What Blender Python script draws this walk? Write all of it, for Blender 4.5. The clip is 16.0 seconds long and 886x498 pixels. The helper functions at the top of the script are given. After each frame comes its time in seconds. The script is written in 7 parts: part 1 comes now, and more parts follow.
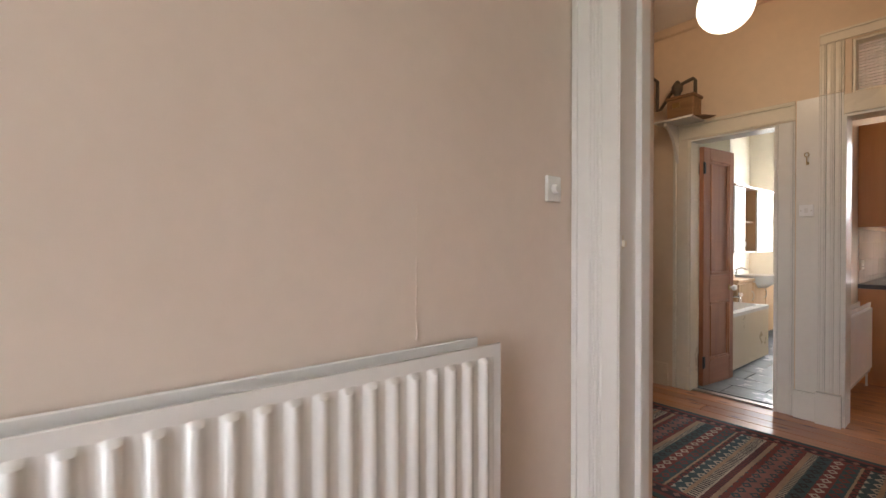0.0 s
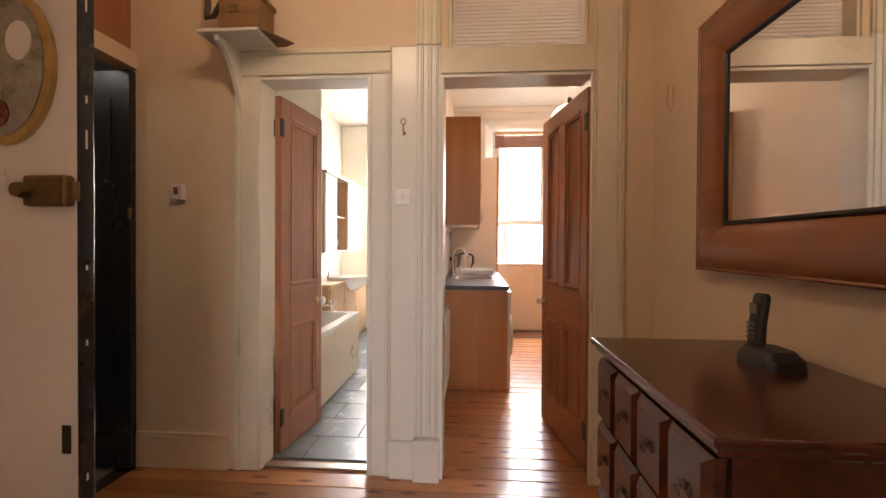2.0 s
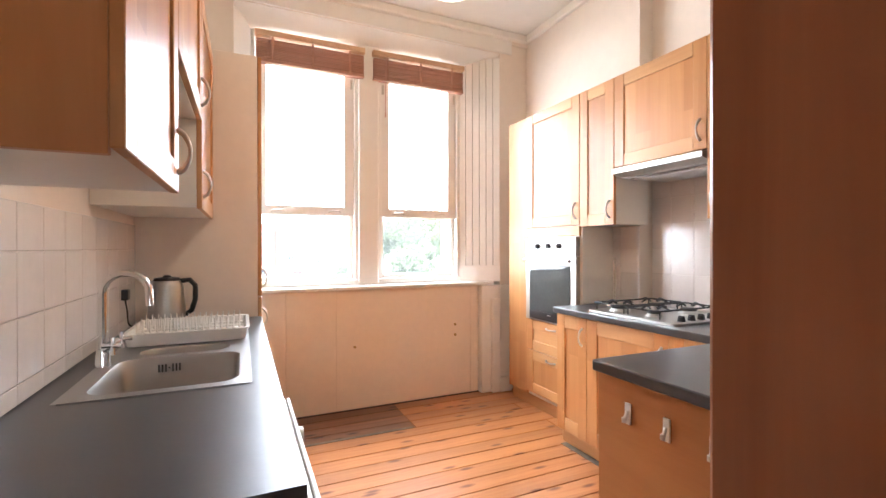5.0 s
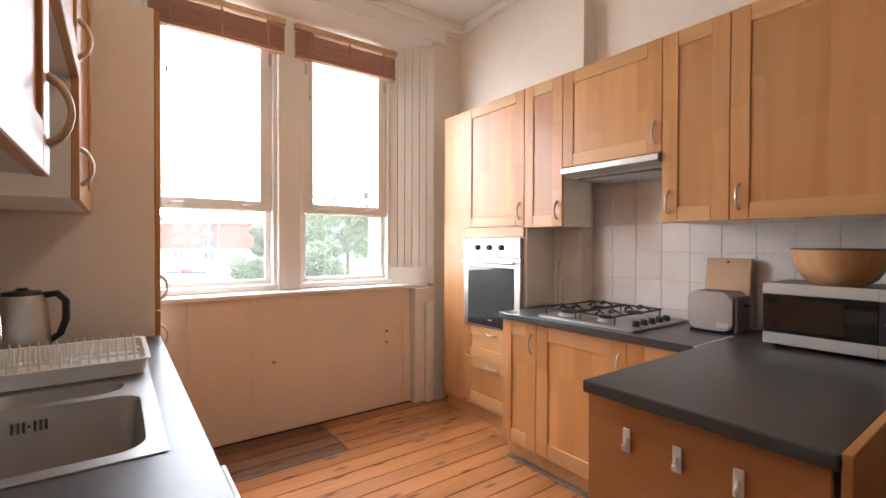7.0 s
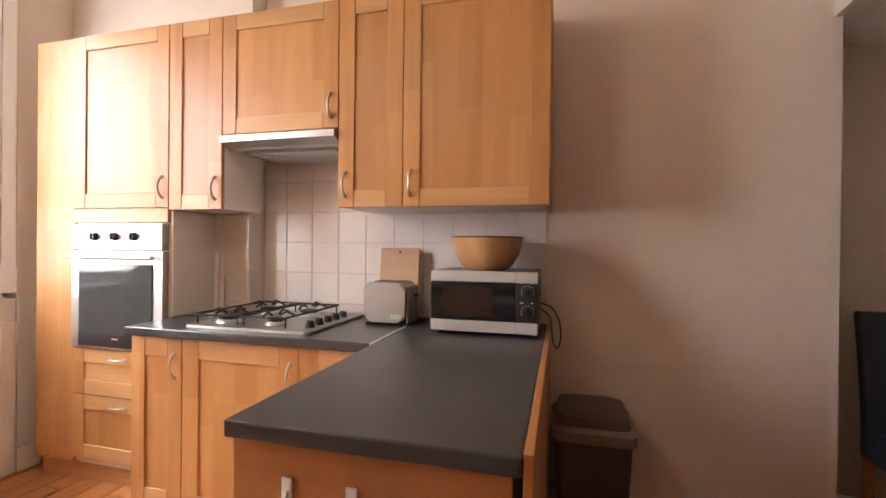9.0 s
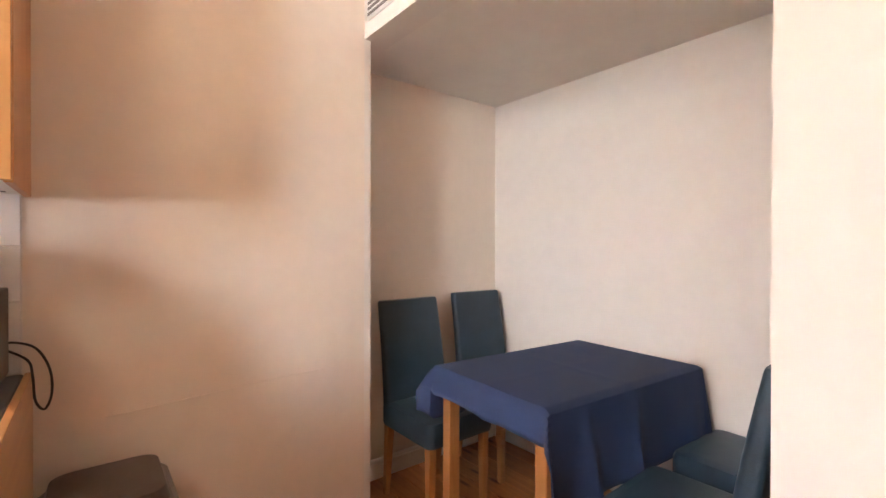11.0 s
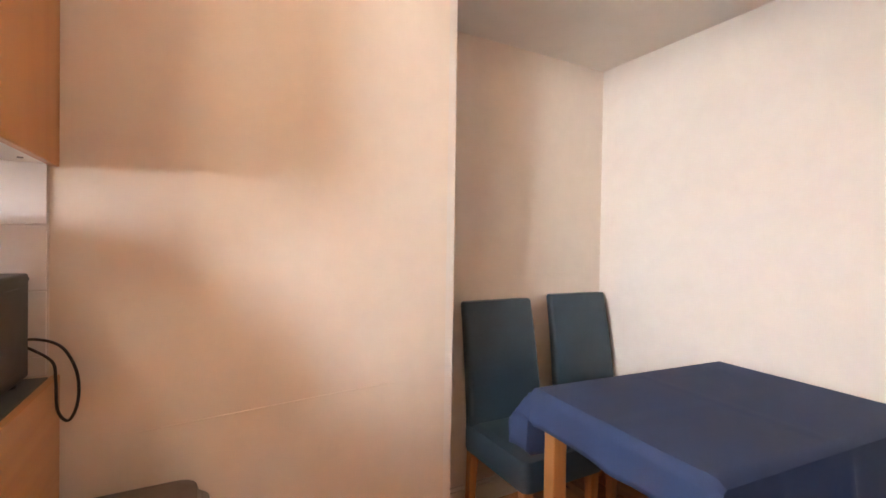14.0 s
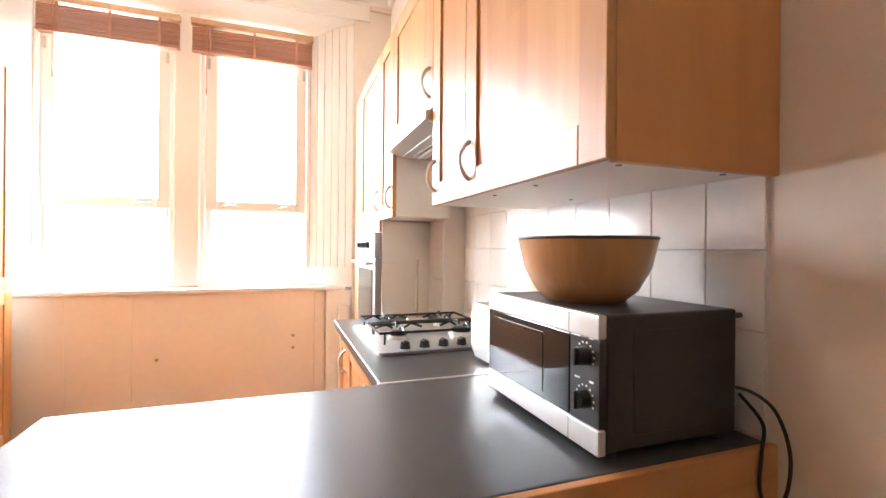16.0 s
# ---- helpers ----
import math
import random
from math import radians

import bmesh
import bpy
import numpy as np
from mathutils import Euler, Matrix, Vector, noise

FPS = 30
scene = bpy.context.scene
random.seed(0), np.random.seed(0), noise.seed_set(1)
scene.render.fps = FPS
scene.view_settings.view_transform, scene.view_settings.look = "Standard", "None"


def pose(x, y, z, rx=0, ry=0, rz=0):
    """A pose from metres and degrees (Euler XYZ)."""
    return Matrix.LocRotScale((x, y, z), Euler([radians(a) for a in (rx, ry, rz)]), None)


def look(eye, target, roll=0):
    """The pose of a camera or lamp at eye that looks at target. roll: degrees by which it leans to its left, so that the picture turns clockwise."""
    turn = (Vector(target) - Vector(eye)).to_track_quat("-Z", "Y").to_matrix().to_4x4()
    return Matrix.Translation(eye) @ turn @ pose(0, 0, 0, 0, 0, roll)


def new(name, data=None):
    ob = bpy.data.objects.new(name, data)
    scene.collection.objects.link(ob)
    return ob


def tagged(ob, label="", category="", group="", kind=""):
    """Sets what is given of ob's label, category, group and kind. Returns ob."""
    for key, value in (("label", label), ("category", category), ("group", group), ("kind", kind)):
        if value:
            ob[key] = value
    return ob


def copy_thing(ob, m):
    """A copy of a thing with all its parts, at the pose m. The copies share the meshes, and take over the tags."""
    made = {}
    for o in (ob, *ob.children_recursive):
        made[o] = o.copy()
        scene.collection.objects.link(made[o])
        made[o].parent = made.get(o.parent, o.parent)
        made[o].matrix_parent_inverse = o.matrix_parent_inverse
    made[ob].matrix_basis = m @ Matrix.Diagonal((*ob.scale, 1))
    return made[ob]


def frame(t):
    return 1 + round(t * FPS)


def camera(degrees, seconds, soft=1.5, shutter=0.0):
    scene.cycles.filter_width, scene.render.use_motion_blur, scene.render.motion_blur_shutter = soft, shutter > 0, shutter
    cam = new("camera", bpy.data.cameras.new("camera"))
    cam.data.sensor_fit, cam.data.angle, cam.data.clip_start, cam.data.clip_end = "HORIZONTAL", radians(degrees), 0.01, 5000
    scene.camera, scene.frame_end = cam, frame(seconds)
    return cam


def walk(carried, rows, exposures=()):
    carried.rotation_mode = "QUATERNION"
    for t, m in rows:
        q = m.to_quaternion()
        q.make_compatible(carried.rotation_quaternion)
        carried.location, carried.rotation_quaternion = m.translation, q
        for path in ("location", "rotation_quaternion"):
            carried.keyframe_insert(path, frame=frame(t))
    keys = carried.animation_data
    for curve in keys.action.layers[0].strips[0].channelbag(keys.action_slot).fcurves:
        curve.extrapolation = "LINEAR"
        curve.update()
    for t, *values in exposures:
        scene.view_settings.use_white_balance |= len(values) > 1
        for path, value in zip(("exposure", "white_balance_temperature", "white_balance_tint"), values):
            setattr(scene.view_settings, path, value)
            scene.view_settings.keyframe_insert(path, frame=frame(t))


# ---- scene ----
cam = camera(89.8, 16.0)

PATH = [
    (0, (0.783, 0.658, 1.254), (-0.78, 1.905, 1.238), -0.0),
    (0.5, (0.474, 0.922, 1.274), (-0.678, 2.556, 1.253), 0.1),
    (1, (0.291, 1.338, 1.27), (-0.416, 3.208, 1.243), 0.1),
    (1.5, (0.239, 1.824, 1.26), (-0.149, 3.786, 1.234), 0.2),
    (2, (0.302, 2.348, 1.253), (0.154, 4.343, 1.232), 0.3),
    (2.5, (0.337, 2.918, 1.258), (0.373, 4.918, 1.239), 0.5),
    (3, (0.385, 3.537, 1.253), (0.592, 5.526, 1.244), 0.3),
    (3.5, (0.424, 4.116, 1.265), (0.799, 6.08, 1.258), 0.3),
    (4, (0.498, 4.636, 1.273), (1.032, 6.563, 1.268), 0.7),
    (4.2, (0.512, 4.838, 1.276), (1.11, 6.747, 1.273), 0.4),
    (6.3, (0.424, 5.688, 1.317), (1.503, 7.372, 1.297), 0.3),
    (6.5, (0.423, 5.703, 1.32), (1.532, 7.367, 1.299), 0.2),
    (7, (0.426, 5.738, 1.323), (1.608, 7.352, 1.301), 0.2),
    (7.5, (0.432, 5.776, 1.314), (1.684, 7.336, 1.294), 0.3),
    (8, (0.49, 5.814, 1.294), (1.891, 7.242, 1.277), 0.4),
    (8.5, (0.64, 5.884, 1.272), (2.327, 6.958, 1.255), 0.6),
    (9, (0.824, 5.924, 1.262), (2.757, 6.436, 1.255), 0.6),
    (9.5, (0.969, 5.874, 1.267), (2.966, 5.765, 1.253), 0.6),
    (10, (1.071, 5.838, 1.291), (2.956, 5.168, 1.268), 0.8),
    (10.2, (1.103, 5.836, 1.287), (2.916, 4.992, 1.274), 0.7),
    (12.5, (1.274, 5.816, 1.279), (2.697, 4.411, 1.265), 0.6),
    (13, (1.326, 5.792, 1.244), (2.746, 4.384, 1.246), 0.9),
    (13.5, (1.46, 5.705, 1.247), (2.939, 4.359, 1.236), 1.0),
    (14, (1.557, 5.65, 1.252), (3.314, 4.695, 1.226), 0.9),
    (14.5, (1.679, 5.531, 1.223), (3.671, 5.349, 1.222), 0.1),
    (15, (1.817, 5.454, 1.247), (3.688, 6.159, 1.237), 0.4),
    (15.5, (1.949, 5.366, 1.272), (3.331, 6.811, 1.248), 0.3),
    (16, (2.099, 5.371, 1.281), (2.779, 7.252, 1.28), 0.5),
]

# seconds, stops, kelvin, tint
EXPOSURES = [(0.0, 0.38, 6250, 12), (1.0, 0.38, 6700, 15), (1.5, 0.34, 7500, 19), (2.0, 0.8, 6800, 18), (3.0, 0.9, 6600, 18), (4.0, 1.1, 5750, 11),
             (6.3, 0.1, 6100, 12), (7.5, 0.05, 6100, 12), (8.5, 0.2, 6250, 13), (9.0, 0.35, 6600, 17), (9.5, 0.95, 6600, 15), (10.0, 1.4, 6250, 12),
             (12.5, 1.7, 6250, 12), (13.5, 1.75, 6200, 12), (14.5, 1.95, 6350, 11), (15.5, 1.72, 6250, 11), (16.0, 1.35, 6000, 10)]
walk(cam, [(t, look(eye, target, roll)) for t, eye, target, roll in PATH], EXPOSURES)

# ---- light ----
world = bpy.data.worlds.new("overcast_sky")
scene.world = world
world.use_nodes = True
wn = world.node_tree.nodes
sky = wn.new("ShaderNodeTexSky")
sky.sky_type, sky.sun_disc = "NISHITA", False
sky.sun_elevation, sky.sun_rotation = radians(42), radians(200)
sky.air_density, sky.dust_density, sky.ozone_density = 1.0, 6.0, 1.0
veil = wn.new("ShaderNodeMix")
veil.data_type = "RGBA"
veil.inputs[0].default_value = 0.75
veil.inputs[7].default_value = (84.0, 86.0, 88.0, 1)
world.node_tree.links.new(sky.outputs[0], veil.inputs[6])
world.node_tree.links.new(veil.outputs[2], wn["Background"].inputs[0])
wn["Background"].inputs[1].default_value = 0.15

sun = new("sun", bpy.data.lights.new("sun", "SUN"))
sun.data.energy, sun.data.angle, sun.data.color = 0.6, radians(20), (1, 0.96, 0.9)
sun.matrix_world = look((0, 0, 30), (-6, 18, 0))


def area_lamp(name, eye, target, wide, high, watts, colour):
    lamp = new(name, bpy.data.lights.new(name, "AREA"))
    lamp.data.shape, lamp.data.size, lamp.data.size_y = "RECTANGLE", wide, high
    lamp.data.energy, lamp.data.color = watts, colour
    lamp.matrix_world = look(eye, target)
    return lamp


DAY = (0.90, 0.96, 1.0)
# Added fill lamp above the kitchen window's sight line, standing in for sky.
area_lamp("daylight_kitchen", (1.42, 10.6, 4.5), (1.42, 6.2, 0.9), 3.4, 2.2, 520, DAY)
# Second added fill lamp, left outside the window, to brighten the alcove.
area_lamp("daylight_kitchen_side", (-1.0, 11.6, 2.1), (2.5, 4.4, 1.1), 2.2, 2.6, 215, (0.95, 0.97, 0.97))
area_lamp("daylight_bathroom", (-0.9, 8.98, 1.75), (-0.9, 5.0, 1.2), 0.7, 1.4, 22, DAY)
area_lamp("daylight_room", (1.7, -2.7, 1.7), (0.9, 2.0, 1.2), 1.5, 1.6, 32, DAY)


def bulb(name, at, watts, colour, radius):
    lamp = new(name, bpy.data.lights.new(name, "POINT"))
    lamp.data.energy, lamp.data.color, lamp.data.shadow_soft_size = watts, colour, radius
    lamp.location = at
    return lamp


WARM = (1.0, 0.70, 0.44)
bulb("bulb_kitchen", (1.25, 7.0, 2.5), 13, (1.0, 0.74, 0.48), 0.18)
bulb("bulb_hall", (-0.236, 3.6, 2.66), 7.6, WARM, 0.13)

# ---- materials ----
def node_base(name, rough, metal, coat):
    m = bpy.data.materials.new(name)
    m.use_nodes = True
    n, l = m.node_tree.nodes, m.node_tree.links
    b = n["Principled BSDF"]
    b.inputs["Roughness"].default_value = rough
    b.inputs["Metallic"].default_value = metal
    b.inputs["Coat Weight"].default_value = coat
    b.inputs["Coat Roughness"].default_value = 0.12
    return m, n, l, b


def coords(n, l, stretch=(1, 1, 1), shift=True):
    tc = n.new("ShaderNodeTexCoord")
    mp = n.new("ShaderNodeMapping")
    mp.inputs["Scale"].default_value = stretch
    if shift:
        oi = n.new("ShaderNodeObjectInfo")
        mul = n.new("ShaderNodeMath")
        mul.operation = "MULTIPLY"
        mul.inputs[1].default_value = 37.0
        l.new(oi.outputs["Random"], mul.inputs[0])
        cx = n.new("ShaderNodeCombineXYZ")
        for k in range(3):
            l.new(mul.outputs[0], cx.inputs[k])
        l.new(cx.outputs[0], mp.inputs["Location"])
    l.new(tc.outputs["Object"], mp.inputs["Vector"])
    return mp.outputs[0]


def noise_at(n, l, vec, scale, detail=4, rough=0.55, distort=0.0):
    t = n.new("ShaderNodeTexNoise")
    t.inputs["Scale"].default_value = scale
    t.inputs["Detail"].default_value = detail
    t.inputs["Roughness"].default_value = rough
    t.inputs["Distortion"].default_value = distort
    l.new(vec, t.inputs["Vector"])
    return t.outputs["Fac"]


def ramp(n, l, fac, stops):
    r = n.new("ShaderNodeValToRGB")
    e = r.color_ramp.elements
    while len(e) < len(stops):
        e.new(0.5)
    for k, (p, c) in enumerate(stops):
        e[k].position, e[k].color = p, (*c, 1)
    l.new(fac, r.inputs[0])
    return r.outputs[0]


def blend(n, l, a, b, fac, kind="MULTIPLY"):
    x = n.new("ShaderNodeMix")
    x.data_type, x.blend_type = "RGBA", kind
    if isinstance(fac, float):
        x.inputs[0].default_value = fac
    else:
        l.new(fac, x.inputs[0])
    for sock, v in ((x.inputs[6], a), (x.inputs[7], b)):
        if isinstance(v, tuple):
            sock.default_value = (*v, 1)
        else:
            l.new(v, sock)
    return x.outputs[2]


def tint(c, f):
    return tuple(max(0.0, min(1.0, v * f)) for v in c)


def surface(name, base, rough=0.5, metal=0.0, var=0.08, scale=3.0, fine=40.0, bump=0.0, bscale=60.0,
            coat=0.0, rand=0.0, stretch=(1, 1, 1), rough_var=0.12):
    m, n, l, b = node_base(name, rough, metal, coat)
    vec = coords(n, l, stretch)
    big = noise_at(n, l, vec, scale)
    small = noise_at(n, l, vec, fine, 3)
    col = ramp(n, l, big, [(0.3, tint(base, 1 - var)), (0.7, tint(base, 1 + var))])
    col = blend(n, l, col, ramp(n, l, small, [(0.35, (1 - var,) * 3), (0.65, (1.0, 1.0, 1.0))]), 0.7)
    if rand:
        oi = n.new("ShaderNodeObjectInfo")
        col = blend(n, l, col, ramp(n, l, oi.outputs["Random"], [(0.0, (1 - rand,) * 3), (1.0, (1.0, 1.0, 1.0))]), 1.0)
    l.new(col, b.inputs["Base Color"])
    if rough_var:
        mr = n.new("ShaderNodeMapRange")
        mr.inputs[3].default_value = max(0.02, rough - rough_var)
        mr.inputs[4].default_value = min(1.0, rough + rough_var)
        l.new(big, mr.inputs[0])
        l.new(mr.outputs[0], b.inputs["Roughness"])
    if bump:
        bp = n.new("ShaderNodeBump")
        bp.inputs["Strength"].default_value = bump
        bp.inputs["Distance"].default_value = 0.004
        l.new(noise_at(n, l, vec, bscale, 3), bp.inputs["Height"])
        l.new(bp.outputs[0], b.inputs["Normal"])
    return m


def stave_tone(n, l, across):
    """Tone of glued staves, 105 mm wide and about 0.4 m long, each a little lighter or redder."""
    def step(op, a, b):
        q = n.new("ShaderNodeMath")
        q.operation = op
        for k, v in enumerate((a, b)):
            if isinstance(v, float):
                q.inputs[k].default_value = v
            elif v is not None:
                l.new(v, q.inputs[k])
        return q.outputs[0]
    sx = n.new("ShaderNodeSeparateXYZ")
    l.new(n.new("ShaderNodeTexCoord").outputs["Object"], sx.inputs[0])
    shift = n.new("ShaderNodeObjectInfo").outputs["Random"]
    side, along = (sx.outputs[1], sx.outputs[2]) if across == "y" else (sx.outputs[2], sx.outputs[1])
    col_no = step("FLOOR", step("ADD", step("DIVIDE", side, 0.105), step("MULTIPLY", shift, 9.0)), None)
    lift = n.new("ShaderNodeTexWhiteNoise")
    lift.noise_dimensions = "1D"
    l.new(col_no, lift.inputs["W"])
    row_no = step("FLOOR", step("ADD", step("DIVIDE", along, 0.42), step("MULTIPLY", lift.outputs["Value"], 7.0)), None)
    tone = n.new("ShaderNodeTexWhiteNoise")
    tone.noise_dimensions = "1D"
    l.new(step("ADD", step("MULTIPLY", col_no, 17.3), step("MULTIPLY", row_no, 5.7)), tone.inputs["W"])
    return ramp(n, l, tone.outputs["Value"], [(0.0, (0.84, 0.78, 0.70)), (0.45, (0.97, 0.95, 0.92)), (1.0, (1.0, 1.0, 1.0))])


def wood(name, dark, light, axis, rough=0.4, coat=0.0, fine=1.0, rand=0.2, knots=False, bump=0.08, staves=""):
    m, n, l, b = node_base(name, rough, 0.0, coat)
    stretch = {"x": (0.9, 14, 14), "y": (14, 0.9, 14), "z": (14, 14, 0.9)}[axis]
    vec = coords(n, l, tuple(s * fine for s in stretch))
    grain = noise_at(n, l, vec, 1.0, 6, 0.6, 1.6)
    broad = noise_at(n, l, vec, 0.22, 2, 0.5, 0.6)
    col = ramp(n, l, grain, [(0.28, dark), (0.5, tuple((p + q) / 2 for p, q in zip(dark, light))), (0.72, light)])
    col = blend(n, l, col, ramp(n, l, broad, [(0.3, (0.8, 0.76, 0.72)), (0.65, (1.0, 1.0, 1.0))]), 0.8)
    if knots:
        vo = n.new("ShaderNodeTexVoronoi")
        vo.voronoi_dimensions = "2D"
        vo.inputs["Scale"].default_value = 1.0
        vv = coords(n, l, {"x": (2.2, 7, 7), "y": (7, 2.2, 7), "z": (7, 7, 2.2)}[axis])
        l.new(vv, vo.inputs["Vector"])
        col = blend(n, l, col, ramp(n, l, vo.outputs["Distance"], [(0.045, tint(dark, 0.5)), (0.13, (1.0, 1.0, 1.0))]), 0.85)
    if staves:
        col = blend(n, l, col, stave_tone(n, l, staves), 1.0)
    if rand:
        oi = n.new("ShaderNodeObjectInfo")
        col = blend(n, l, col, ramp(n, l, oi.outputs["Random"], [(0.0, (1 - rand, 1 - rand * 1.1, 1 - rand * 1.2)), (1.0, (1.0, 1.0, 1.0))]), 1.0)
    l.new(col, b.inputs["Base Color"])
    bp = n.new("ShaderNodeBump")
    bp.inputs["Strength"].default_value = bump
    bp.inputs["Distance"].default_value = 0.003
    l.new(grain, bp.inputs["Height"])
    l.new(bp.outputs[0], b.inputs["Normal"])
    return m


def glowing(name, colour, strength):
    m, n, l, b = node_base(name, 0.6, 0.0, 0.0)
    b.inputs["Base Color"].default_value = (*colour, 1)
    b.inputs["Emission Color"].default_value = (*colour, 1)
    b.inputs["Emission Strength"].default_value = strength
    return m


def glass(name, colour=(1, 1, 1), rough=0.0):
    m, n, l, b = node_base(name, rough, 0.0, 0.0)
    b.inputs["Base Color"].default_value = (*colour, 1)
    b.inputs["Transmission Weight"].default_value = 1.0
    b.inputs["IOR"].default_value = 1.45
    return m


PLASTER_K = surface("kitchen_plaster", (0.80, 0.70, 0.61), 0.62, var=0.04, scale=1.2, fine=14, bump=0.10, bscale=18)
# Kitchen plaster cooled in colour where walls face the window's daylight.
PLASTER_DAYLIT = surface("daylit_plaster", (0.79, 0.73, 0.675), 0.62, var=0.04, scale=1.2, fine=14, bump=0.10, bscale=18)
PLASTER_H = surface("hall_plaster", (0.78, 0.61, 0.43), 0.6, var=0.05, scale=1.2, fine=14, bump=0.10, bscale=18)
PLASTER_R = surface("room_plaster", (0.78, 0.655, 0.555), 0.65, var=0.04, scale=1.2, fine=14, bump=0.10, bscale=18)
PLASTER_B = surface("bathroom_plaster", (0.80, 0.76, 0.66), 0.6, var=0.04, scale=1.2, fine=14, bump=0.08)
CEILING = surface("ceiling_paint", (0.82, 0.765, 0.70), 0.7, var=0.04, scale=1.0, fine=10, bump=0.08, bscale=15)
GLOSS = surface("cream_gloss_paint", (0.80, 0.765, 0.70), 0.25, var=0.03, scale=1.2, fine=30, bump=0.035, bscale=25, rough_var=0.05)
# Same cream gloss, yellowed in its colour to carry the globe's warm light.
GLOSS_WARM = surface("lamp_warmed_gloss", (0.80, 0.72, 0.58), 0.30, var=0.05, scale=2.0, fine=25, bump=0.05, bscale=20, rough_var=0.08)
WHITE_GLOSS = surface("white_gloss_paint", (0.82, 0.78, 0.73), 0.34, var=0.025, scale=1.2, fine=30, bump=0.03, bscale=25, rough_var=0.04)
PANEL_PAINT = surface("pink_cream_board", (0.82, 0.70, 0.595), 0.5, var=0.04, scale=1.5, fine=20, bump=0.06)
PINE_FLOOR = wood("varnished_pine", (0.46, 0.172, 0.054), (0.62, 0.272, 0.096), "x", 0.34, 0.55, 1.8, 0.28, True, 0.10)
DIRTY_FLOOR = wood("worn_dark_pine", (0.16, 0.070, 0.036), (0.32, 0.150, 0.078), "x", 0.5, 0.0, 1.6, 0.3, True, 0.25)
BEECH_V = wood("beech_upright", (0.56, 0.262, 0.090), (0.68, 0.360, 0.138), "z", 0.40, 0.06, 0.5, 0.12, staves="y")
BEECH_H = wood("beech_level", (0.60, 0.318, 0.126), (0.72, 0.420, 0.190), "y", 0.40, 0.06, 0.5, 0.10)
BEECH_X = wood("beech_across", (0.59, 0.30, 0.12), (0.71, 0.41, 0.185), "x", 0.42, 0.05, 0.5, 0.14)
END_V = wood("beech_foil_upright", (0.50, 0.205, 0.065), (0.62, 0.29, 0.105), "z", 0.36, 0.1, 0.4, 0.06)
END_H = wood("beech_foil_level", (0.50, 0.205, 0.065), (0.62, 0.29, 0.105), "y", 0.36, 0.1, 0.4, 0.06)
END_X = wood("beech_foil_across", (0.52, 0.22, 0.07), (0.64, 0.31, 0.115), "x", 0.36, 0.1, 0.4, 0.06)
LEG_WOOD = wood("chair_leg_wood", (0.42, 0.17, 0.05), (0.58, 0.28, 0.10), "z", 0.35, 0.15, 0.8, 0.15)
DOOR_WOOD = wood("stripped_red_pine", (0.31, 0.108, 0.046), (0.46, 0.186, 0.088), "z", 0.34, 0.22, 0.6, 0.12)
DOOR_WOOD_H = wood("stripped_red_pine_rail", (0.31, 0.108, 0.046), (0.46, 0.186, 0.088), "x", 0.34, 0.22, 0.6, 0.12)
DOOR_MOULD = wood("stripped_pine_moulding", (0.36, 0.135, 0.058), (0.52, 0.225, 0.108), "z", 0.32, 0.25, 0.9, 0.10)
MAHOGANY = wood("dark_mahogany", (0.050, 0.012, 0.006), (0.135, 0.031, 0.014), "y", 0.25, 0.35, 0.7, 0.2)
MIRROR_WOOD = wood("red_brown_frame", (0.25, 0.080, 0.026), (0.36, 0.125, 0.042), "y", 0.26, 0.4, 0.6, 0.08)
BLIND_WOOD = wood("blind_slat_wood", (0.48, 0.23, 0.16), (0.62, 0.35, 0.26), "x", 0.4, 0.0, 1.0, 0.15)
WORKTOP = surface("charcoal_laminate", (0.054, 0.054, 0.056), 0.31, var=0.07, scale=4, fine=90, bump=0.02, bscale=120, rough_var=0.02)
STEEL = surface("brushed_steel", (0.52, 0.505, 0.48), 0.42, 1.0, 0.025, 40, 300, stretch=(1, 1, 8), rough_var=0.04)
SINK_STEEL = surface("sink_steel", (0.40, 0.395, 0.385), 0.36, 1.0, 0.02, 5, 60, rough_var=0.02)
CHROME = surface("chrome", (0.75, 0.75, 0.75), 0.08, 1.0, 0.03, 5, 40, rough_var=0.04)
SATIN = surface("satin_nickel", (0.62, 0.58, 0.52), 0.3, 1.0, 0.04, 8, 60, rough_var=0.05)
BRASS = surface("aged_brass", (0.42, 0.29, 0.12), 0.35, 1.0, 0.15, 15, 80)
BLACK = surface("black_plastic", (0.018, 0.018, 0.02), 0.35, var=0.15, scale=6, fine=80)
BLACK_IRON = surface("black_enamel", (0.012, 0.012, 0.013), 0.4, var=0.2, scale=8, fine=90)
BLACK_GLASS = surface("black_glass", (0.012, 0.011, 0.011), 0.05, var=0.1, scale=5, fine=40, rough_var=0.03)
SILVER = surface("silver_plastic", (0.62, 0.61, 0.60), 0.35, 0.4, 0.04, 6, 70)
WHITE_PL = surface("white_plastic", (0.80, 0.78, 0.74), 0.35, var=0.03, scale=5, fine=60)
SWITCH_WHITE = surface("clean_white_plastic", (0.88, 0.87, 0.85), 0.3, var=0.02, scale=5, fine=60)
ENAMEL = surface("white_enamel", (0.82, 0.80, 0.77), 0.22, var=0.03, scale=3, fine=40)
TILE = surface("white_wall_tile", (0.84, 0.79, 0.76), 0.16, var=0.04, scale=4, fine=30, bump=0.10, bscale=9, rand=0.07, rough_var=0.05)
GROUT = surface("pale_grout", (0.78, 0.72, 0.675), 0.85, var=0.1, scale=12, fine=70)
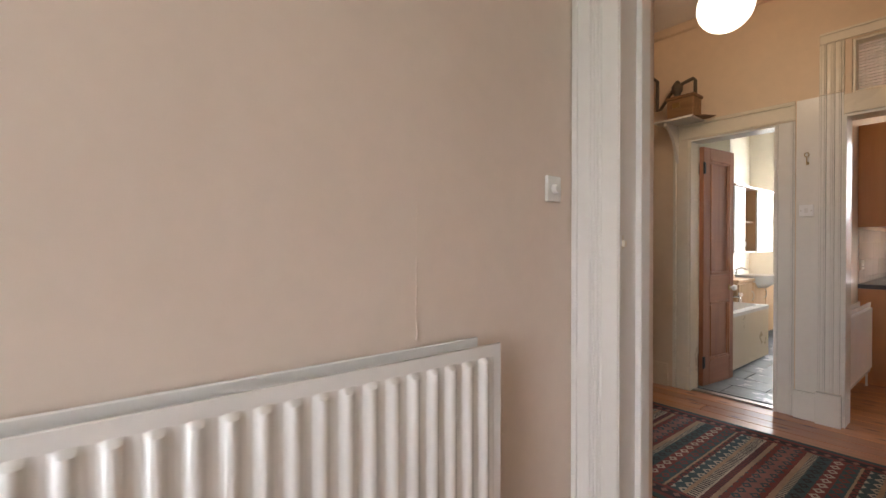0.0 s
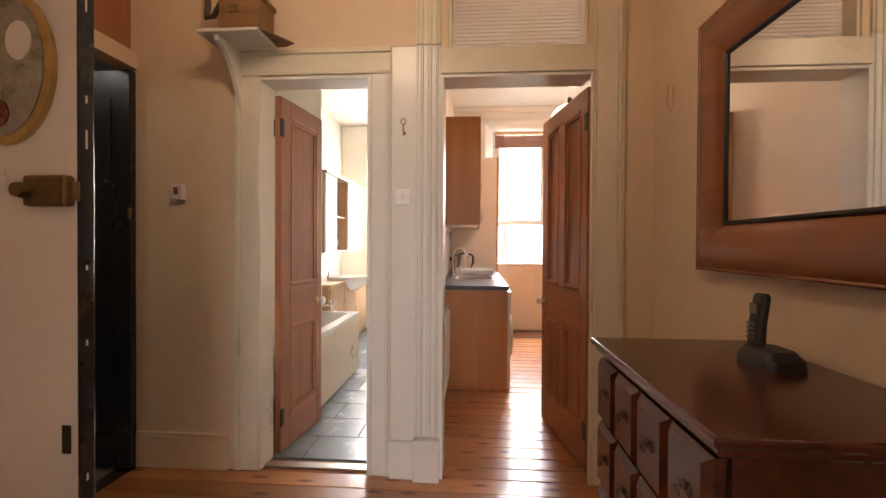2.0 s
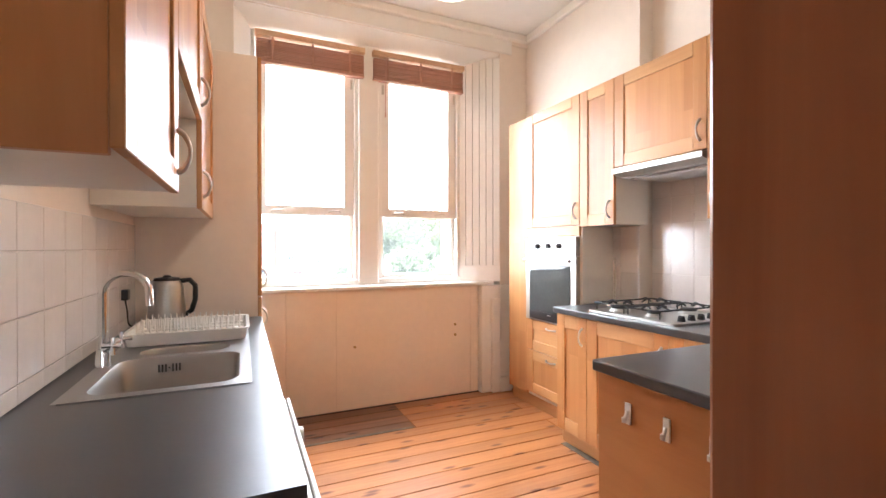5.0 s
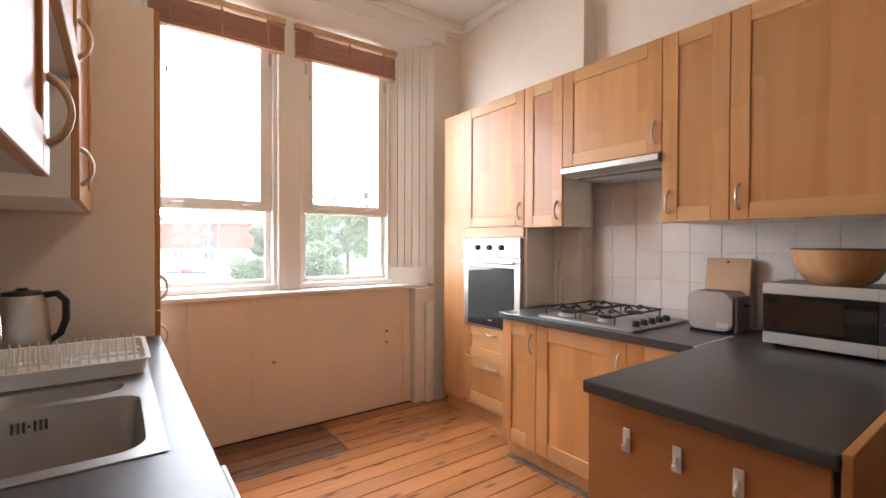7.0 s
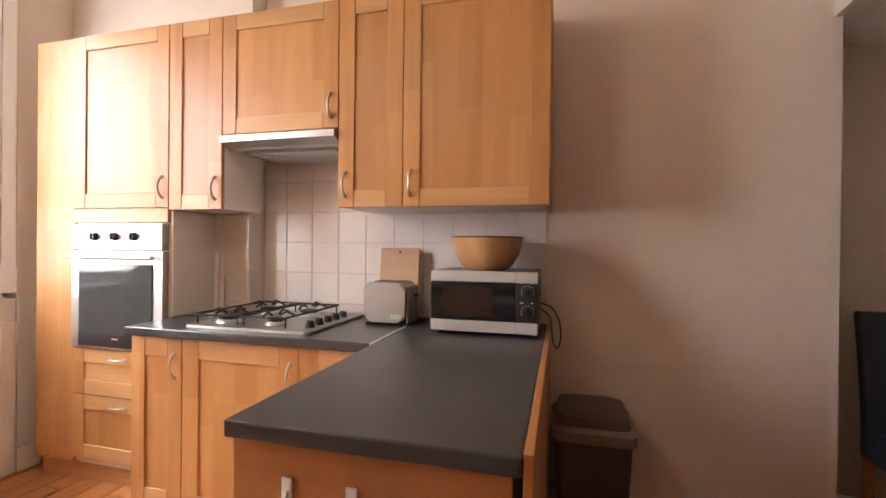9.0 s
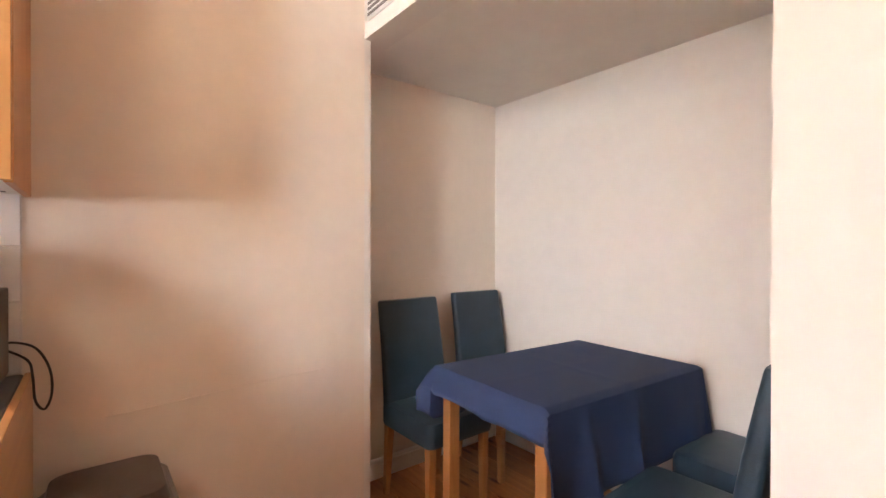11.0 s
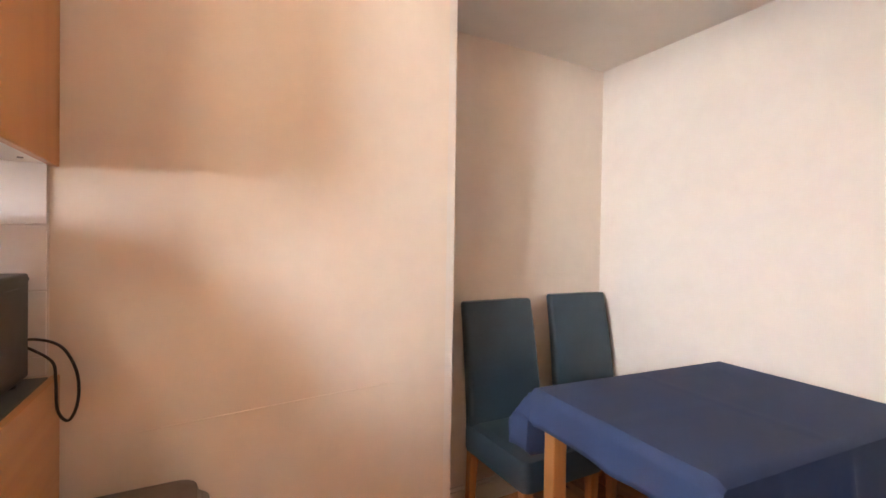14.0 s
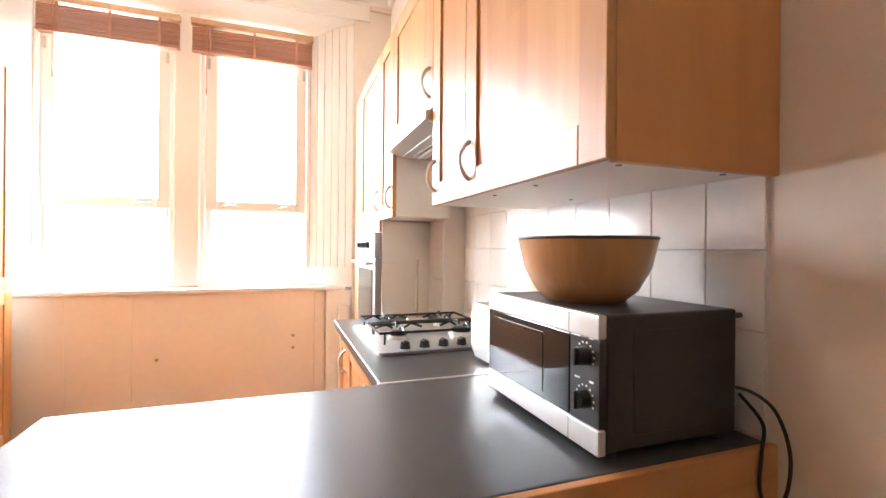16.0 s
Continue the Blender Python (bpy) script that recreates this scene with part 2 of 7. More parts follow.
CUPBOARD_WHITE = surface("white_melamine", (0.80, 0.75, 0.68), 0.35, var=0.03, scale=3, fine=50)
TEAL = surface("teal_leatherette", (0.025, 0.048, 0.073), 0.38, var=0.12, scale=6, fine=90, bump=0.12, bscale=180)
NAVY = surface("navy_cotton", (0.021, 0.042, 0.118), 0.75, var=0.12, scale=5, fine=260, bump=0.2, bscale=420)
TERRAZZO = surface("grey_floor_tile", (0.24, 0.27, 0.29), 0.25, var=0.12, scale=5, fine=60, bump=0.05, rand=0.12)
SLATE_GROUT = surface("dark_grout", (0.10, 0.11, 0.12), 0.8, var=0.1, scale=9, fine=60)
BEIGE_BATH = surface("beige_bath_panel", (0.58, 0.47, 0.33), 0.3, var=0.04, scale=3, fine=40)
BROWN_PL = surface("brown_plastic", (0.095, 0.066, 0.055), 0.42, var=0.1, scale=6, fine=70, bump=0.1, bscale=120)
GREY_PL = surface("grey_plastic", (0.22, 0.19, 0.17), 0.45, var=0.08, scale=6, fine=70)
BOWL_WOOD = wood("honey_bowl_wood", (0.56, 0.28, 0.11), (0.74, 0.43, 0.21), "z", 0.33, 0.2, 0.5, 0.1)
BOARD_WOOD = wood("chopping_board_wood", (0.62, 0.38, 0.22), (0.74, 0.50, 0.33), "y", 0.5, 0.0, 0.6, 0.1)
BOX_WOOD = wood("old_box_wood", (0.20, 0.10, 0.04), (0.34, 0.19, 0.08), "x", 0.55, 0.0, 0.8, 0.1)
PIPE = surface("old_lead_pipe", (0.10, 0.075, 0.05), 0.55, 0.3, 0.2, 9, 60, 0.2)
SHELL = glowing("lit_opal_glass", (1.0, 0.86, 0.66), 2.2)
PAPER = glowing("lit_paper_shade", (1.0, 0.90, 0.76), 1.6)
def hazy_pane(name, haze):
    """Clear glass with a translucent film mixed in as painted haze over the view."""
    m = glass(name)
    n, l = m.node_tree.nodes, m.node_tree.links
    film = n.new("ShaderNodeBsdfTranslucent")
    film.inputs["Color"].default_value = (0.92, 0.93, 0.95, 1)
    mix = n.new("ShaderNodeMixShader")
    mix.inputs[0].default_value = haze
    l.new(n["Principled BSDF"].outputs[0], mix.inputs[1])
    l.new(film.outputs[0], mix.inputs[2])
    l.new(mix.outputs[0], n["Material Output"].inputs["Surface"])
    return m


PANE = hazy_pane("window_pane", 0.021)
MIRROR = surface("mirror_glass", (0.86, 0.86, 0.84), 0.02, 1.0, 0.0, 2, 20, rough_var=0.0)

# ---- building helpers ----
ORIGIN = {}


def thing(name, at, label, category, group="", rz=0.0, local=False, kind=""):
    """An Empty at the base of a thing. Its parts are given in world places, or in its own when local."""
    e = new(name)
    e.empty_display_size = 0.05
    e.matrix_basis = pose(*at, 0, 0, rz)
    ORIGIN[e] = Vector((0, 0, 0)) if local else Vector(at)
    return tagged(e, label, category, group, kind)


def finish(name, bm, material, origin, smooth=False):
    if origin.length:
        bmesh.ops.translate(bm, verts=bm.verts, vec=-origin)
    bmesh.ops.recalc_face_normals(bm, faces=bm.faces)
    me = bpy.data.meshes.new(name)
    bm.to_mesh(me)
    bm.free()
    me.materials.append(material)
    if smooth:
        me.shade_smooth()
        me.set_sharp_from_angle(angle=radians(38))
    return me


def part(name, bm, material, parent, label="", smooth=False):
    origin = ORIGIN[parent]
    ob = new(name, finish(name, bm, material, origin, smooth))
    ob.parent = parent
    ORIGIN[ob] = origin
    if label:
        ob["label"] = label
    return ob


def solid(name, bm, material, label, category, group="", kind="", smooth=False):
    """A thing of one mesh, with its origin at the middle of its base."""
    lo = [min(v.co[k] for v in bm.verts) for k in range(3)]
    hi = [max(v.co[k] for v in bm.verts) for k in range(3)]
    at = Vector(((lo[0] + hi[0]) / 2, (lo[1] + hi[1]) / 2, lo[2]))
    ob = new(name, finish(name, bm, material, at, smooth))
    ob.location = at
    ORIGIN[ob] = at
    return tagged(ob, label, category, group, kind)


def bx(bm, x0, y0, z0, x1, y1, z1, bev=0.0, seg=2):
    r = bmesh.ops.create_cube(bm, size=1.0)
    sx, sy, sz = abs(x1 - x0), abs(y1 - y0), abs(z1 - z0)
    for v in r["verts"]:
        v.co = Vector(((x0 + x1) / 2 + v.co.x * sx, (y0 + y1) / 2 + v.co.y * sy, (z0 + z1) / 2 + v.co.z * sz))
    if bev:
        edges = list({e for v in r["verts"] for e in v.link_edges})
        bmesh.ops.bevel(bm, geom=edges, offset=min(bev, 0.45 * min(sx, sy, sz)), segments=seg, affect="EDGES", profile=0.5)
    return bm


def box(x0, y0, z0, x1, y1, z1, bev=0.0, seg=2):
    return bx(bmesh.new(), x0, y0, z0, x1, y1, z1, bev, seg)


def rod(bm, p0, p1, r0, r1=None, n=14):
    p0, p1 = Vector(p0), Vector(p1)
    m = Matrix.Translation((p0 + p1) / 2) @ (p1 - p0).to_track_quat("Z", "Y").to_matrix().to_4x4()
    bmesh.ops.create_cone(bm, cap_ends=True, segments=n, radius1=r0, radius2=r0 if r1 is None else r1, depth=(p1 - p0).length, matrix=m)
    return bm


def sweep(bm, points, r, n=8, closed=False):
    """A round tube along points."""
    pts = [Vector(p) for p in points]
    rings = []
    side = None
    for k, p in enumerate(pts):
        a = pts[k - 1] if (k or closed) else p
        b = pts[(k + 1) % len(pts)] if (k < len(pts) - 1 or closed) else p
        d = (b - a).normalized()
        if side is None:
            side = d.orthogonal().normalized()
        side = (side - d * side.dot(d)).normalized()
        up = d.cross(side)
        rr = r[k] if isinstance(r, (list, tuple)) else r
        rings.append([bm.verts.new(p + rr * (math.cos(2 * math.pi * j / n) * side + math.sin(2 * math.pi * j / n) * up)) for j in range(n)])
    count = len(rings)
    for k in range(count if closed else count - 1):
        a, b = rings[k], rings[(k + 1) % count]
        for j in range(n):
            bm.faces.new((a[j], a[(j + 1) % n], b[(j + 1) % n], b[j]))
    if not closed:
        bm.faces.new(rings[0][::-1])
        bm.faces.new(rings[-1])
    return bm


def lathe(bm, profile, centre, n=28):
    """Turns (radius, height) pairs about an upright line."""
    c = Vector(centre)
    rings = []
    for r, z in profile:
        if r < 1e-5:
            rings.append([bm.verts.new(c + Vector((0, 0, z)))])
        else:
            rings.append([bm.verts.new(c + Vector((r * math.cos(2 * math.pi * j / n), r * math.sin(2 * math.pi * j / n), z))) for j in range(n)])
    for a, b in zip(rings, rings[1:]):
        for j in range(n):
            q = [a[j % len(a)], a[(j + 1) % len(a)], b[(j + 1) % len(b)], b[j % len(b)]]
            q = list(dict.fromkeys(q))
            if len(q) > 2:
                bm.faces.new(q)
    return bm


def smooth_path(pts, steps=6):
    """A rounded path through the given points (Catmull-Rom)."""
    p = [Vector(q) for q in pts]
    out = []
    for k in range(len(p) - 1):
        a, b, c, d = p[max(k - 1, 0)], p[k], p[k + 1], p[min(k + 2, len(p) - 1)]
        for j in range(steps):
            f = j / steps
            out.append(0.5 * (2 * b + (c - a) * f + (2 * a - 5 * b + 4 * c - d) * f * f + (3 * b - a - 3 * c + d) * f ** 3))
    return out + [p[-1]]


def extrude_poly(bm, poly, lo, hi, axis="z"):
    """A prism over a flat outline. axis z: outline in x, y; axis x: in y, z; axis y: in x, z."""
    def place(p, h):
        return {"z": (p[0], p[1], h), "x": (h, p[0], p[1]), "y": (p[0], h, p[1])}[axis]
    a = [bm.verts.new(place(p, lo)) for p in poly]
    b = [bm.verts.new(place(p, hi)) for p in poly]
    bm.faces.new(a[::-1])
    bm.faces.new(b)
    for k in range(len(poly)):
        j = (k + 1) % len(poly)
        bm.faces.new((a[k], a[j], b[j], b[k]))
    return bm


def rounded(x0, y0, x1, y1, r, n=5):
    out = []
    for cx, cy, a in ((x1 - r, y1 - r, 0), (x0 + r, y1 - r, 90), (x0 + r, y0 + r, 180), (x1 - r, y0 + r, 270)):
        for k in range(n + 1):
            t = radians(a + 90 * k / n)
            out.append((cx + r * math.cos(t), cy + r * math.sin(t)))
    return out

# ---- structure ----
H = 3.24      # kitchen ceiling
HH = 3.17     # hall ceiling


def wall(name, boxes, material, label, extra=()):
    bm = bmesh.new()
    for b in boxes:
        bx(bm, *b)
    for poly, lo, hi in extra:
        extrude_poly(bm, poly, lo, hi)
    return solid(name, bm, material, label, "wall", kind="structure")


# kitchen
wall("wall_kitchen_left", [(-0.15, 4.84, 0, -0.03, 9.2, H)], PLASTER_K, "cream painted plaster wall behind the sink run")
wall("wall_kitchen_right", [(3.02, 4.84, 0, 3.47, 9.2, H), (2.90, 7.56, 0, 3.02, 8.86, H)], PLASTER_K, "cream painted plaster wall behind the hob with a boxed corner")
wall("wall_window", [(-0.15, 8.86, 0, 0.43, 9.2, H), (2.614, 8.86, 0, 3.02, 9.2, H), (0.43, 8.86, 3.048, 2.614, 9.2, H), (0.43, 8.925, 0, 2.614, 9.2, 0.96)],
     PLASTER_K, "pale plaster window wall with a deep reveal")
wall("wall_alcove_side", [(3.35, 3.54, 0, 3.47, 4.84, H)], PLASTER_K, "cream side wall of the dining alcove")
wall("wall_alcove_back", [(1.33, 3.54, 0, 3.35, 3.66, H)], PLASTER_DAYLIT, "cream back wall of the dining alcove")
wall("wall_entry", [(1.215, 4.71, 0, 1.458, 4.84, H), (1.458, 4.71, 2.234, 3.35, 4.84, H), (3.02, 4.808, 0, 3.35, 4.84, 2.234)],
     PLASTER_DAYLIT, "cream pier and lintel in front of the dining alcove")
wall("wall_hall_end", [(-1.7, 4.71, 0, -0.89, 4.84, H), (-0.265, 4.71, 0, 0.11, 4.84, H), (0.962, 4.71, 0, 1.215, 4.84, H),
                       (-0.89, 4.71, 2.16, -0.265, 4.84, H), (0.11, 4.71, 2.15, 0.962, 4.84, 2.285), (0.11, 4.71, 2.655, 0.962, 4.84, H),
                       (0.11, 4.71, 2.285, 0.150, 4.84, 2.655), (0.878, 4.71, 2.285, 0.962, 4.84, 2.655)],
     PLASTER_H, "yellowish cream hall wall with two door openings")
wall("wall_hall_right", [(1.215, 2.46, 0, 1.33, 4.71, H)], PLASTER_H, "yellowish cream hall wall behind the mirror")
wall("wall_hall_left", [(-1.7, 2.46, 0, -1.588, 3.52, H), (-1.7, 3.52, 2.22, -1.588, 4.71, 2.31), (-1.7, 3.52, 2.75, -1.588, 4.71, H)],
     PLASTER_H, "yellowish cream hall wall with the front door opening")
wall("wall_room_hall", [(-1.7, 2.14, 0, -0.10, 2.46, H), (0.86, 2.14, 0, 3.5, 2.46, H), (-0.10, 2.14, 2.3, 0.86, 2.46, H)],
     PLASTER_R, "thick cream wall between sitting room and hall")
wall("wall_room_side", [(-0.37, -2.6, 0, -0.25, 2.14, H)], PLASTER_R, "pinkish cream sitting room wall behind the radiator")
wall("wall_room_far", [(3.4, -2.6, 0, 3.5, 2.14, H)], PLASTER_R, "pinkish cream sitting room wall")
wall("wall_room_window", [(-0.37, -2.75, 0, 0.9, -2.6, H), (2.5, -2.75, 0, 3.5, -2.6, H), (0.9, -2.75, 0, 2.5, -2.6, 0.85), (0.9, -2.75, 2.6, 2.5, -2.6, H)],
     PLASTER_R, "pinkish cream sitting room wall with a window")
# bathroom
wall("wall_bathroom_left", [(-1.82, 4.84, 0, -1.70, 9.2, H)], PLASTER_B, "cream bathroom wall")
wall("wall_bathroom_return", [(-1.70, 6.695, 0, -1.25, 6.742, H)], PLASTER_B, "cream return wall between bath and basin")
wall("wall_bathroom_window", [(-1.70, 8.86, 0, -1.32, 9.0, H), (-0.45, 8.86, 0, -0.15, 9.0, H), (-1.32, 8.86, 0, -0.45, 9.0, 1.02), (-1.32, 8.86, 2.6, -0.45, 9.0, H)],
     PLASTER_B, "cream bathroom wall with a tall window")
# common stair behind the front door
# Stairwell dimness is put into this dark grey base colour.
STAIR_WALL = surface("dimmed_stairwell", (0.20, 0.19, 0.17), 0.6, var=0.1, scale=2, fine=20)
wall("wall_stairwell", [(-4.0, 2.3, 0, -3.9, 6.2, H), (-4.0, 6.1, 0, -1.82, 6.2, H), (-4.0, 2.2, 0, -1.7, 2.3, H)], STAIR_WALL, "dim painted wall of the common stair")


def slab(name, b, material, label, category):
    return solid(name, box(*b), material, label, category, kind="structure")


slab("ceiling_kitchen", (-0.15, 4.84, H, 3.47, 9.2, H + 0.1), CEILING, "pale plaster kitchen ceiling", "ceiling")
slab("ceiling_hall", (-1.7, 2.46, HH, 1.215, 4.71, H + 0.1), CEILING, "pale plaster hall ceiling", "ceiling")
slab("ceiling_room", (-0.37, -2.75, H, 3.5, 2.46, H + 0.1), CEILING, "pale plaster sitting room ceiling", "ceiling")
slab("ceiling_alcove", (1.33, 3.66, 2.234, 3.35, 4.71, 2.30), CEILING, "low cream ceiling of the dining alcove", "ceiling")
slab("ceiling_bathroom", (-1.82, 4.84, 3.0, -0.15, 9.0, 3.1), CEILING, "pale bathroom ceiling", "ceiling")
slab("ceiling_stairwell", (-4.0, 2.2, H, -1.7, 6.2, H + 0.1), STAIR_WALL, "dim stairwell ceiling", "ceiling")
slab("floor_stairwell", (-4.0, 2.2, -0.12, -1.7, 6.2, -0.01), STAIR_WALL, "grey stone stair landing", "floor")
slab("floor_room", (-0.37, -2.75, -0.1, 3.5, 2.07, 0.0), DIRTY_FLOOR, "dark worn boards of the sitting room", "floor")

UNDERFLOOR = surface("dark_gap", (0.03, 0.018, 0.01), 0.9, var=0.1)
floor = solid("floor", box(-1.7, 2.07, -0.12, 3.47, 9.2, -0.022), UNDERFLOOR, "varnished orange pine floorboards with dark gaps", "floor", kind="structure")
bath_floor = solid("floor_bathroom", box(-1.82, 4.80, -0.021, -0.16, 9.0, -0.004), SLATE_GROUT, "grey blue rectangular bathroom floor tiles", "floor", kind="structure")


# coving and picture rails
def coving(name, pts, drop, out, material=CEILING):
    bm = bmesh.new()
    for (x0, y0, x1, y1, z) in pts:
        bx(bm, x0, y0, z - drop, x1, y1, z, 0.012)
    return solid(name, bm, material, "plain plaster coving under the ceiling", "trim", kind="structure")


coving("trim_kitchen", [(-0.03, 8.80, 2.90, 8.86, H), (2.86, 7.50, 2.90, 8.80, H), (2.97, 4.84, 3.02, 7.50, H)], 0.07, 0.05)
coving("trim_hall", [(-1.588, 4.65, 1.215, 4.71, HH), (1.16, 2.46, 1.215, 4.65, HH)], 0.07, 0.05, PLASTER_H)


# skirting: (x0, y0, x1, y1)
def skirting(name, runs, high, material, label):
    bm = bmesh.new()
    for x0, y0, x1, y1 in runs:
        bx(bm, x0, y0, 0, x1, y1, high - 0.02, 0.003)
        bx(bm, x0 + 0.001, y0 + 0.001, high - 0.02, x1 - 0.001, y1 - 0.001, high, 0.006)
    return solid(name, bm, material, label, "baseboard", kind="structure")


skirting("baseboard_hall_left", [(-1.588, 4.685, -1.06, 4.708)], 0.20, PLASTER_H, "tall cream painted hall skirting board")
skirting("baseboard_hall_right", [(1.19, 2.46, 1.213, 4.66), ], 0.20, PLASTER_H, "tall cream painted hall skirting board")
skirting("baseboard_kitchen", [(3.0, 4.86, 3.018, 5.95)], 0.13, WHITE_GLOSS, "cream painted kitchen skirting board")
skirting("baseboard_alcove", [(3.33, 3.68, 3.348, 4.70), (1.35, 3.662, 3.33, 3.68)], 0.11, WHITE_GLOSS, "white painted alcove skirting board")
skirting("baseboard_room", [(-0.248, -2.5, -0.228, 2.10)], 0.2, GLOSS, "cream painted sitting room skirting board")


# architraves: moulded strips round an opening in a wall that faces -y
# (share of the width from, to, how far proud)
REEDED = [(0.0, 0.10, 0.012), (0.10, 0.17, 0.018), (0.17, 0.36, 0.013), (0.36, 0.43, 0.019), (0.43, 0.50, 0.019), (0.50, 0.70, 0.015), (0.70, 0.77, 0.022), (0.77, 0.90, 0.024), (0.90, 1.0, 0.018)]
PLAIN = [(0.0, 0.08, 0.017), (0.08, 0.78, 0.012), (0.78, 0.90, 0.022), (0.90, 1.0, 0.015)]


def upright(x_in, x_out, y, z0, z1, profile):
    """An upright moulding from the opening's edge x_in to x_out, on the face y."""
    w = x_out - x_in
    bm = bmesh.new()
    for a, b, d in profile:
        xa, xb = x_in + w * a, x_in + w * b
        bx(bm, min(xa, xb), y - d, z0 + 0.002, max(xa, xb), y, z1, 0.005, 2)
    return bm


def level(x0, x1, y, z0, z1, profile):
    bm = bmesh.new()
    for a, b, d in profile:
        bx(bm, x0, y - d, z0 + (z1 - z0) * a, x1, y, z0 + (z1 - z0) * b, 0.005, 2)
    return bm


Y = 4.708
bath_frame = thing("door_frame", (-0.58, 4.77, 0), "cream gloss moulded frame round the bathroom doorway", "door frame", kind="structure")
part("architrave", upright(-0.888, -1.022, Y, 0.0, 2.162, PLAIN), GLOSS_WARM, bath_frame, "cream painted moulding tinted for warm lamp light")
part("architrave", upright(-0.267, -0.155, Y, 0.0, 2.162, PLAIN), GLOSS, bath_frame)
part("head", level(-1.022, -0.155, Y, 2.164, 2.308, PLAIN), GLOSS_WARM, bath_frame, "cream painted moulding tinted for warm lamp light")
part("lining", box(-0.890, 4.70, 0.0, -0.876, 4.865, 2.16, 0.003), GLOSS_WARM, bath_frame)
part("lining", box(-0.283, 4.70, 0.0, -0.265, 4.865, 2.16, 0.003), GLOSS, bath_frame)
part("lining", box(-0.876, 4.70, 2.142, -0.283, 4.865, 2.16, 0.003), GLOSS, bath_frame)
part("threshold", box(-0.876, 4.74, 0.0, -0.283, 4.80, 0.012, 0.004), SATIN, bath_frame, "worn metal threshold strip")

kit_frame = thing("door_frame", (0.51, 4.77, 0), "cream gloss moulded frame with a transom light over the kitchen doorway", "door frame", kind="structure")
# Colour split at 2.306 m paints daylight below and lamp light above.
part("architrave", upright(0.112, -0.02, Y, 0.22, 2.306, REEDED), GLOSS, kit_frame)
part("architrave", upright(0.112, -0.02, Y, 2.306, 2.66, REEDED), GLOSS_WARM, kit_frame, "cream painted moulding tinted for warm lamp light")
part("architrave", upright(0.906, 1.062, Y, 0.0, 2.66, PLAIN), GLOSS_WARM, kit_frame, "cream painted moulding tinted for warm lamp light")
part("plinth_block", box(-0.026, Y - 0.056, 0.0, 0.114, Y, 0.22, 0.004), GLOSS, kit_frame)
part("panel", box(-0.150, Y - 0.004, 0.20, -0.021, Y, 2.306, 0.001), GLOSS, kit_frame)
part("panel", box(-0.150, Y - 0.003, 2.307, -0.021, Y, 2.66, 0.001), PLASTER_H, kit_frame)
part("plinth_block", box(-0.154, Y - 0.030, 0.0, -0.027, Y, 0.20, 0.003), GLOSS, kit_frame)
part("head", box(0.112, Y - 0.022, 2.152, 0.906, Y, 2.285, 0.004), GLOSS_WARM, kit_frame, "cream painted rail tinted for warm lamp light")
part("head", level(-0.02, 1.062, Y, 2.662, 2.74, PLAIN), GLOSS_WARM, kit_frame, "cream painted moulding tinted for warm lamp light")
part("lining", box(0.110, 4.695, 0.0, 0.128, 4.87, 2.15, 0.003), GLOSS, kit_frame)
part("lining", box(0.890, 4.693, 0.0, 0.9045, 4.714, 2.15, 0.003), GLOSS_WARM, kit_frame)
part("rebate", box(0.905, 4.7145, 0.0, 0.9615, 4.722, 2.15, 0.001), GLOSS_WARM, kit_frame)
part("rebate", box(0.948, 4.7225, 0.0, 0.961, 4.838, 2.15, 0.002), GLOSS, kit_frame)
part("lining", box(0.128, 4.695, 2.132, 0.890, 4.87, 2.15, 0.003), GLOSS, kit_frame)
for a in ((0.150, 4.72, 2.285, 0.168, 4.835, 2.655), (0.860, 4.72, 2.285, 0.878, 4.835, 2.655), (0.168, 4.72, 2.285, 0.860, 4.835, 2.303), (0.168, 4.72, 2.637, 0.860, 4.835, 2.655)):
    part("transom_bar", box(*a, 0.004), GLOSS_WARM, kit_frame)
transom = thing("transom_blind", (0.51, 4.81, 2.303), "white pleated blind filling the transom light", "blind")
PLEAT = surface("white_pleated_paper", (0.80, 0.75, 0.70), 0.7, var=0.03)
pn, pl = PLEAT.node_tree.nodes, PLEAT.node_tree.links
through_light = pn.new("ShaderNodeBsdfTranslucent")
through_light.inputs["Color"].default_value = (0.95, 0.92, 0.88, 1)
paper_mix = pn.new("ShaderNodeMixShader")
paper_mix.inputs[0].default_value = 0.85
pl.new(pn["Principled BSDF"].outputs[0], paper_mix.inputs[1])
pl.new(through_light.outputs[0], paper_mix.inputs[2])
pl.new(paper_mix.outputs[0], pn["Material Output"].inputs["Surface"])
for k in range(16):
    z = 2.304 + k * 0.0207
    bm = bmesh.new()
    extrude_poly(bm, [(4.802, z), (4.816, z + 0.0104), (4.802, z + 0.0207), (4.799, z + 0.0207), (4.813, z + 0.0104), (4.799, z)], 0.169, 0.859, "x")
    part("pleat", bm, PLEAT, transom)

room_frame = thing("door_frame", (0.38, 2.2, 0), "cream gloss reeded frame round the sitting room doorway", "door frame", kind="structure")
bm = bmesh.new()
bx(bm, -0.248, 2.118, 0.25, -0.052, 2.138, 2.44, 0.004)
bx(bm, -0.246, 2.108, 0.25, -0.222, 2.118, 2.43, 0.004)
for k in range(4):
    rod(bm, (-0.172 + k * 0.015, 2.1175, 0.25), (-0.172 + k * 0.015, 2.1175, 2.42), 0.0062, n=10)
bx(bm, -0.105, 2.113, 0.25, -0.056, 2.119, 2.43, 0.004)
part("architrave", bm, WHITE_GLOSS, room_frame)
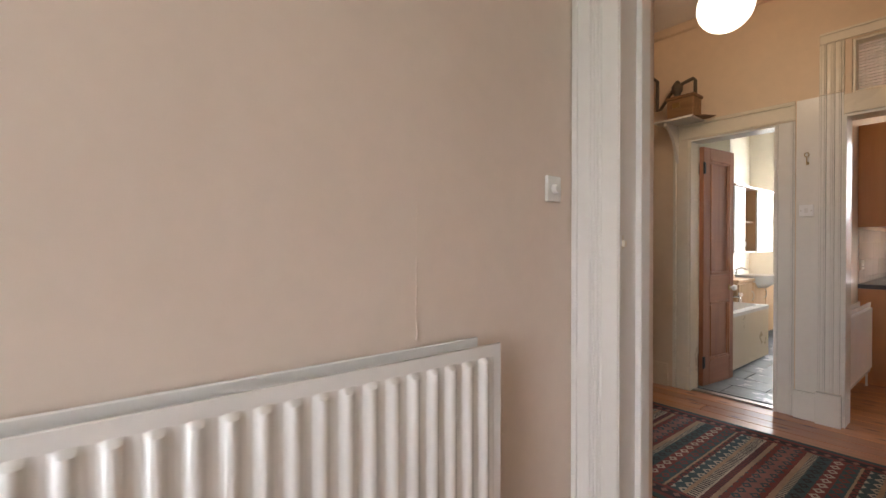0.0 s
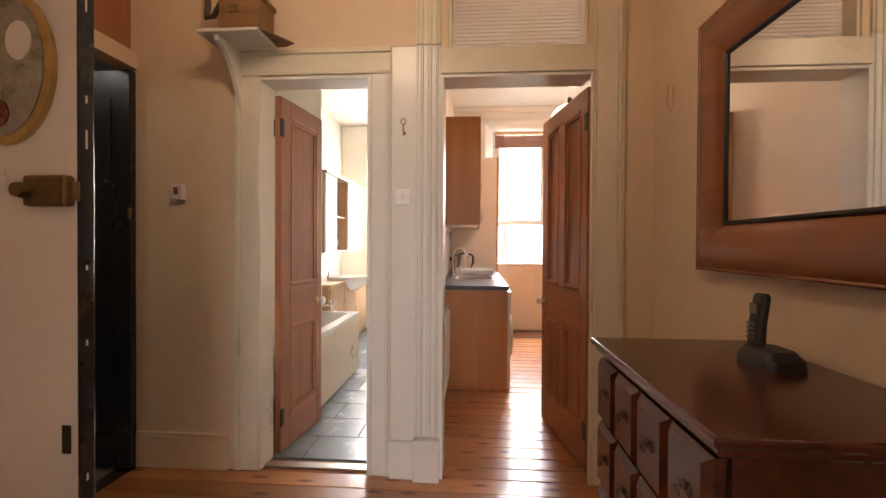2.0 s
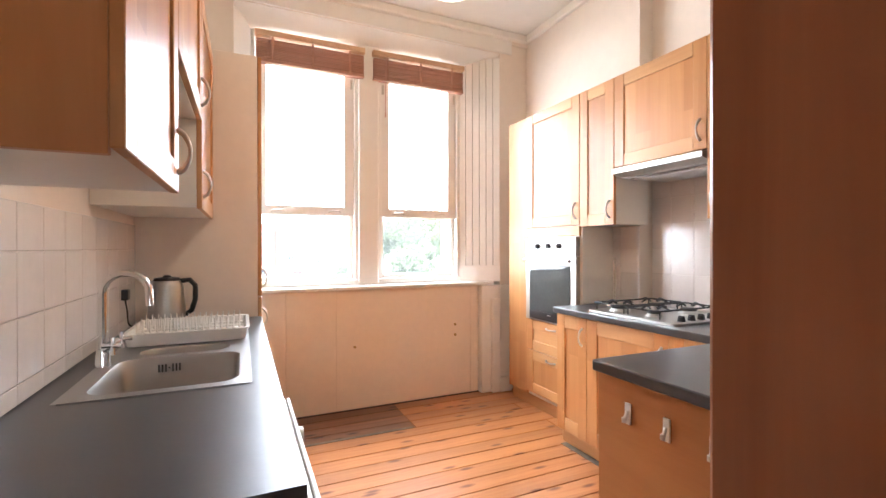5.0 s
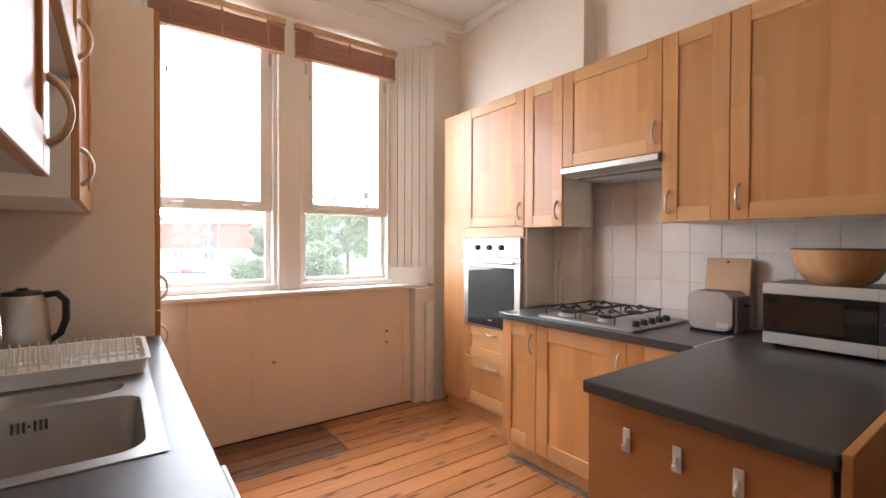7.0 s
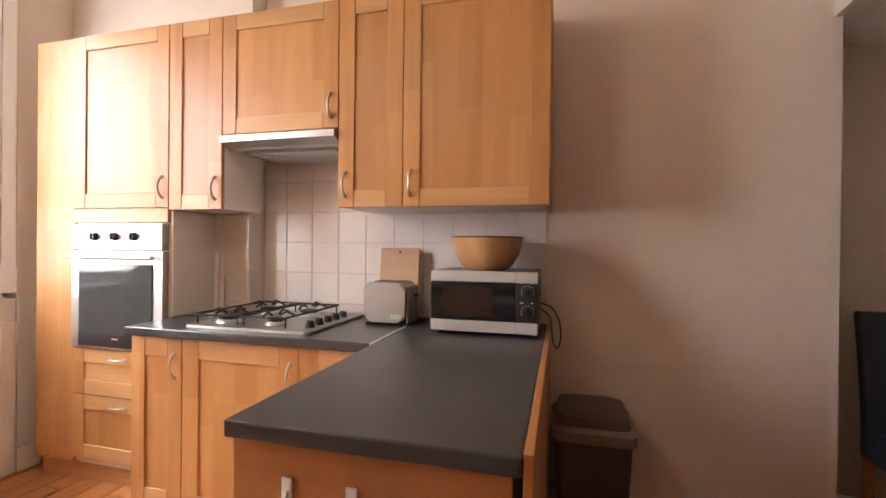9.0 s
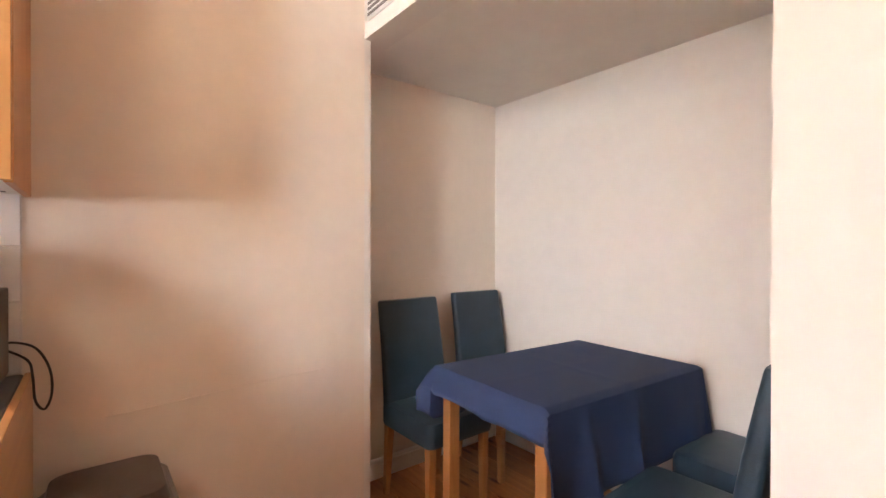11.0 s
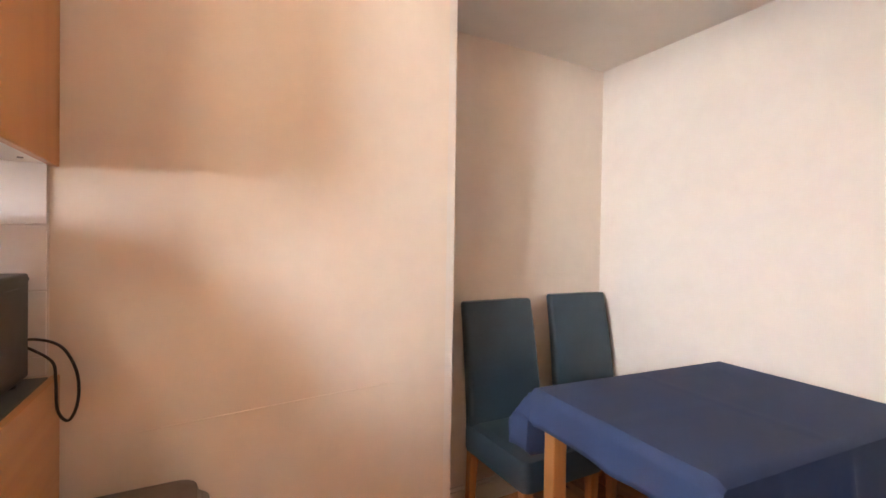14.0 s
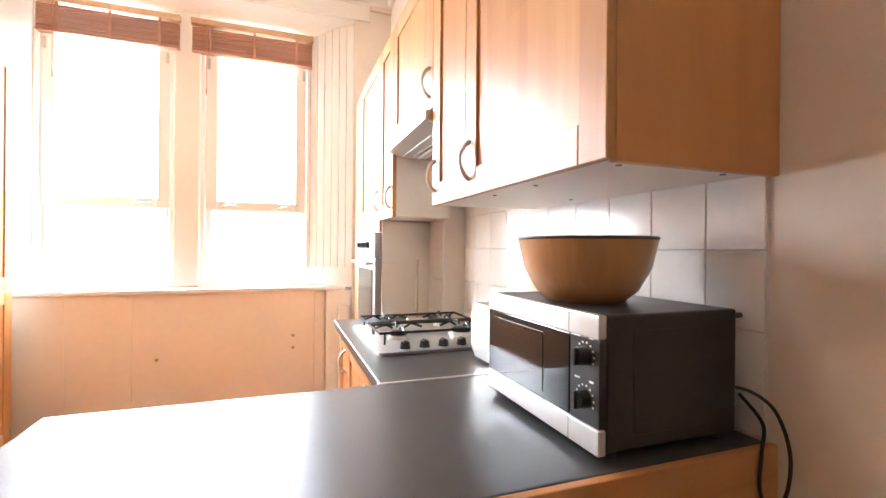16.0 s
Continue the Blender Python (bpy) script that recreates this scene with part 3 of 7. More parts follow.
part("plinth_block", box(-0.248, 2.102, 0, -0.052, 2.138, 0.25, 0.004), WHITE_GLOSS, room_frame)
part("architrave", box(0.862, 2.116, 0, 1.05, 2.138, 2.42, 0.004), WHITE_GLOSS, room_frame)
part("head", box(-0.248, 2.113, 2.302, 1.05, 2.138, 2.44, 0.004), WHITE_GLOSS, room_frame)
part("lining", box(-0.118, 2.1385, 0, -0.062, 2.250, 2.3, 0.002), WHITE_GLOSS, room_frame)
part("door_stop", box(-0.118, 2.251, 0, -0.042, 2.318, 2.3, 0.005), WHITE_GLOSS, room_frame)
part("lining", box(0.845, 2.12, 0, 0.8585, 2.465, 2.3, 0.004), WHITE_GLOSS, room_frame)
part("lining", box(-0.0395, 2.139, 2.28, 0.845, 2.315, 2.3, 0.004), WHITE_GLOSS, room_frame)
bm = box(-0.0618, 2.140, 1.240, -0.0600, 2.160, 1.290, 0.0008)
bx(bm, -0.0595, 2.141, 1.250, -0.046, 2.157, 1.272, 0.003)
part("strike_plate", bm, GLOSS_WARM, room_frame, "small worn latch keep")

# ---- kitchen: window ----
window = thing("window_1", (1.42, 9.1, 0.96), "white painted double sash window with two lights and a broad mullion", "window", kind="structure")
part("window_board", box(0.44, 8.872, 0.955, 2.56, 9.06, 0.985, 0.008), WHITE_GLOSS, window)
part("mullion", box(1.36, 9.02, 0.985, 1.53, 9.18, 3.0, 0.01), WHITE_GLOSS, window)
part("lower_rail", box(0.45, 9.04, 0.985, 2.36, 9.16, 1.03, 0.006), WHITE_GLOSS, window)


def sash_light(x0, x1):
    bm = bmesh.new()
    bx(bm, x0, 9.05, 1.03, x0 + 0.028, 9.16, 3.0, 0.003, 1)
    bx(bm, x1 - 0.028, 9.05, 1.03, x1, 9.16, 3.0, 0.003, 1)
    case = part("window_frame", bm, WHITE_GLOSS, window)
    for nm, y, z0, z1, b, fr in (("upper_sash", 9.075, 1.555, 2.94, 0.10, 0.078), ("lower_sash", 9.115, 1.03, 1.60, 0.05, 0.034)):
        a0, a1 = x0 + 0.030, x1 - 0.030
        bm = bmesh.new()
        bx(bm, a0, y, z0, a0 + fr, y + 0.035, z1, 0.004, 1)
        bx(bm, a1 - fr, y, z0, a1, y + 0.035, z1, 0.004, 1)
        bx(bm, a0 + fr, y, z0, a1 - fr, y + 0.035, z0 + b * 0.7, 0.004, 1)
        bx(bm, a0 + fr, y, z1 - 0.05, a1 - fr, y + 0.035, z1, 0.004, 1)
        s = part(nm, bm, WHITE_GLOSS, window)
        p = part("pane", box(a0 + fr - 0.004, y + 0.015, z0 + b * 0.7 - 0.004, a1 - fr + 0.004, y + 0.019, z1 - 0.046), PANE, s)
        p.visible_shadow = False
        if nm == "upper_sash":
            for xx in (a0 + 0.16, a1 - 0.16):
                h = bmesh.new()
                sweep(h, [(xx - 0.05, y - 0.002, z0 + 0.022), (xx - 0.03, y - 0.02, z0 + 0.032), (xx + 0.03, y - 0.02, z0 + 0.038), (xx + 0.05, y - 0.002, z0 + 0.026)], 0.005, 6)
                part("sash_lift", h, SATIN, s)
            for xx in (a0 + 0.02, a1 - 0.02):
                h = box(xx - 0.010, y - 0.012, 2.60, xx + 0.010, y, 2.68, 0.003)
                part("sash_stop", h, SATIN, s)


sash_light(0.545, 1.36)
sash_light(1.53, 2.30)

# panelled shutter boards in the splayed reveal
reveal = thing("window_reveal", (2.45, 8.95, 0.96), "white boarded splayed window reveal", "window reveal", kind="structure")
ax, ay, cx_, cy_ = 2.612, 8.861, 2.30, 9.06
for k in range(6):
    f0, f1 = k / 6 + 0.006, (k + 1) / 6 - 0.006
    p0 = (ax + (cx_ - ax) * f0, ay + (cy_ - ay) * f0)
    p1 = (ax + (cx_ - ax) * f1, ay + (cy_ - ay) * f1)
    bm = bmesh.new()
    extrude_poly(bm, [p0, p1, (p1[0] + 0.03, p1[1] + 0.035), (p0[0] + 0.03, p0[1] + 0.035)], 1.13, 3.01)
    part("board", bm, WHITE_GLOSS, reveal)
bm = bmesh.new()
extrude_poly(bm, [(2.612, 8.855), (2.29, 9.05), (2.29, 9.16), (2.612, 9.16)], 0.986, 1.13)
part("lower_panel", bm, WHITE_GLOSS, reveal)
bm = bmesh.new()
extrude_poly(bm, [(2.62, 9.19), (2.33, 9.10), (2.60, 8.90)], 1.13, 3.0)
part("backing", bm, WHITE_GLOSS, reveal)
bm = bmesh.new()
extrude_poly(bm, [(0.429, 8.861), (0.545, 9.06), (0.545, 9.19), (0.429, 9.19)], 0.986, 3.0)
part("board", bm, WHITE_GLOSS, reveal)

solid("window_head_board", box(0.43, 8.842, 3.05, 2.73, 8.8585, 3.235, 0.003), WHITE_GLOSS, "white painted board over the window head", "trim", kind="structure")
solid("picture_rail", box(2.733, 8.838, 3.14, 3.015, 8.8585, 3.235, 0.004), PLASTER_K, "painted rail high on the window wall", "trim", kind="structure")
SANDSTONE = surface("red_sandstone", (0.36, 0.16, 0.11), 0.9, var=0.15, scale=4, fine=50, bump=0.3, bscale=40)
solid("window_jamb_stone", box(2.262, 9.2, 0.88, 2.56, 9.40, 3.05, 0.006), SANDSTONE, "red sandstone outer jamb of the window", "window jamb", kind="structure")

bm = bmesh.new()
extrude_poly(bm, [(8.862, 3.045), (9.06, 2.945), (9.06, 3.06), (8.862, 3.06)], 0.432, 2.611, "x")
part("soffit", bm, WHITE_GLOSS, reveal)

panelling = thing("window_panelling", (1.42, 8.9, 0), "pinkish cream boards boxing in the wall under the window", "panelling", kind="structure")
for x0, x1 in ((0.40, 0.7755), (0.7765, 1.1495), (1.1505, 2.331), (2.333, 2.41)):
    part("panel", box(x0, 8.902, 0.01, x1, 8.922, 0.954, 0.0008, 1), PANEL_PAINT, panelling)
part("pilaster", box(2.415, 8.842, 0.0, 2.60, 8.925, 0.955, 0.004), WHITE_GLOSS, panelling)
part("pilaster", box(2.50, 8.80, 0.0, 2.585, 8.842, 0.84, 0.012), WHITE_GLOSS, panelling, "chipped white upright moulding")
part("plinth", box(2.586, 8.80, 0.0, 2.70, 8.836, 0.13, 0.004), WHITE_GLOSS, panelling)
part("casing", box(2.606, 8.838, 0.0, 2.735, 8.8585, 0.955, 0.003), WHITE_GLOSS, panelling)
bm = bmesh.new()
rod(bm, (1.295, 8.903, 0.502), (1.295, 8.893, 0.502), 0.011, n=10)
part("stud", bm, BRASS, panelling, "small brass stud")
for z in (0.53, 0.62):
    bm = bmesh.new()
    rod(bm, (2.18, 8.903, z), (2.18, 8.896, z), 0.012, n=8)
    part("stud", bm, BRASS, panelling)


def blind(x0, x1):
    b = thing("venetian_blind", ((x0 + x1) / 2, 9.0, 2.69), "raised reddish wooden venetian blind bunched at the window head", "blind", "venetian blinds")
    part("headrail", box(x0 - 0.004, 8.972, 2.882, x1 + 0.004, 9.03, 2.925, 0.004), BOARD_WOOD, b, "pale wooden head rail")
    for k in range(13):
        z = 2.705 + k * 0.0125
        bm = bmesh.new()
        lean = 0.002 * math.sin(k * 2.1)
        bx(bm, x0 + 0.004, 8.985 + lean, z, x1 - 0.004, 9.035 + lean, z + 0.0085, 0.002, 1)
        part("slat", bm, BLIND_WOOD, b)
    part("bottom_rail", box(x0 + 0.002, 8.983, 2.685, x1 - 0.002, 9.037, 2.702, 0.003), BLIND_WOOD, b)
    for xx in (x0 + 0.12, (x0 + x1) / 2, x1 - 0.12):
        part("ladder_tape", box(xx - 0.008, 8.979, 2.69, xx + 0.008, 8.982, 2.89), BLIND_WOOD, b)
    bm = bmesh.new()
    rod(bm, (x0 + 0.10, 8.975, 2.88), (x0 + 0.10, 8.975, 2.42), 0.003, n=6)
    rod(bm, (x0 + 0.10, 8.975, 2.42), (x0 + 0.10, 8.975, 2.38), 0.006, n=8)
    part("wand", bm, BLIND_WOOD, b)


blind(0.575, 1.40)
blind(1.475, 2.31)


# ---- fitted kitchen ----
def bow_handle(parent, p0, p1, out, r=0.005):
    """An arched bar handle from p0 to p1, standing off by the vector out."""
    a, b, o = Vector(p0), Vector(p1), Vector(out)
    pts = []
    for k in range(11):
        f = k / 10
        pts.append(a + (b - a) * f + o * (math.sin(math.pi * f) ** 0.6))
    bm = bmesh.new()
    sweep(bm, pts, [r * (1.5 - 0.5 * math.sin(math.pi * k / 10)) for k in range(11)], 8)
    return part("handle", bm, SATIN, parent, "satin metal bow handle", True)


def shaker(parent, x, face, y0, y1, z0, z1, hinge="", handle=None, name="door", rail=0.075):
    """A framed door or drawer front on the plane x, facing -x (face -1) or +x (face 1)."""
    def slab_x(w0, w1):
        return (x + face * w0, x + face * w1) if face > 0 else (x + face * w1, x + face * w0)
    t = 0.02
    g = 0.0015
    y0, y1, z0, z1 = y0 + g, y1 - g, z0 + g, z1 - g
    a, b = slab_x(0, t)
    rz = min(rail, (z1 - z0) * 0.33)
    ry = min(rail, (y1 - y0) * 0.27)
    bm = box(a, y0, z0, b, y0 + ry, z1, 0.002, 1)
    d = part(name, bm, BEECH_V, parent)
    part("stile", box(a, y1 - ry, z0, b, y1, z1, 0.002, 1), BEECH_V, d)
    for za, zb in ((z0, z0 + rz), (z1 - rz, z1)):
        part("rail", box(a, y0 + ry + 0.0005, za, b, y1 - ry - 0.0005, zb, 0.002, 1), BEECH_H, d)
    a2, b2 = slab_x(0.001, t - 0.008)
    part("panel", box(a2, y0 + ry - 0.004, z0 + rz - 0.004, b2, y1 - ry + 0.004, z1 - rz + 0.004), BEECH_V if (z1 - z0) > 0.3 else BEECH_H, d)
    xo = x + face * t
    if handle == "level":
        zc, yc = (z0 + z1) / 2 if (z1 - z0) < 0.2 else z1 - 0.04, (y0 + y1) / 2
        zc = z1 - 0.045
        bow_handle(d, (xo, yc - 0.055, zc), (xo, yc + 0.055, zc), (face * 0.028, 0, 0))
    elif handle:
        yc = y0 + 0.035 if handle[0] == "near" else y1 - 0.035
        zc = z0 + 0.10 if handle[1] == "low" else z1 - 0.12
        bow_handle(d, (xo, yc, zc - 0.054), (xo, yc, zc + 0.054), (face * 0.03, 0, 0))
    return d


def carcass(parent, x0, y0, z0, x1, y1, z1, material=CUPBOARD_WHITE, name="carcass"):
    return part(name, box(x0, y0, z0, x1, y1, z1, 0.0015, 1), material, parent)


UB, UT, UX = 1.432, 2.352, 2.62     # wall units: bottom, top, carcass front


def wall_unit(y0, y1, z0, handle, label, end=False):
    u = thing("wall_cabinet", ((UX + 3.02) / 2, (y0 + y1) / 2, z0), label, "cabinet", "beech kitchen cabinets")
    yy = y0 + 0.019 if end else y0
    carcass(u, UX, yy + 0.001, z0 + 0.004, 3.016 if y1 < 7.56 else 2.897, y1 - 0.001, UT)
    shaker(u, UX, -1, y0, y1, z0, UT, handle=handle)
    if end:
        part("end_panel", box(UX, y0, z0 - 0.002, 3.017, y0 + 0.018, UT + 0.002, 0.0015, 1), END_V, u)
    return u


end_unit = wall_unit(5.968, 6.575, UB, ("far", "low"), "beech wall cabinet with one wide framed door", True)
for x, y in ((2.67, 6.02), (2.67, 6.30), (2.67, 6.52), (2.93, 6.02), (2.93, 6.52)):
    bm = bmesh.new()
    rod(bm, (x, y, UB + 0.004), (x, y, UB + 0.0015), 0.006, n=10)
    part("screw_cap", bm, GREY_PL, end_unit)
wall_unit(6.575, 6.878, UB, ("far", "low"), "narrow beech wall cabinet with a framed door")
wall_unit(6.878, 7.488, 1.785, ("near", "low"), "short beech wall cabinet above the cooker hood")
wall_unit(7.488, 7.800, UB, ("near", "low"), "narrow beech wall cabinet beside the tall oven unit")

hood = thing("cooker_hood", (2.8, 7.18, 1.70), "slim steel cooker hood under the short cabinet", "cooker hood")
part("body", box(2.64, 6.885, 1.722, 3.015, 7.48, 1.781, 0.003), SILVER, hood)
bm = bmesh.new()
extrude_poly(bm, [(2.575, 1.745), (2.575, 1.775), (2.64, 1.781), (2.64, 1.725)], 6.885, 7.48, "y")
part("visor", bm, STEEL, hood)
part("grille", box(2.68, 6.93, 1.712, 2.98, 7.43, 1.7215, 0.002), GREY_PL, hood)
for k in range(9):
    part("slot", box(2.70 + k * 0.03, 6.95, 1.708, 2.715 + k * 0.03, 7.41, 1.7118), SILVER, hood)

tall = thing("oven_housing", (2.81, 8.1, 0), "tall beech housing with a cupboard over a built-in oven and drawers", "cabinet", "beech kitchen cabinets")
carcass(tall, UX, 7.802, 0.10, 2.897, 8.42, UT)
shaker(tall, UX, -1, 7.802, 8.42, 1.445, UT, handle=("near", "low"))
part("rail", box(UX - 0.018, 7.804, 1.372, UX, 8.418, 1.443, 0.002, 1), BEECH_H, tall)
shaker(tall, UX, -1, 7.802, 8.42, 0.472, 0.716, handle="level", name="drawer")
shaker(tall, UX, -1, 7.802, 8.42, 0.13, 0.470, handle="level", name="drawer")
part("plinth", box(UX + 0.02, 7.80, 0.0, UX + 0.038, 8.69, 0.13, 0.001, 1), BEECH_H, tall)
part("filler_panel", box(UX - 0.012, 8.422, 0.10, UX + 0.01, 8.70, UT, 0.002, 1), BEECH_V, tall)
part("side_panel", box(UX - 0.004, 7.786, 0.905, 2.897, 7.8, 1.428, 0.001, 1), CUPBOARD_WHITE, tall)

oven = thing("oven", (2.62, 8.1, 0.72), "built-in steel electric oven with black glass door and three knobs", "oven")
part("control_panel", box(2.578, 7.813, 1.232, 2.618, 8.409, 1.365, 0.003), STEEL, oven)
for y in (8.24, 8.11, 7.985):
    bm = bmesh.new()
    rod(bm, (2.578, y, 1.30), (2.556, y, 1.30), 0.021, 0.017, 18)
    bx(bm, 2.550, y - 0.004, 1.283, 2.557, y + 0.004, 1.317, 0.001, 1)
    part("knob", bm, BLACK, oven, "", True)
od = part("oven_door", box(2.582, 7.813, 0.722, 2.618, 8.409, 1.227, 0.003), STEEL, oven)
# Base greyed to stand in for the window reflected in the glass.
OVEN_GLASS = surface("reflection_tinted_glass", (0.060, 0.070, 0.070), 0.06, var=0.1, scale=5, fine=40, rough_var=0.03)
part("glass", box(2.576, 7.872, 0.735, 2.5815, 8.35, 1.160, 0.003), OVEN_GLASS, od, "dark oven door glass")
bm = bmesh.new()
rod(bm, (2.545, 7.84, 1.195), (2.545, 8.385, 1.195), 0.010)
for y in (7.88, 8.345):
    rod(bm, (2.545, y, 1.195), (2.582, y, 1.195), 0.007)
part("handle", bm, STEEL, od, "steel bar handle", True)
part("kick_strip", box(2.5755, 7.872, 0.735, 2.5759, 8.35, 0.800), BLACK, od, "black lower band of the glass")
part("maker_mark", box(2.5750, 8.085, 0.775, 2.5754, 8.125, 0.782), WHITE_PL, od)

BX = 2.41    # base unit front


def base_unit(y0, y1, handle, label, plinth=True):
    u = thing("base_cabinet", (2.7, (y0 + y1) / 2, 0), label, "cabinet", "beech kitchen cabinets")
    carcass(u, BX, y0 + 0.001, 0.12, 3.01 if y1 < 7.56 else 2.89, y1 - 0.001, 0.858)
    shaker(u, BX, -1, y0, y1, 0.10, 0.858, handle=handle, rail=0.085)
    part("plinth", box(BX + 0.03, y0, 0.0, BX + 0.048, y1, 0.115, 0.001, 1), BEECH_H, u)
    return u


base_unit(7.50, 7.778, ("near", "high"), "narrow beech base cabinet beside the oven housing")
base_unit(6.93, 7.50, ("near", "high"), "wide beech base cabinet under the hob")
base_unit(6.605, 6.93, ("near", "high"), "beech base cabinet in the corner by the peninsula")


def rounded_top(poly_box, z0, z1, bev=0.006):
    return box(*poly_box[:2], z0, *poly_box[2:], z1, bev, 3)


solid("hob_worktop", rounded_top((2.358, 6.606, 3.014, 7.784), 0.862, 0.900), WORKTOP, "charcoal laminate worktop around the gas hob", "worktop")
solid("peninsula_worktop", rounded_top((1.60, 5.985, 3.014, 6.600), 0.862, 0.900), WORKTOP, "charcoal laminate worktop of the breakfast peninsula", "worktop")
solid("worktop_joint", box(2.352, 6.597, 0.868, 3.0, 6.609, 0.9018), SILVER, "thin metal joining strip between two worktops", "worktop strip")

pen = thing("peninsula_cabinet", (2.3, 6.3, 0), "beech clad peninsula base with hooks on its end", "cabinet", "beech kitchen cabinets")
part("end_panel", box(1.63, 6.003, 0.0, 1.648, 6.598, 0.860, 0.0015, 1), END_H, pen)
part("back_panel", box(1.61, 5.965, 0.0, 3.016, 5.983, 0.902, 0.0015, 1), END_X, pen)
part("carcass", box(1.65, 6.01, 0.10, 2.40, 6.58, 0.86, 0.001, 1), CUPBOARD_WHITE, pen)
part("side_panel", box(1.65, 6.58, 0.0, 2.405, 6.598, 0.86, 0.001, 1), BEECH_X, pen)
for y in (6.463, 6.318, 6.173):
    hk = thing("stick_on_hook", (1.628, y, 0.70), "white plastic adhesive hook on the peninsula end", "hook", "white hooks")
    part("plate", box(1.622, y - 0.012, 0.716, 1.6285, y + 0.012, 0.786, 0.009, 4), WHITE_PL, hk)
    bm = bmesh.new()
    sweep(bm, [(1.622, y, 0.760), (1.613, y, 0.740), (1.610, y, 0.724), (1.606, y, 0.728), (1.605, y, 0.742)], 0.0055, 8)
    part("prong", bm, WHITE_PL, hk, "", True)

# ---- left run ----
LX = 0.56
lw = bmesh.new()
for b in ((-0.028, 6.155, 0.07, 8.146), (0.49, 6.155, 0.582, 8.146), (0.07, 6.155, 0.49, 6.80), (0.07, 7.80, 0.49, 8.146)):
    bx(lw, b[0], b[1], 0.862, b[2], b[3], 0.900, 0.0)
bmesh.ops.remove_doubles(lw, verts=lw.verts, dist=0.0002)
solid("sink_worktop", lw, WORKTOP, "charcoal laminate worktop around the sink", "worktop")

endp = thing("sink_base_cabinet", (0.27, 6.9, 0), "beech sink base cabinet with a wide end panel", "cabinet", "beech kitchen cabinets")
part("end_panel", box(-0.027, 6.160, 0.0, 0.575, 6.178, 0.860, 0.0015, 1), END_V, endp)
part("carcass", box(-0.02, 6.80, 0.12, LX - 0.02, 7.40, 0.70, 0.001, 1), CUPBOARD_WHITE, endp)
shaker(endp, LX - 0.02, 1, 6.80, 7.40, 0.12, 0.858, handle=("near", "high"))
u = thing("base_cabinet", (0.27, 7.77, 0), "beech base cabinet beside the tall larder unit", "cabinet", "beech kitchen cabinets")
part("carcass", box(-0.02, 7.402, 0.12, LX - 0.02, 8.14, 0.858, 0.001, 1), CUPBOARD_WHITE, u)
shaker(u, LX - 0.02, 1, 7.402, 8.14, 0.12, 0.858, handle=("near", "high"))

wm = thing("washing_machine", (0.3, 6.48, 0), "white front loading washing machine under the worktop", "washing machine")
part("body", box(0.0, 6.185, 0.01, 0.60, 6.785, 0.850, 0.008), ENAMEL, wm)
part("control_panel", box(0.601, 6.188, 0.73, 0.612, 6.782, 0.848, 0.004), ENAMEL, wm)
bm = bmesh.new()
sweep(bm, [(0.612, 6.485 + 0.17 * math.cos(a), 0.42 + 0.17 * math.sin(a)) for a in [2 * math.pi * k / 28 for k in range(28)]], 0.022, 8, True)
part("door_ring", bm, SILVER, wm, "", True)
bm = bmesh.new()
rod(bm, (0.60, 6.485, 0.42), (0.622, 6.485, 0.42), 0.155, 0.13, 28)
part("door_glass", bm, BLACK_GLASS, wm, "dark round door glass", True)
bm = bmesh.new()
rod(bm, (0.612, 6.63, 0.79), (0.632, 6.63, 0.79), 0.025, 0.022, 20)
part("dial", bm, SILVER, wm, "", True)
part("drawer", box(0.612, 6.22, 0.755, 0.617, 6.40, 0.83, 0.003), ENAMEL, wm)

larder = thing("larder_unit", (0.27, 8.5, 0), "tall cream sided beech larder unit beside the window", "cabinet", "beech kitchen cabinets")
part("side_panel", box(-0.027, 8.149, 0.0, 0.563, 8.167, 2.385, 0.001, 1), PANEL_PAINT, larder, "cream painted side panel")
part("carcass", box(-0.027, 8.168, 0.1, 0.563, 8.74, 2.385, 0.001, 1), CUPBOARD_WHITE, larder)
shaker(larder, 0.565, 1, 8.149, 8.74, 0.10, 1.01, handle=("near", "high"))
shaker(larder, 0.565, 1, 8.149, 8.74, 1.015, 2.385, handle=("near", "low"))

LF = 0.318    # carcass front of the wall units over the sink
lc = thing("wall_cabinet", (0.15, 6.42, 1.445), "beech wall cabinet with one framed door over the sink", "cabinet", "beech kitchen cabinets")
part("end_panel", box(-0.027, 6.135, 1.42, LF, 6.153, 2.34, 0.0015, 1), END_V, lc)
part("carcass", box(-0.027, 6.155, 1.432, LF, 6.699, 2.34, 0.001, 1), CUPBOARD_WHITE, lc)
shaker(lc, LF, 1, 6.137, 6.70, 1.428, 2.34, handle=("far", "low"))
lb = thing("wall_cabinet", (0.15, 7.05, 1.80), "short beech wall cabinet bridging two longer ones", "cabinet", "beech kitchen cabinets")
part("carcass", box(-0.027, 6.702, 1.802, LF, 7.408, 2.34, 0.001, 1), CUPBOARD_WHITE, lb)
shaker(lb, LF, 1, 6.702, 7.408, 1.80, 2.34, handle=("far", "low"))
lc2 = thing("wall_cabinet", (0.15, 7.78, 1.45), "beech wall cabinet between the short cabinet and the larder", "cabinet", "beech kitchen cabinets")
part("carcass", box(-0.027, 7.411, 1.452, LF, 8.145, 2.34, 0.001, 1), CUPBOARD_WHITE, lc2)
shaker(lc2, LF, 1, 7.411, 8.145, 1.448, 2.34, handle=("near", "low"))

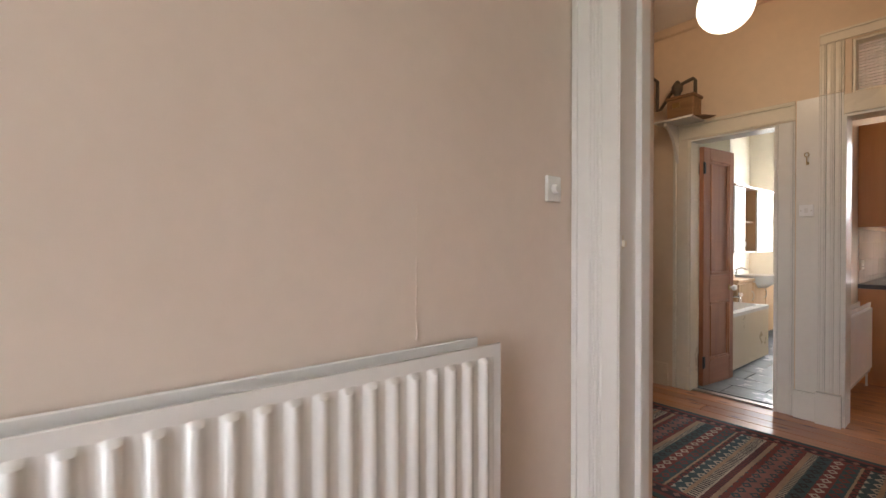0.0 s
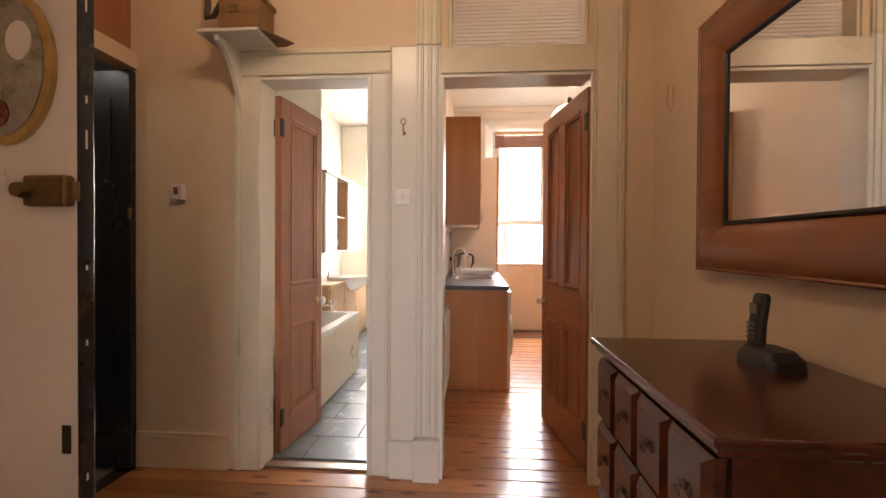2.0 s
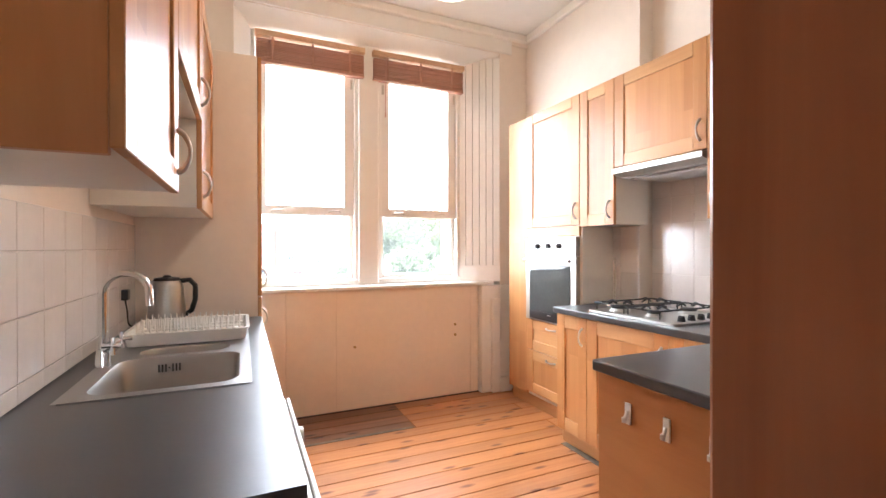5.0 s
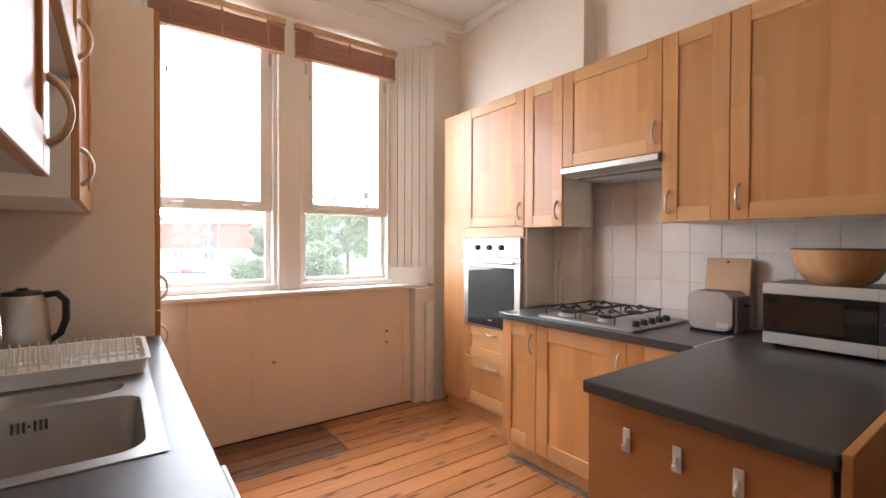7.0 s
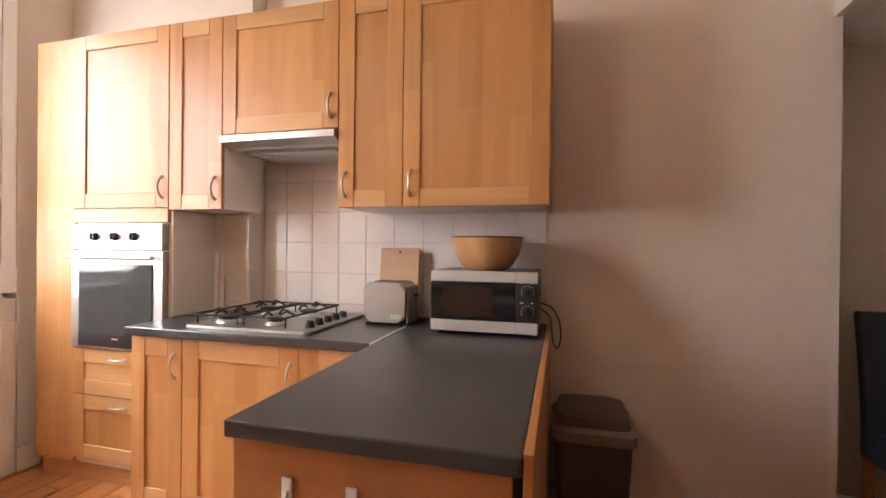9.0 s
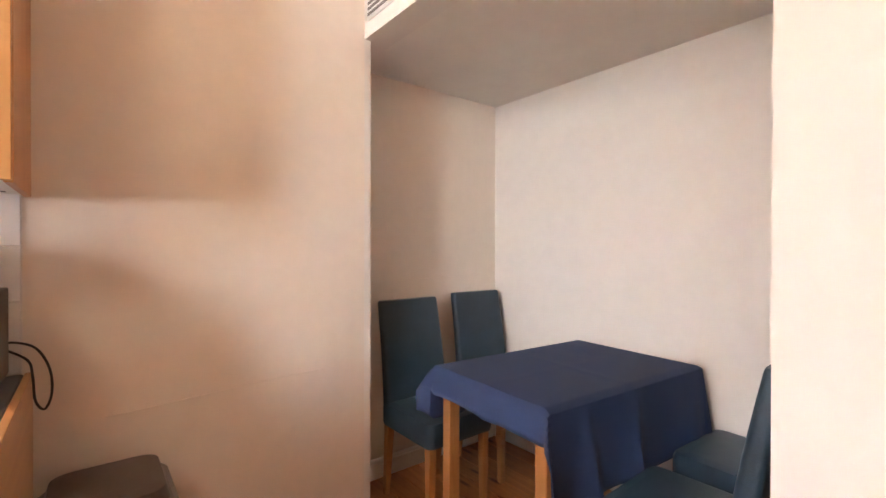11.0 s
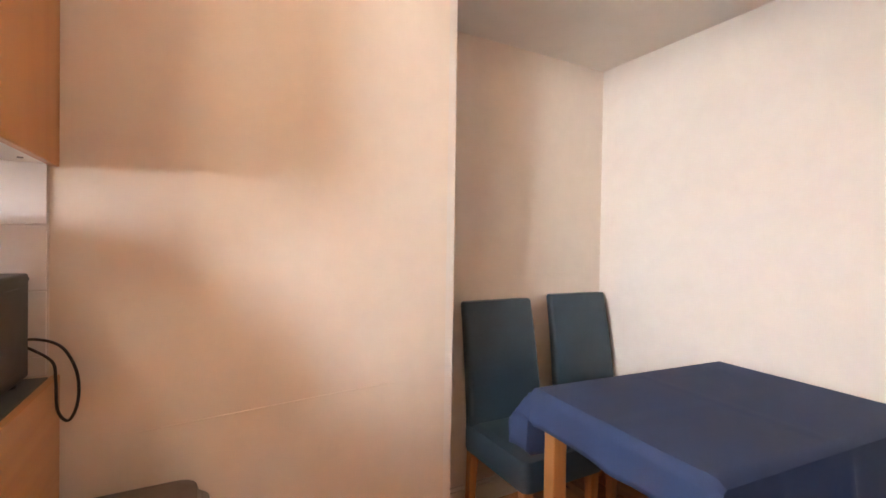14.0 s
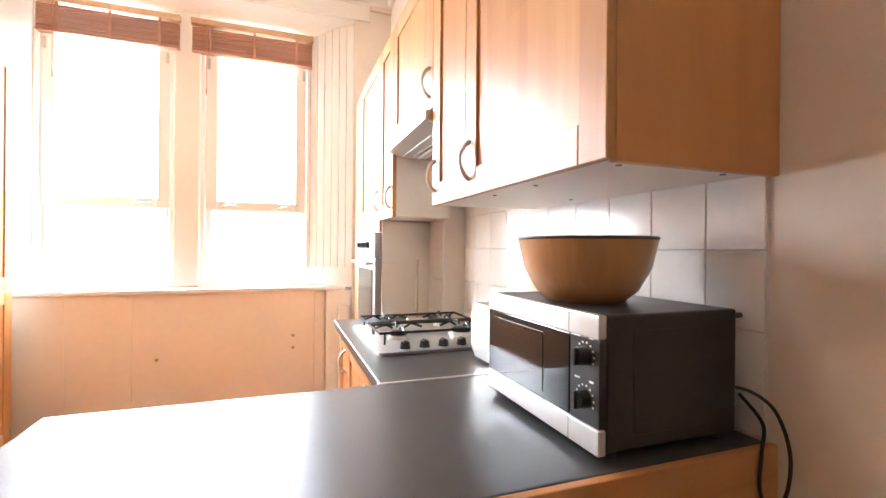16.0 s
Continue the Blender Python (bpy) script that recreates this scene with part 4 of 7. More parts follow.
# ---- doors ----
def panel_door(name, at, rz, w, h, xs, label, knob_z=0.862):
    """A framed door of four or two panels, hinged at its own origin and running along its own x."""
    d = thing(name, at, label, "door", rz=rz, local=True, kind="structure")
    t = 0.02
    zr = [0.0, 0.22, 0.755, 0.985, h - 0.105, h]
    left, right = xs[0][0], xs[-1][1]
    part("stile", box(0.0, -t, 0.008, left, t, h, 0.003, 1), DOOR_WOOD, d)
    part("stile", box(right, -t, 0.008, w, t, h, 0.003, 1), DOOR_WOOD, d)
    for z0, z1 in ((0.008, zr[1]), (zr[2], zr[3]), (zr[4], h)):
        part("rail", box(left, -t, z0, right, t, z1, 0.002, 1), DOOR_WOOD_H, d)
    for (a0, a1), (b0, b1) in zip(xs, xs[1:]):
        for z0, z1 in ((zr[1], zr[2]), (zr[3], zr[4])):
            part("muntin", box(a1, -t, z0, b0, t, z1, 0.002, 1), DOOR_WOOD, d)
    g = 0.031
    for x0, x1 in xs:
        for z0, z1 in ((zr[1], zr[2]), (zr[3], zr[4])):
            p = part("panel", box(x0 - 0.002, -0.006, z0 - 0.002, x1 + 0.002, 0.006, z1 + 0.002), DOOR_WOOD, d)
            for s in (-1, 1):
                for a in ((x0, z0, x1, z0 + g), (x0, z1 - g, x1, z1), (x0, z0 + g, x0 + g, z1 - g), (x1 - g, z0 + g, x1, z1 - g)):
                    bm = box(a[0], min(s * 0.006, s * 0.017), a[1], a[2], max(s * 0.006, s * 0.017), a[3], 0.004, 2)
                    u0, u1 = (a[0] + 0.007, a[2] - 0.007) if a[2] - a[0] > g else ((a[0] - 0.003, a[0] + 0.016) if a[0] == x0 else (a[2] - 0.016, a[2] + 0.003))
                    v0, v1 = (a[1] + 0.007, a[3] - 0.007) if a[3] - a[1] > g else ((a[1] - 0.003, a[1] + 0.016) if a[1] == z0 else (a[3] - 0.016, a[3] + 0.003))
                    bx(bm, u0, min(s * 0.0175, s * 0.026), v0, u1, max(s * 0.0175, s * 0.026), v1, 0.004, 2)
                    part("moulding", bm, DOOR_MOULD, p)
    for s in (-1, 1):
        bm = bmesh.new()
        rod(bm, (w - 0.07, s * t, knob_z), (w - 0.07, s * (t + 0.007), knob_z), 0.028, 0.024, 20)
        rose = part("rose", bm, BRASS, d, "brass rose")
        bm = bmesh.new()
        pts = [(0.010, t + 0.006), (0.010, t + 0.022), (0.024, t + 0.030), (0.029, t + 0.042), (0.024, t + 0.054), (0.010, t + 0.060), (0.0, t + 0.061)]
        lathe(bm, pts, (0, 0, 0), 20)
        bmesh.ops.rotate(bm, verts=bm.verts, cent=(0, 0, 0), matrix=Matrix.Rotation(radians(-90 * s), 3, "X"))
        bmesh.ops.translate(bm, verts=bm.verts, vec=(w - 0.07, 0, knob_z))
        part("knob", bm, WHITE_PL, rose, "white china door knob", True)
    for z in (0.22, h - 0.19):
        bm = box(-0.012, -0.027, z - 0.05, 0.03, -0.0205, z + 0.05, 0.002, 1)
        rod(bm, (-0.006, -0.028, z - 0.052), (-0.006, -0.028, z + 0.052), 0.008, n=10)
        bx(bm, -0.012, 0.0205, z - 0.05, 0.03, 0.026, z + 0.05, 0.002, 1)
        part("hinge", bm, BLACK_IRON, d, "black iron hinge")
    return d


panel_door("door_1", (0.928, 4.857, 0), 99.75, 0.757, 2.125, ((0.088, 0.325), (0.438, 0.655)), "open four-panel stripped red pine kitchen door with white knob")
panel_door("door_2", (-0.868, 4.898, 0), 83.3, 0.528, 2.125, ((0.108, 0.455),), "open two-panel stripped red pine bathroom door with white knob")


# ---- radiators ----
def radiator(at_x, y0, y1, z0, z1, wall_x, pitch, label):
    r = thing("radiator", (at_x, (y0 + y1) / 2, z0), label, "radiator", "panel radiators")
    def sheet(x, face):
        bm = bmesh.new()
        bx(bm, x - 0.006, y0, z0, x + 0.002, y1, z1, 0.002, 1)
        out = [(y0 + 0.03, x + 0.0025)]
        n = max(3, int((y1 - y0 - 0.06) / pitch))
        for k in range(n):
            for f in range(9):
                out.append((y0 + 0.03 + (k + f / 9) * (y1 - y0 - 0.06) / n, x + 0.0045 + 0.015 * face * max(0.0, math.sin(math.pi * min(1.0, f / 5.4))) ** 0.8))
        out.append((y1 - 0.03, x + 0.0025))
        lo = [bm.verts.new((q[1], q[0], z0 + 0.045)) for q in out]
        hi = [bm.verts.new((q[1], q[0], z1 - 0.045)) for q in out]
        for j in range(len(out) - 1):
            bm.faces.new((lo[j], lo[j + 1], hi[j + 1], hi[j]))
        base_lo = [bm.verts.new((x + 0.0015, q[0], z0 + 0.033)) for q in out]
        base_hi = [bm.verts.new((x + 0.0015, q[0], z1 - 0.033)) for q in out]
        for j in range(len(out) - 1):
            bm.faces.new((base_lo[j], base_lo[j + 1], lo[j + 1], lo[j]))
            bm.faces.new((hi[j], hi[j + 1], base_hi[j + 1], base_hi[j]))
        return bm
    part("front_panel", sheet(at_x, 1), ENAMEL, r, "", True)
    part("back_panel", box(wall_x + 0.028, y0, z0, wall_x + 0.038, y1, z1, 0.003, 1), ENAMEL, r)
    k = y0 + 0.04
    while k < y1 - 0.05:
        bm = bmesh.new()
        bx(bm, wall_x + 0.040, k, z0 + 0.05, at_x - 0.008, k + 0.004, z1 - 0.05)
        part("fin", bm, ENAMEL, r)
        k += 0.035
    for y in (y0 + 0.12, y1 - 0.12):
        part("bracket", box(wall_x + 0.001, y - 0.02, z0 + 0.1, wall_x + 0.028, y + 0.02, z1 - 0.08, 0.002, 1), ENAMEL, r)
    for y, s in ((y0, -1), (y1, 1)):
        bm = bmesh.new()
        sweep(bm, [(at_x - 0.03, y, z0 + 0.03), (at_x - 0.03, y + s * 0.05, z0 + 0.03), (at_x - 0.03, y + s * 0.05, 0.0)], 0.008, 8)
        rod(bm, (at_x - 0.03, y + s * 0.05, z0 + 0.02), (at_x - 0.03, y + s * 0.05, z0 + 0.09), 0.015, 0.013, 12)
        part("valve", bm, WHITE_PL, r)
    return r


radiator(-0.118, -0.25, 1.59, 0.37, 0.973, -0.25, 0.058, "white ribbed double panel radiator under the sitting room wall")
radiator(0.075, 5.06, 6.035, 0.15, 0.757, -0.03, 0.045, "white ribbed double panel radiator beside the sink end panel")


# ---- switches and sockets ----
def plate(name, label, cat, y, x0, x1, z0, z1):
    p = thing(name, ((x0 + x1) / 2, y, z0), label, cat)
    part("plate", box(x0, y - 0.010, z0, x1, y, z1, 0.003), SWITCH_WHITE, p)
    xc, zc = (x0 + x1) / 2, (z0 + z1) / 2
    part("rocker", box(xc - 0.010, y - 0.015, zc - 0.017, xc + 0.010, y - 0.0102, zc + 0.017, 0.002), WHITE_PL, p)
    for s in (-1, 1):
        bm = bmesh.new()
        rod(bm, (xc + s * 0.03, y - 0.0102, zc), (xc + s * 0.03, y - 0.0118, zc), 0.004, n=8)
        part("screw", bm, SATIN, p)


plate("light_switch", "white single light switch on the cream post between the doors", "switch", 4.7015, -0.130, -0.047, 1.463, 1.546)
dimmer = thing("dimmer_switch", (-0.24, 1.915, 1.40), "white dimmer switch on the sitting room wall", "switch")
part("plate", box(-0.249, 1.952, 1.413, -0.234, 2.030, 1.508, 0.004), WHITE_PL, dimmer)
bm = bmesh.new()
rod(bm, (-0.234, 1.991, 1.460), (-0.216, 1.991, 1.460), 0.018, 0.015, 20)
part("knob", bm, WHITE_PL, dimmer, "", True)
socket = thing("double_socket", (-0.02, 6.28, 1.015), "white double socket on the splashback", "socket")
part("plate", box(-0.0205, 6.205, 1.03, -0.010, 6.35, 1.117, 0.003), WHITE_PL, socket)
for y in (6.24, 6.315):
    for dy, dz, a, b in ((0, 0.018, 0.003, 0.006), (-0.011, -0.004, 0.005, 0.003), (0.011, -0.004, 0.005, 0.003)):
        part("slot", box(-0.0099, y + dy - a, 1.062 + dz - b, -0.0092, y + dy + a, 1.062 + dz + b), BLACK, socket)
    part("rocker", box(-0.0099, y - 0.006, 1.095, -0.006, y + 0.006, 1.110, 0.001), WHITE_PL, socket)
call = thing("alarm_button", (-1.345, 4.70, 1.50), "small white call button box with a red mark", "alarm")
part("body", box(-1.375, 4.68, 1.49, -1.31, 4.7085, 1.575, 0.004), WHITE_PL, call)
RED = surface("red_plastic", (0.45, 0.03, 0.02), 0.4, var=0.05)
part("button", box(-1.357, 4.674, 1.52, -1.333, 4.6798, 1.56, 0.003), RED, call, "red button")
ring = thing("wall_ring", (1.205, 4.52, 1.88), "thin bell cord ring hanging on the hall wall", "hook")
bm = bmesh.new()
sweep(bm, [(1.204, 4.515 + 0.030 * math.cos(a), 1.945 + 0.062 * math.sin(a)) for a in [2 * math.pi * k / 24 for k in range(24)]], 0.006, 6, True)
part("loop", bm, PLASTER_H, ring, "", True)
key = thing("key_hook", (-0.08, 4.69, 1.832), "small brass key hanging on the door post", "key")
bm = bmesh.new()
sweep(bm, [(-0.088 + 0.013 * math.cos(a), 4.696, 1.905 + 0.016 * math.sin(a)) for a in [2 * math.pi * k / 14 for k in range(14)]], 0.003, 6, True)
rod(bm, (-0.088, 4.696, 1.892), (-0.088, 4.696, 1.832), 0.0035, n=6)
bx(bm, -0.088, 4.698, 1.834, -0.074, 4.698, 1.851)
part("key", bm, BRASS, key)


# ---- lamps ----
def globe_lamp(at, r, top, material, label, squash=1.0):
    g = thing("pendant_lamp", (at[0], at[1], at[2] - r), label, "lamp")
    bm = bmesh.new()
    lathe(bm, [(max(0.0, r * math.sin(math.pi * k / 24)), -r * squash * math.cos(math.pi * k / 24)) for k in range(1, 24)], at, 36)
    sh = part("shade", bm, material, g, "round shade", True)
    sh.visible_shadow = False
    bm = bmesh.new()
    rod(bm, (at[0], at[1], at[2] + r * 0.9), (at[0], at[1], at[2] + r + 0.06), 0.028, 0.020, 14)
    part("lampholder", bm, BLACK, g)
    bm = bmesh.new()
    rod(bm, (at[0], at[1], at[2] + r + 0.05), (at[0], at[1], top), 0.004, n=6)
    part("cord", bm, WHITE_PL, g)
    bm = bmesh.new()
    rod(bm, (at[0], at[1], top - 0.03), (at[0], at[1], top), 0.03, 0.045, 16)
    part("ceiling_rose", bm, WHITE_PL, g)


globe_lamp((-0.236, 3.6, 2.665), 0.150, HH, SHELL, "lit opal glass globe pendant in the hall")
globe_lamp((1.25, 7.0, 2.50), 0.20, H, PAPER, "lit round white paper pendant in the kitchen")

# ---- hob ----
hob = thing("gas_hob", (2.69, 7.215, 0.90), "steel four-burner gas hob with black wire pan supports", "hob")
bm = bmesh.new()
extrude_poly(bm, rounded(2.42, 6.91, 2.955, 7.52, 0.02), 0.9012, 0.912)
part("tray", bm, STEEL, hob)
for x, y, r in ((2.55, 7.39, 0.05), (2.83, 7.39, 0.036), (2.55, 7.15, 0.036), (2.83, 7.15, 0.045)):
    bm = bmesh.new()
    lathe(bm, [(r * 1.25, 0.912), (r * 1.2, 0.920), (r, 0.922), (r, 0.928), (0, 0.928)], (x, y, 0), 20)
    b = part("burner", bm, SILVER, hob, "", True)
    bm = bmesh.new()
    lathe(bm, [(r * 0.98, 0.9282), (r * 0.98, 0.938), (r * 0.8, 0.942), (0, 0.942)], (x, y, 0), 20)
    part("burner_cap", bm, BLACK_IRON, b, "", True)
for yc in (7.39, 7.15):
    bm = bmesh.new()
    x0, x1, y0, y1, z = 2.45, 2.93, yc - 0.105, yc + 0.105, 0.955
    sweep(bm, [(x0, y0, z), (x1, y0, z), (x1, y1, z), (x0, y1, z)], 0.0055, 6, True)
    for x in (2.55, 2.83):
        for dx, dy in ((1, 0), (-1, 0), (0, 1), (0, -1)):
            ex, ey = x + dx * 0.10, yc + dy * 0.105
            sweep(bm, [(ex, ey, z), (x + dx * 0.055, yc + dy * 0.055, z + 0.016), (x + dx * 0.025, yc + dy * 0.025, z)], 0.005, 6)
    for x in (x0 + 0.02, x1 - 0.02):
        for y in (y0, y1):
            rod(bm, (x, y, 0.912), (x, y, z), 0.004, n=6)
    part("pan_support", bm, BLACK_IRON, hob, "black wire pan support", True)
for k in range(5):
    x = 2.53 + 0.075 * k
    bm = bmesh.new()
    rod(bm, (x, 6.965, 0.912), (x, 6.965, 0.936), 0.020, 0.016, 16)
    bx(bm, x - 0.004, 6.949, 0.934, x + 0.004, 6.981, 0.941, 0.001, 1)
    part("knob", bm, BLACK, hob, "", True)

# ---- microwave ----
mw = thing("microwave", (2.79, 6.23, 0.905), "black microwave oven with silver trim on the peninsula", "microwave")
part("body", box(2.640, 6.012, 0.918, 2.962, 6.450, 1.165, 0.005), BLACK, mw)
part("top_trim", box(2.622, 6.010, 1.122, 2.6395, 6.452, 1.166, 0.003), SILVER, mw)
part("bottom_trim", box(2.622, 6.010, 0.916, 2.6395, 6.452, 0.962, 0.003), SILVER, mw)
mdoor = part("door", box(2.624, 6.098, 0.963, 2.6395, 6.452, 1.121, 0.002), BLACK_GLASS, mw, "black glass door")
MESH = surface("brown_oven_mesh", (0.030, 0.017, 0.012), 0.07, var=0.15, scale=8, fine=300)
part("window", box(2.6225, 6.19, 0.978, 2.6238, 6.40, 1.106, 0.001), MESH, mdoor, "brown tinted oven window")
cp = part("control_panel", box(2.6245, 6.011, 0.963, 2.6395, 6.096, 1.121, 0.002), BLACK, mw)
for z in (1.087, 1.008):
    bm = bmesh.new()
    rod(bm, (2.6245, 6.050, z), (2.605, 6.050, z), 0.0175, 0.0155, 20)
    bx(bm, 2.598, 6.047, z - 0.016, 2.606, 6.053, z + 0.016, 0.001, 1)
    part("knob", bm, BLACK, cp, "", True)
    for k in range(10):
        a = radians(-30 + 26 * k)
        part("dial_mark", box(2.6235, 6.050 + 0.025 * math.cos(a) - 0.0018, z + 0.025 * math.sin(a) - 0.0018, 2.6244, 6.050 + 0.025 * math.cos(a) + 0.0018, z + 0.025 * math.sin(a) + 0.0018), WHITE_PL, cp)
    part("dial_label", box(2.6235, 6.066, z + 0.033, 2.6244, 6.080, z + 0.0365), WHITE_PL, cp)
    part("dial_label", box(2.6235, 6.026, z + 0.033, 2.6244, 6.038, z + 0.0365), WHITE_PL, cp)
for z0, z1 in ((1.122, 1.166), (0.916, 0.962)):
    part("seam", box(2.6214, 6.0962, z0 + 0.002, 2.6221, 6.0976, z1 - 0.002), GREY_PL, mw)
for x in (2.67, 2.93):
    for y in (6.04, 6.42):
        bm = bmesh.new()
        rod(bm, (x, y, 0.9), (x, y, 0.919), 0.014, n=12)
        part("foot", bm, BLACK, mw)
part("side_recess", box(2.70, 6.0105, 0.945, 2.90, 6.0118, 1.135, 0.0005, 1), BLACK, mw)
bm = bmesh.new()
rod(bm, (2.955, 6.022, 1.150), (2.985, 6.022, 1.150), 0.006, n=8)
part("spacer", bm, BLACK, mw)
cable = bmesh.new()
sweep(cable, smooth_path([(2.955, 6.04, 1.005), (2.985, 6.0, 1.0), (2.99, 5.955, 0.975), (2.985, 5.925, 0.91), (2.97, 5.92, 0.84), (2.955, 5.935, 0.80), (2.95, 5.955, 0.83), (2.965, 5.962, 0.90), (2.985, 5.975, 0.945), (2.995, 6.03, 0.985)]), 0.0035, 8)
part("cable", cable, BLACK, mw, "looped black power cable", True)

bowl = bmesh.new()
lathe(bowl, [(0.0, 1.1655), (0.085, 1.1655), (0.115, 1.19), (0.142, 1.24), (0.157, 1.306), (0.153, 1.309), (0.147, 1.306), (0.132, 1.242), (0.105, 1.198), (0.075, 1.180), (0.0, 1.178)], (2.768, 6.238, 0), 44)
bowl_thing = solid("wooden_bowl", bowl, BOWL_WOOD, "honey coloured turned wooden salad bowl on the microwave", "bowl", smooth=True)

ring_bm = bmesh.new()
sweep(ring_bm, [(2.768 + 0.1545 * math.cos(2 * math.pi * k / 44), 6.238 + 0.1545 * math.sin(2 * math.pi * k / 44), 1.3075) for k in range(44)], 0.0042, 6, True)
part("rim", ring_bm, BROWN_PL, bowl_thing, "dark brown rim", True)

toaster = thing("toaster", (2.80, 6.695, 0.90), "brushed steel two-slice toaster with black ends", "toaster")
bm = bmesh.new()
extrude_poly(bm, rounded(6.605, 0.915, 6.805, 1.098, 0.035), 2.725, 2.90, "x")
bmesh.ops.bevel(bm, geom=[e for e in bm.edges if len(e.link_faces) == 2 and abs(e.link_faces[0].normal.dot(e.link_faces[1].normal)) < 0.3], offset=0.008, segments=2, affect="EDGES")
part("body", bm, STEEL, toaster, "", True)
part("end_cap", box(2.738, 6.590, 0.912, 2.887, 6.6045, 1.08, 0.008), GREY_PL, toaster, "dark grey end cap")
part("base", box(2.735, 6.60, 0.9015, 2.89, 6.80, 0.914, 0.003), BLACK, toaster)
for x in (2.775, 2.835):
    part("slot", box(x, 6.64, 1.0985, x + 0.03, 6.775, 1.1, 0.0005), BLACK, toaster)
part("lever", box(2.795, 6.568, 1.03, 2.83, 6.5858, 1.045, 0.003), BLACK, toaster)
GREENISH = surface("pale_label", (0.60, 0.66, 0.58), 0.5, var=0.05)
part("label_sticker", box(2.7235, 6.622, 0.932, 2.7248, 6.672, 0.955), GREENISH, toaster, "small pale green sticker")

board = thing("chopping_board", (2.96, 6.64, 0.90), "pale wooden chopping board leaning on the tiles", "chopping board")
bm = box(-0.009, -0.105, 0.0, 0.009, 0.105, 0.355, 0.005)
bmesh.ops.rotate(bm, verts=bm.verts, cent=(0, 0, 0), matrix=Matrix.Rotation(radians(8), 3, "Y"))
bmesh.ops.translate(bm, verts=bm.verts, vec=(2.925, 6.715, 0.9035))
part("board", bm, BOARD_WOOD, board)
bm = bmesh.new()
rod(bm, (2.958, 6.715, 1.235), (2.968, 6.715, 1.236), 0.006, n=14)
part("hole", bm, BROWN_PL, board)

holder = thing("kitchen_roll_holder", (2.78, 7.66, 0.90), "slim steel kitchen roll stand beside the hob", "holder")
bm = bmesh.new()
lathe(bm, [(0.0, 0.901), (0.062, 0.901), (0.060, 0.912), (0.0, 0.914)], (2.78, 7.66, 0), 24)
part("base", bm, SATIN, holder, "", True)
bm = bmesh.new()
rod(bm, (2.78, 7.66, 0.912), (2.78, 7.66, 1.20), 0.007, n=10)
rod(bm, (2.78, 7.66, 1.20), (2.78, 7.66, 1.222), 0.012, 0.010, 12)
part("rod", bm, SATIN, holder, "", True)


# ---- sink ----
def loft(bm, loops):
    rings = [[bm.verts.new(p) for p in lp] for lp in loops]
    n = len(rings[0])
    for a, b in zip(rings, rings[1:]):
        for j in range(n):
            bm.faces.new((a[j], a[(j + 1) % n], b[(j + 1) % n], b[j]))
    return rings


def flat(loop, z):
    return [(x, y, z) for x, y in loop]


sink = thing("kitchen_sink", (0.28, 7.28, 0.74), "stainless steel one and a half bowl sink with drainer", "sink")
bm = bmesh.new()
extrude_poly(bm, rounded(0.05, 6.79, 0.51, 7.86, 0.03), 0.9003, 0.9035)
bm.normal_update()
bmesh.ops.delete(bm, geom=[f for f in bm.faces if abs(f.normal.z) > 0.9], context="FACES")
part("rim", bm, SINK_STEEL, sink)
cells = [((0.05, 6.79, 0.51, 7.27), (0.10, 6.83, 0.475, 7.245), 0.16), ((0.05, 7.27, 0.51, 7.43), (0.14, 7.285, 0.44, 7.415), 0.09)]
for cell, b, deep in cells:
    bm = bmesh.new()
    rings = loft(bm, [flat(rounded(*cell, 0.002), 0.9036), flat(rounded(*b, 0.06), 0.9036), flat(rounded(b[0] + 0.006, b[1] + 0.006, b[2] - 0.006, b[3] - 0.006, 0.056), 0.893),
                      flat(rounded(b[0] + 0.018, b[1] + 0.018, b[2] - 0.018, b[3] - 0.018, 0.045), 0.9036 - deep + 0.03), flat(rounded(b[0] + 0.04, b[1] + 0.04, b[2] - 0.04, b[3] - 0.04, 0.024), 0.9036 - deep)])
    bm.faces.new(rings[-1])
    part("bowl", bm, SINK_STEEL, sink, "", True)
for k in (0, 1, 2, 4, 5, 6):
    part("overflow_slot", box(0.215 + k * 0.0105, 7.2185, 0.856, 0.220 + k * 0.0105, 7.2205, 0.882), BLACK, sink)
part("overflow_screw", box(0.2465, 7.2185, 0.867, 0.2515, 7.2205, 0.872), BLACK, sink)
bm = bmesh.new()
bx(bm, 0.05, 7.43, 0.9028, 0.51, 7.86, 0.9036)
part("drainer", bm, SINK_STEEL, sink)
for k in range(7):
    part("drainer_rib", box(0.10 + k * 0.055, 7.46, 0.9037, 0.112 + k * 0.055, 7.83, 0.9065, 0.001, 1), SINK_STEEL, sink)

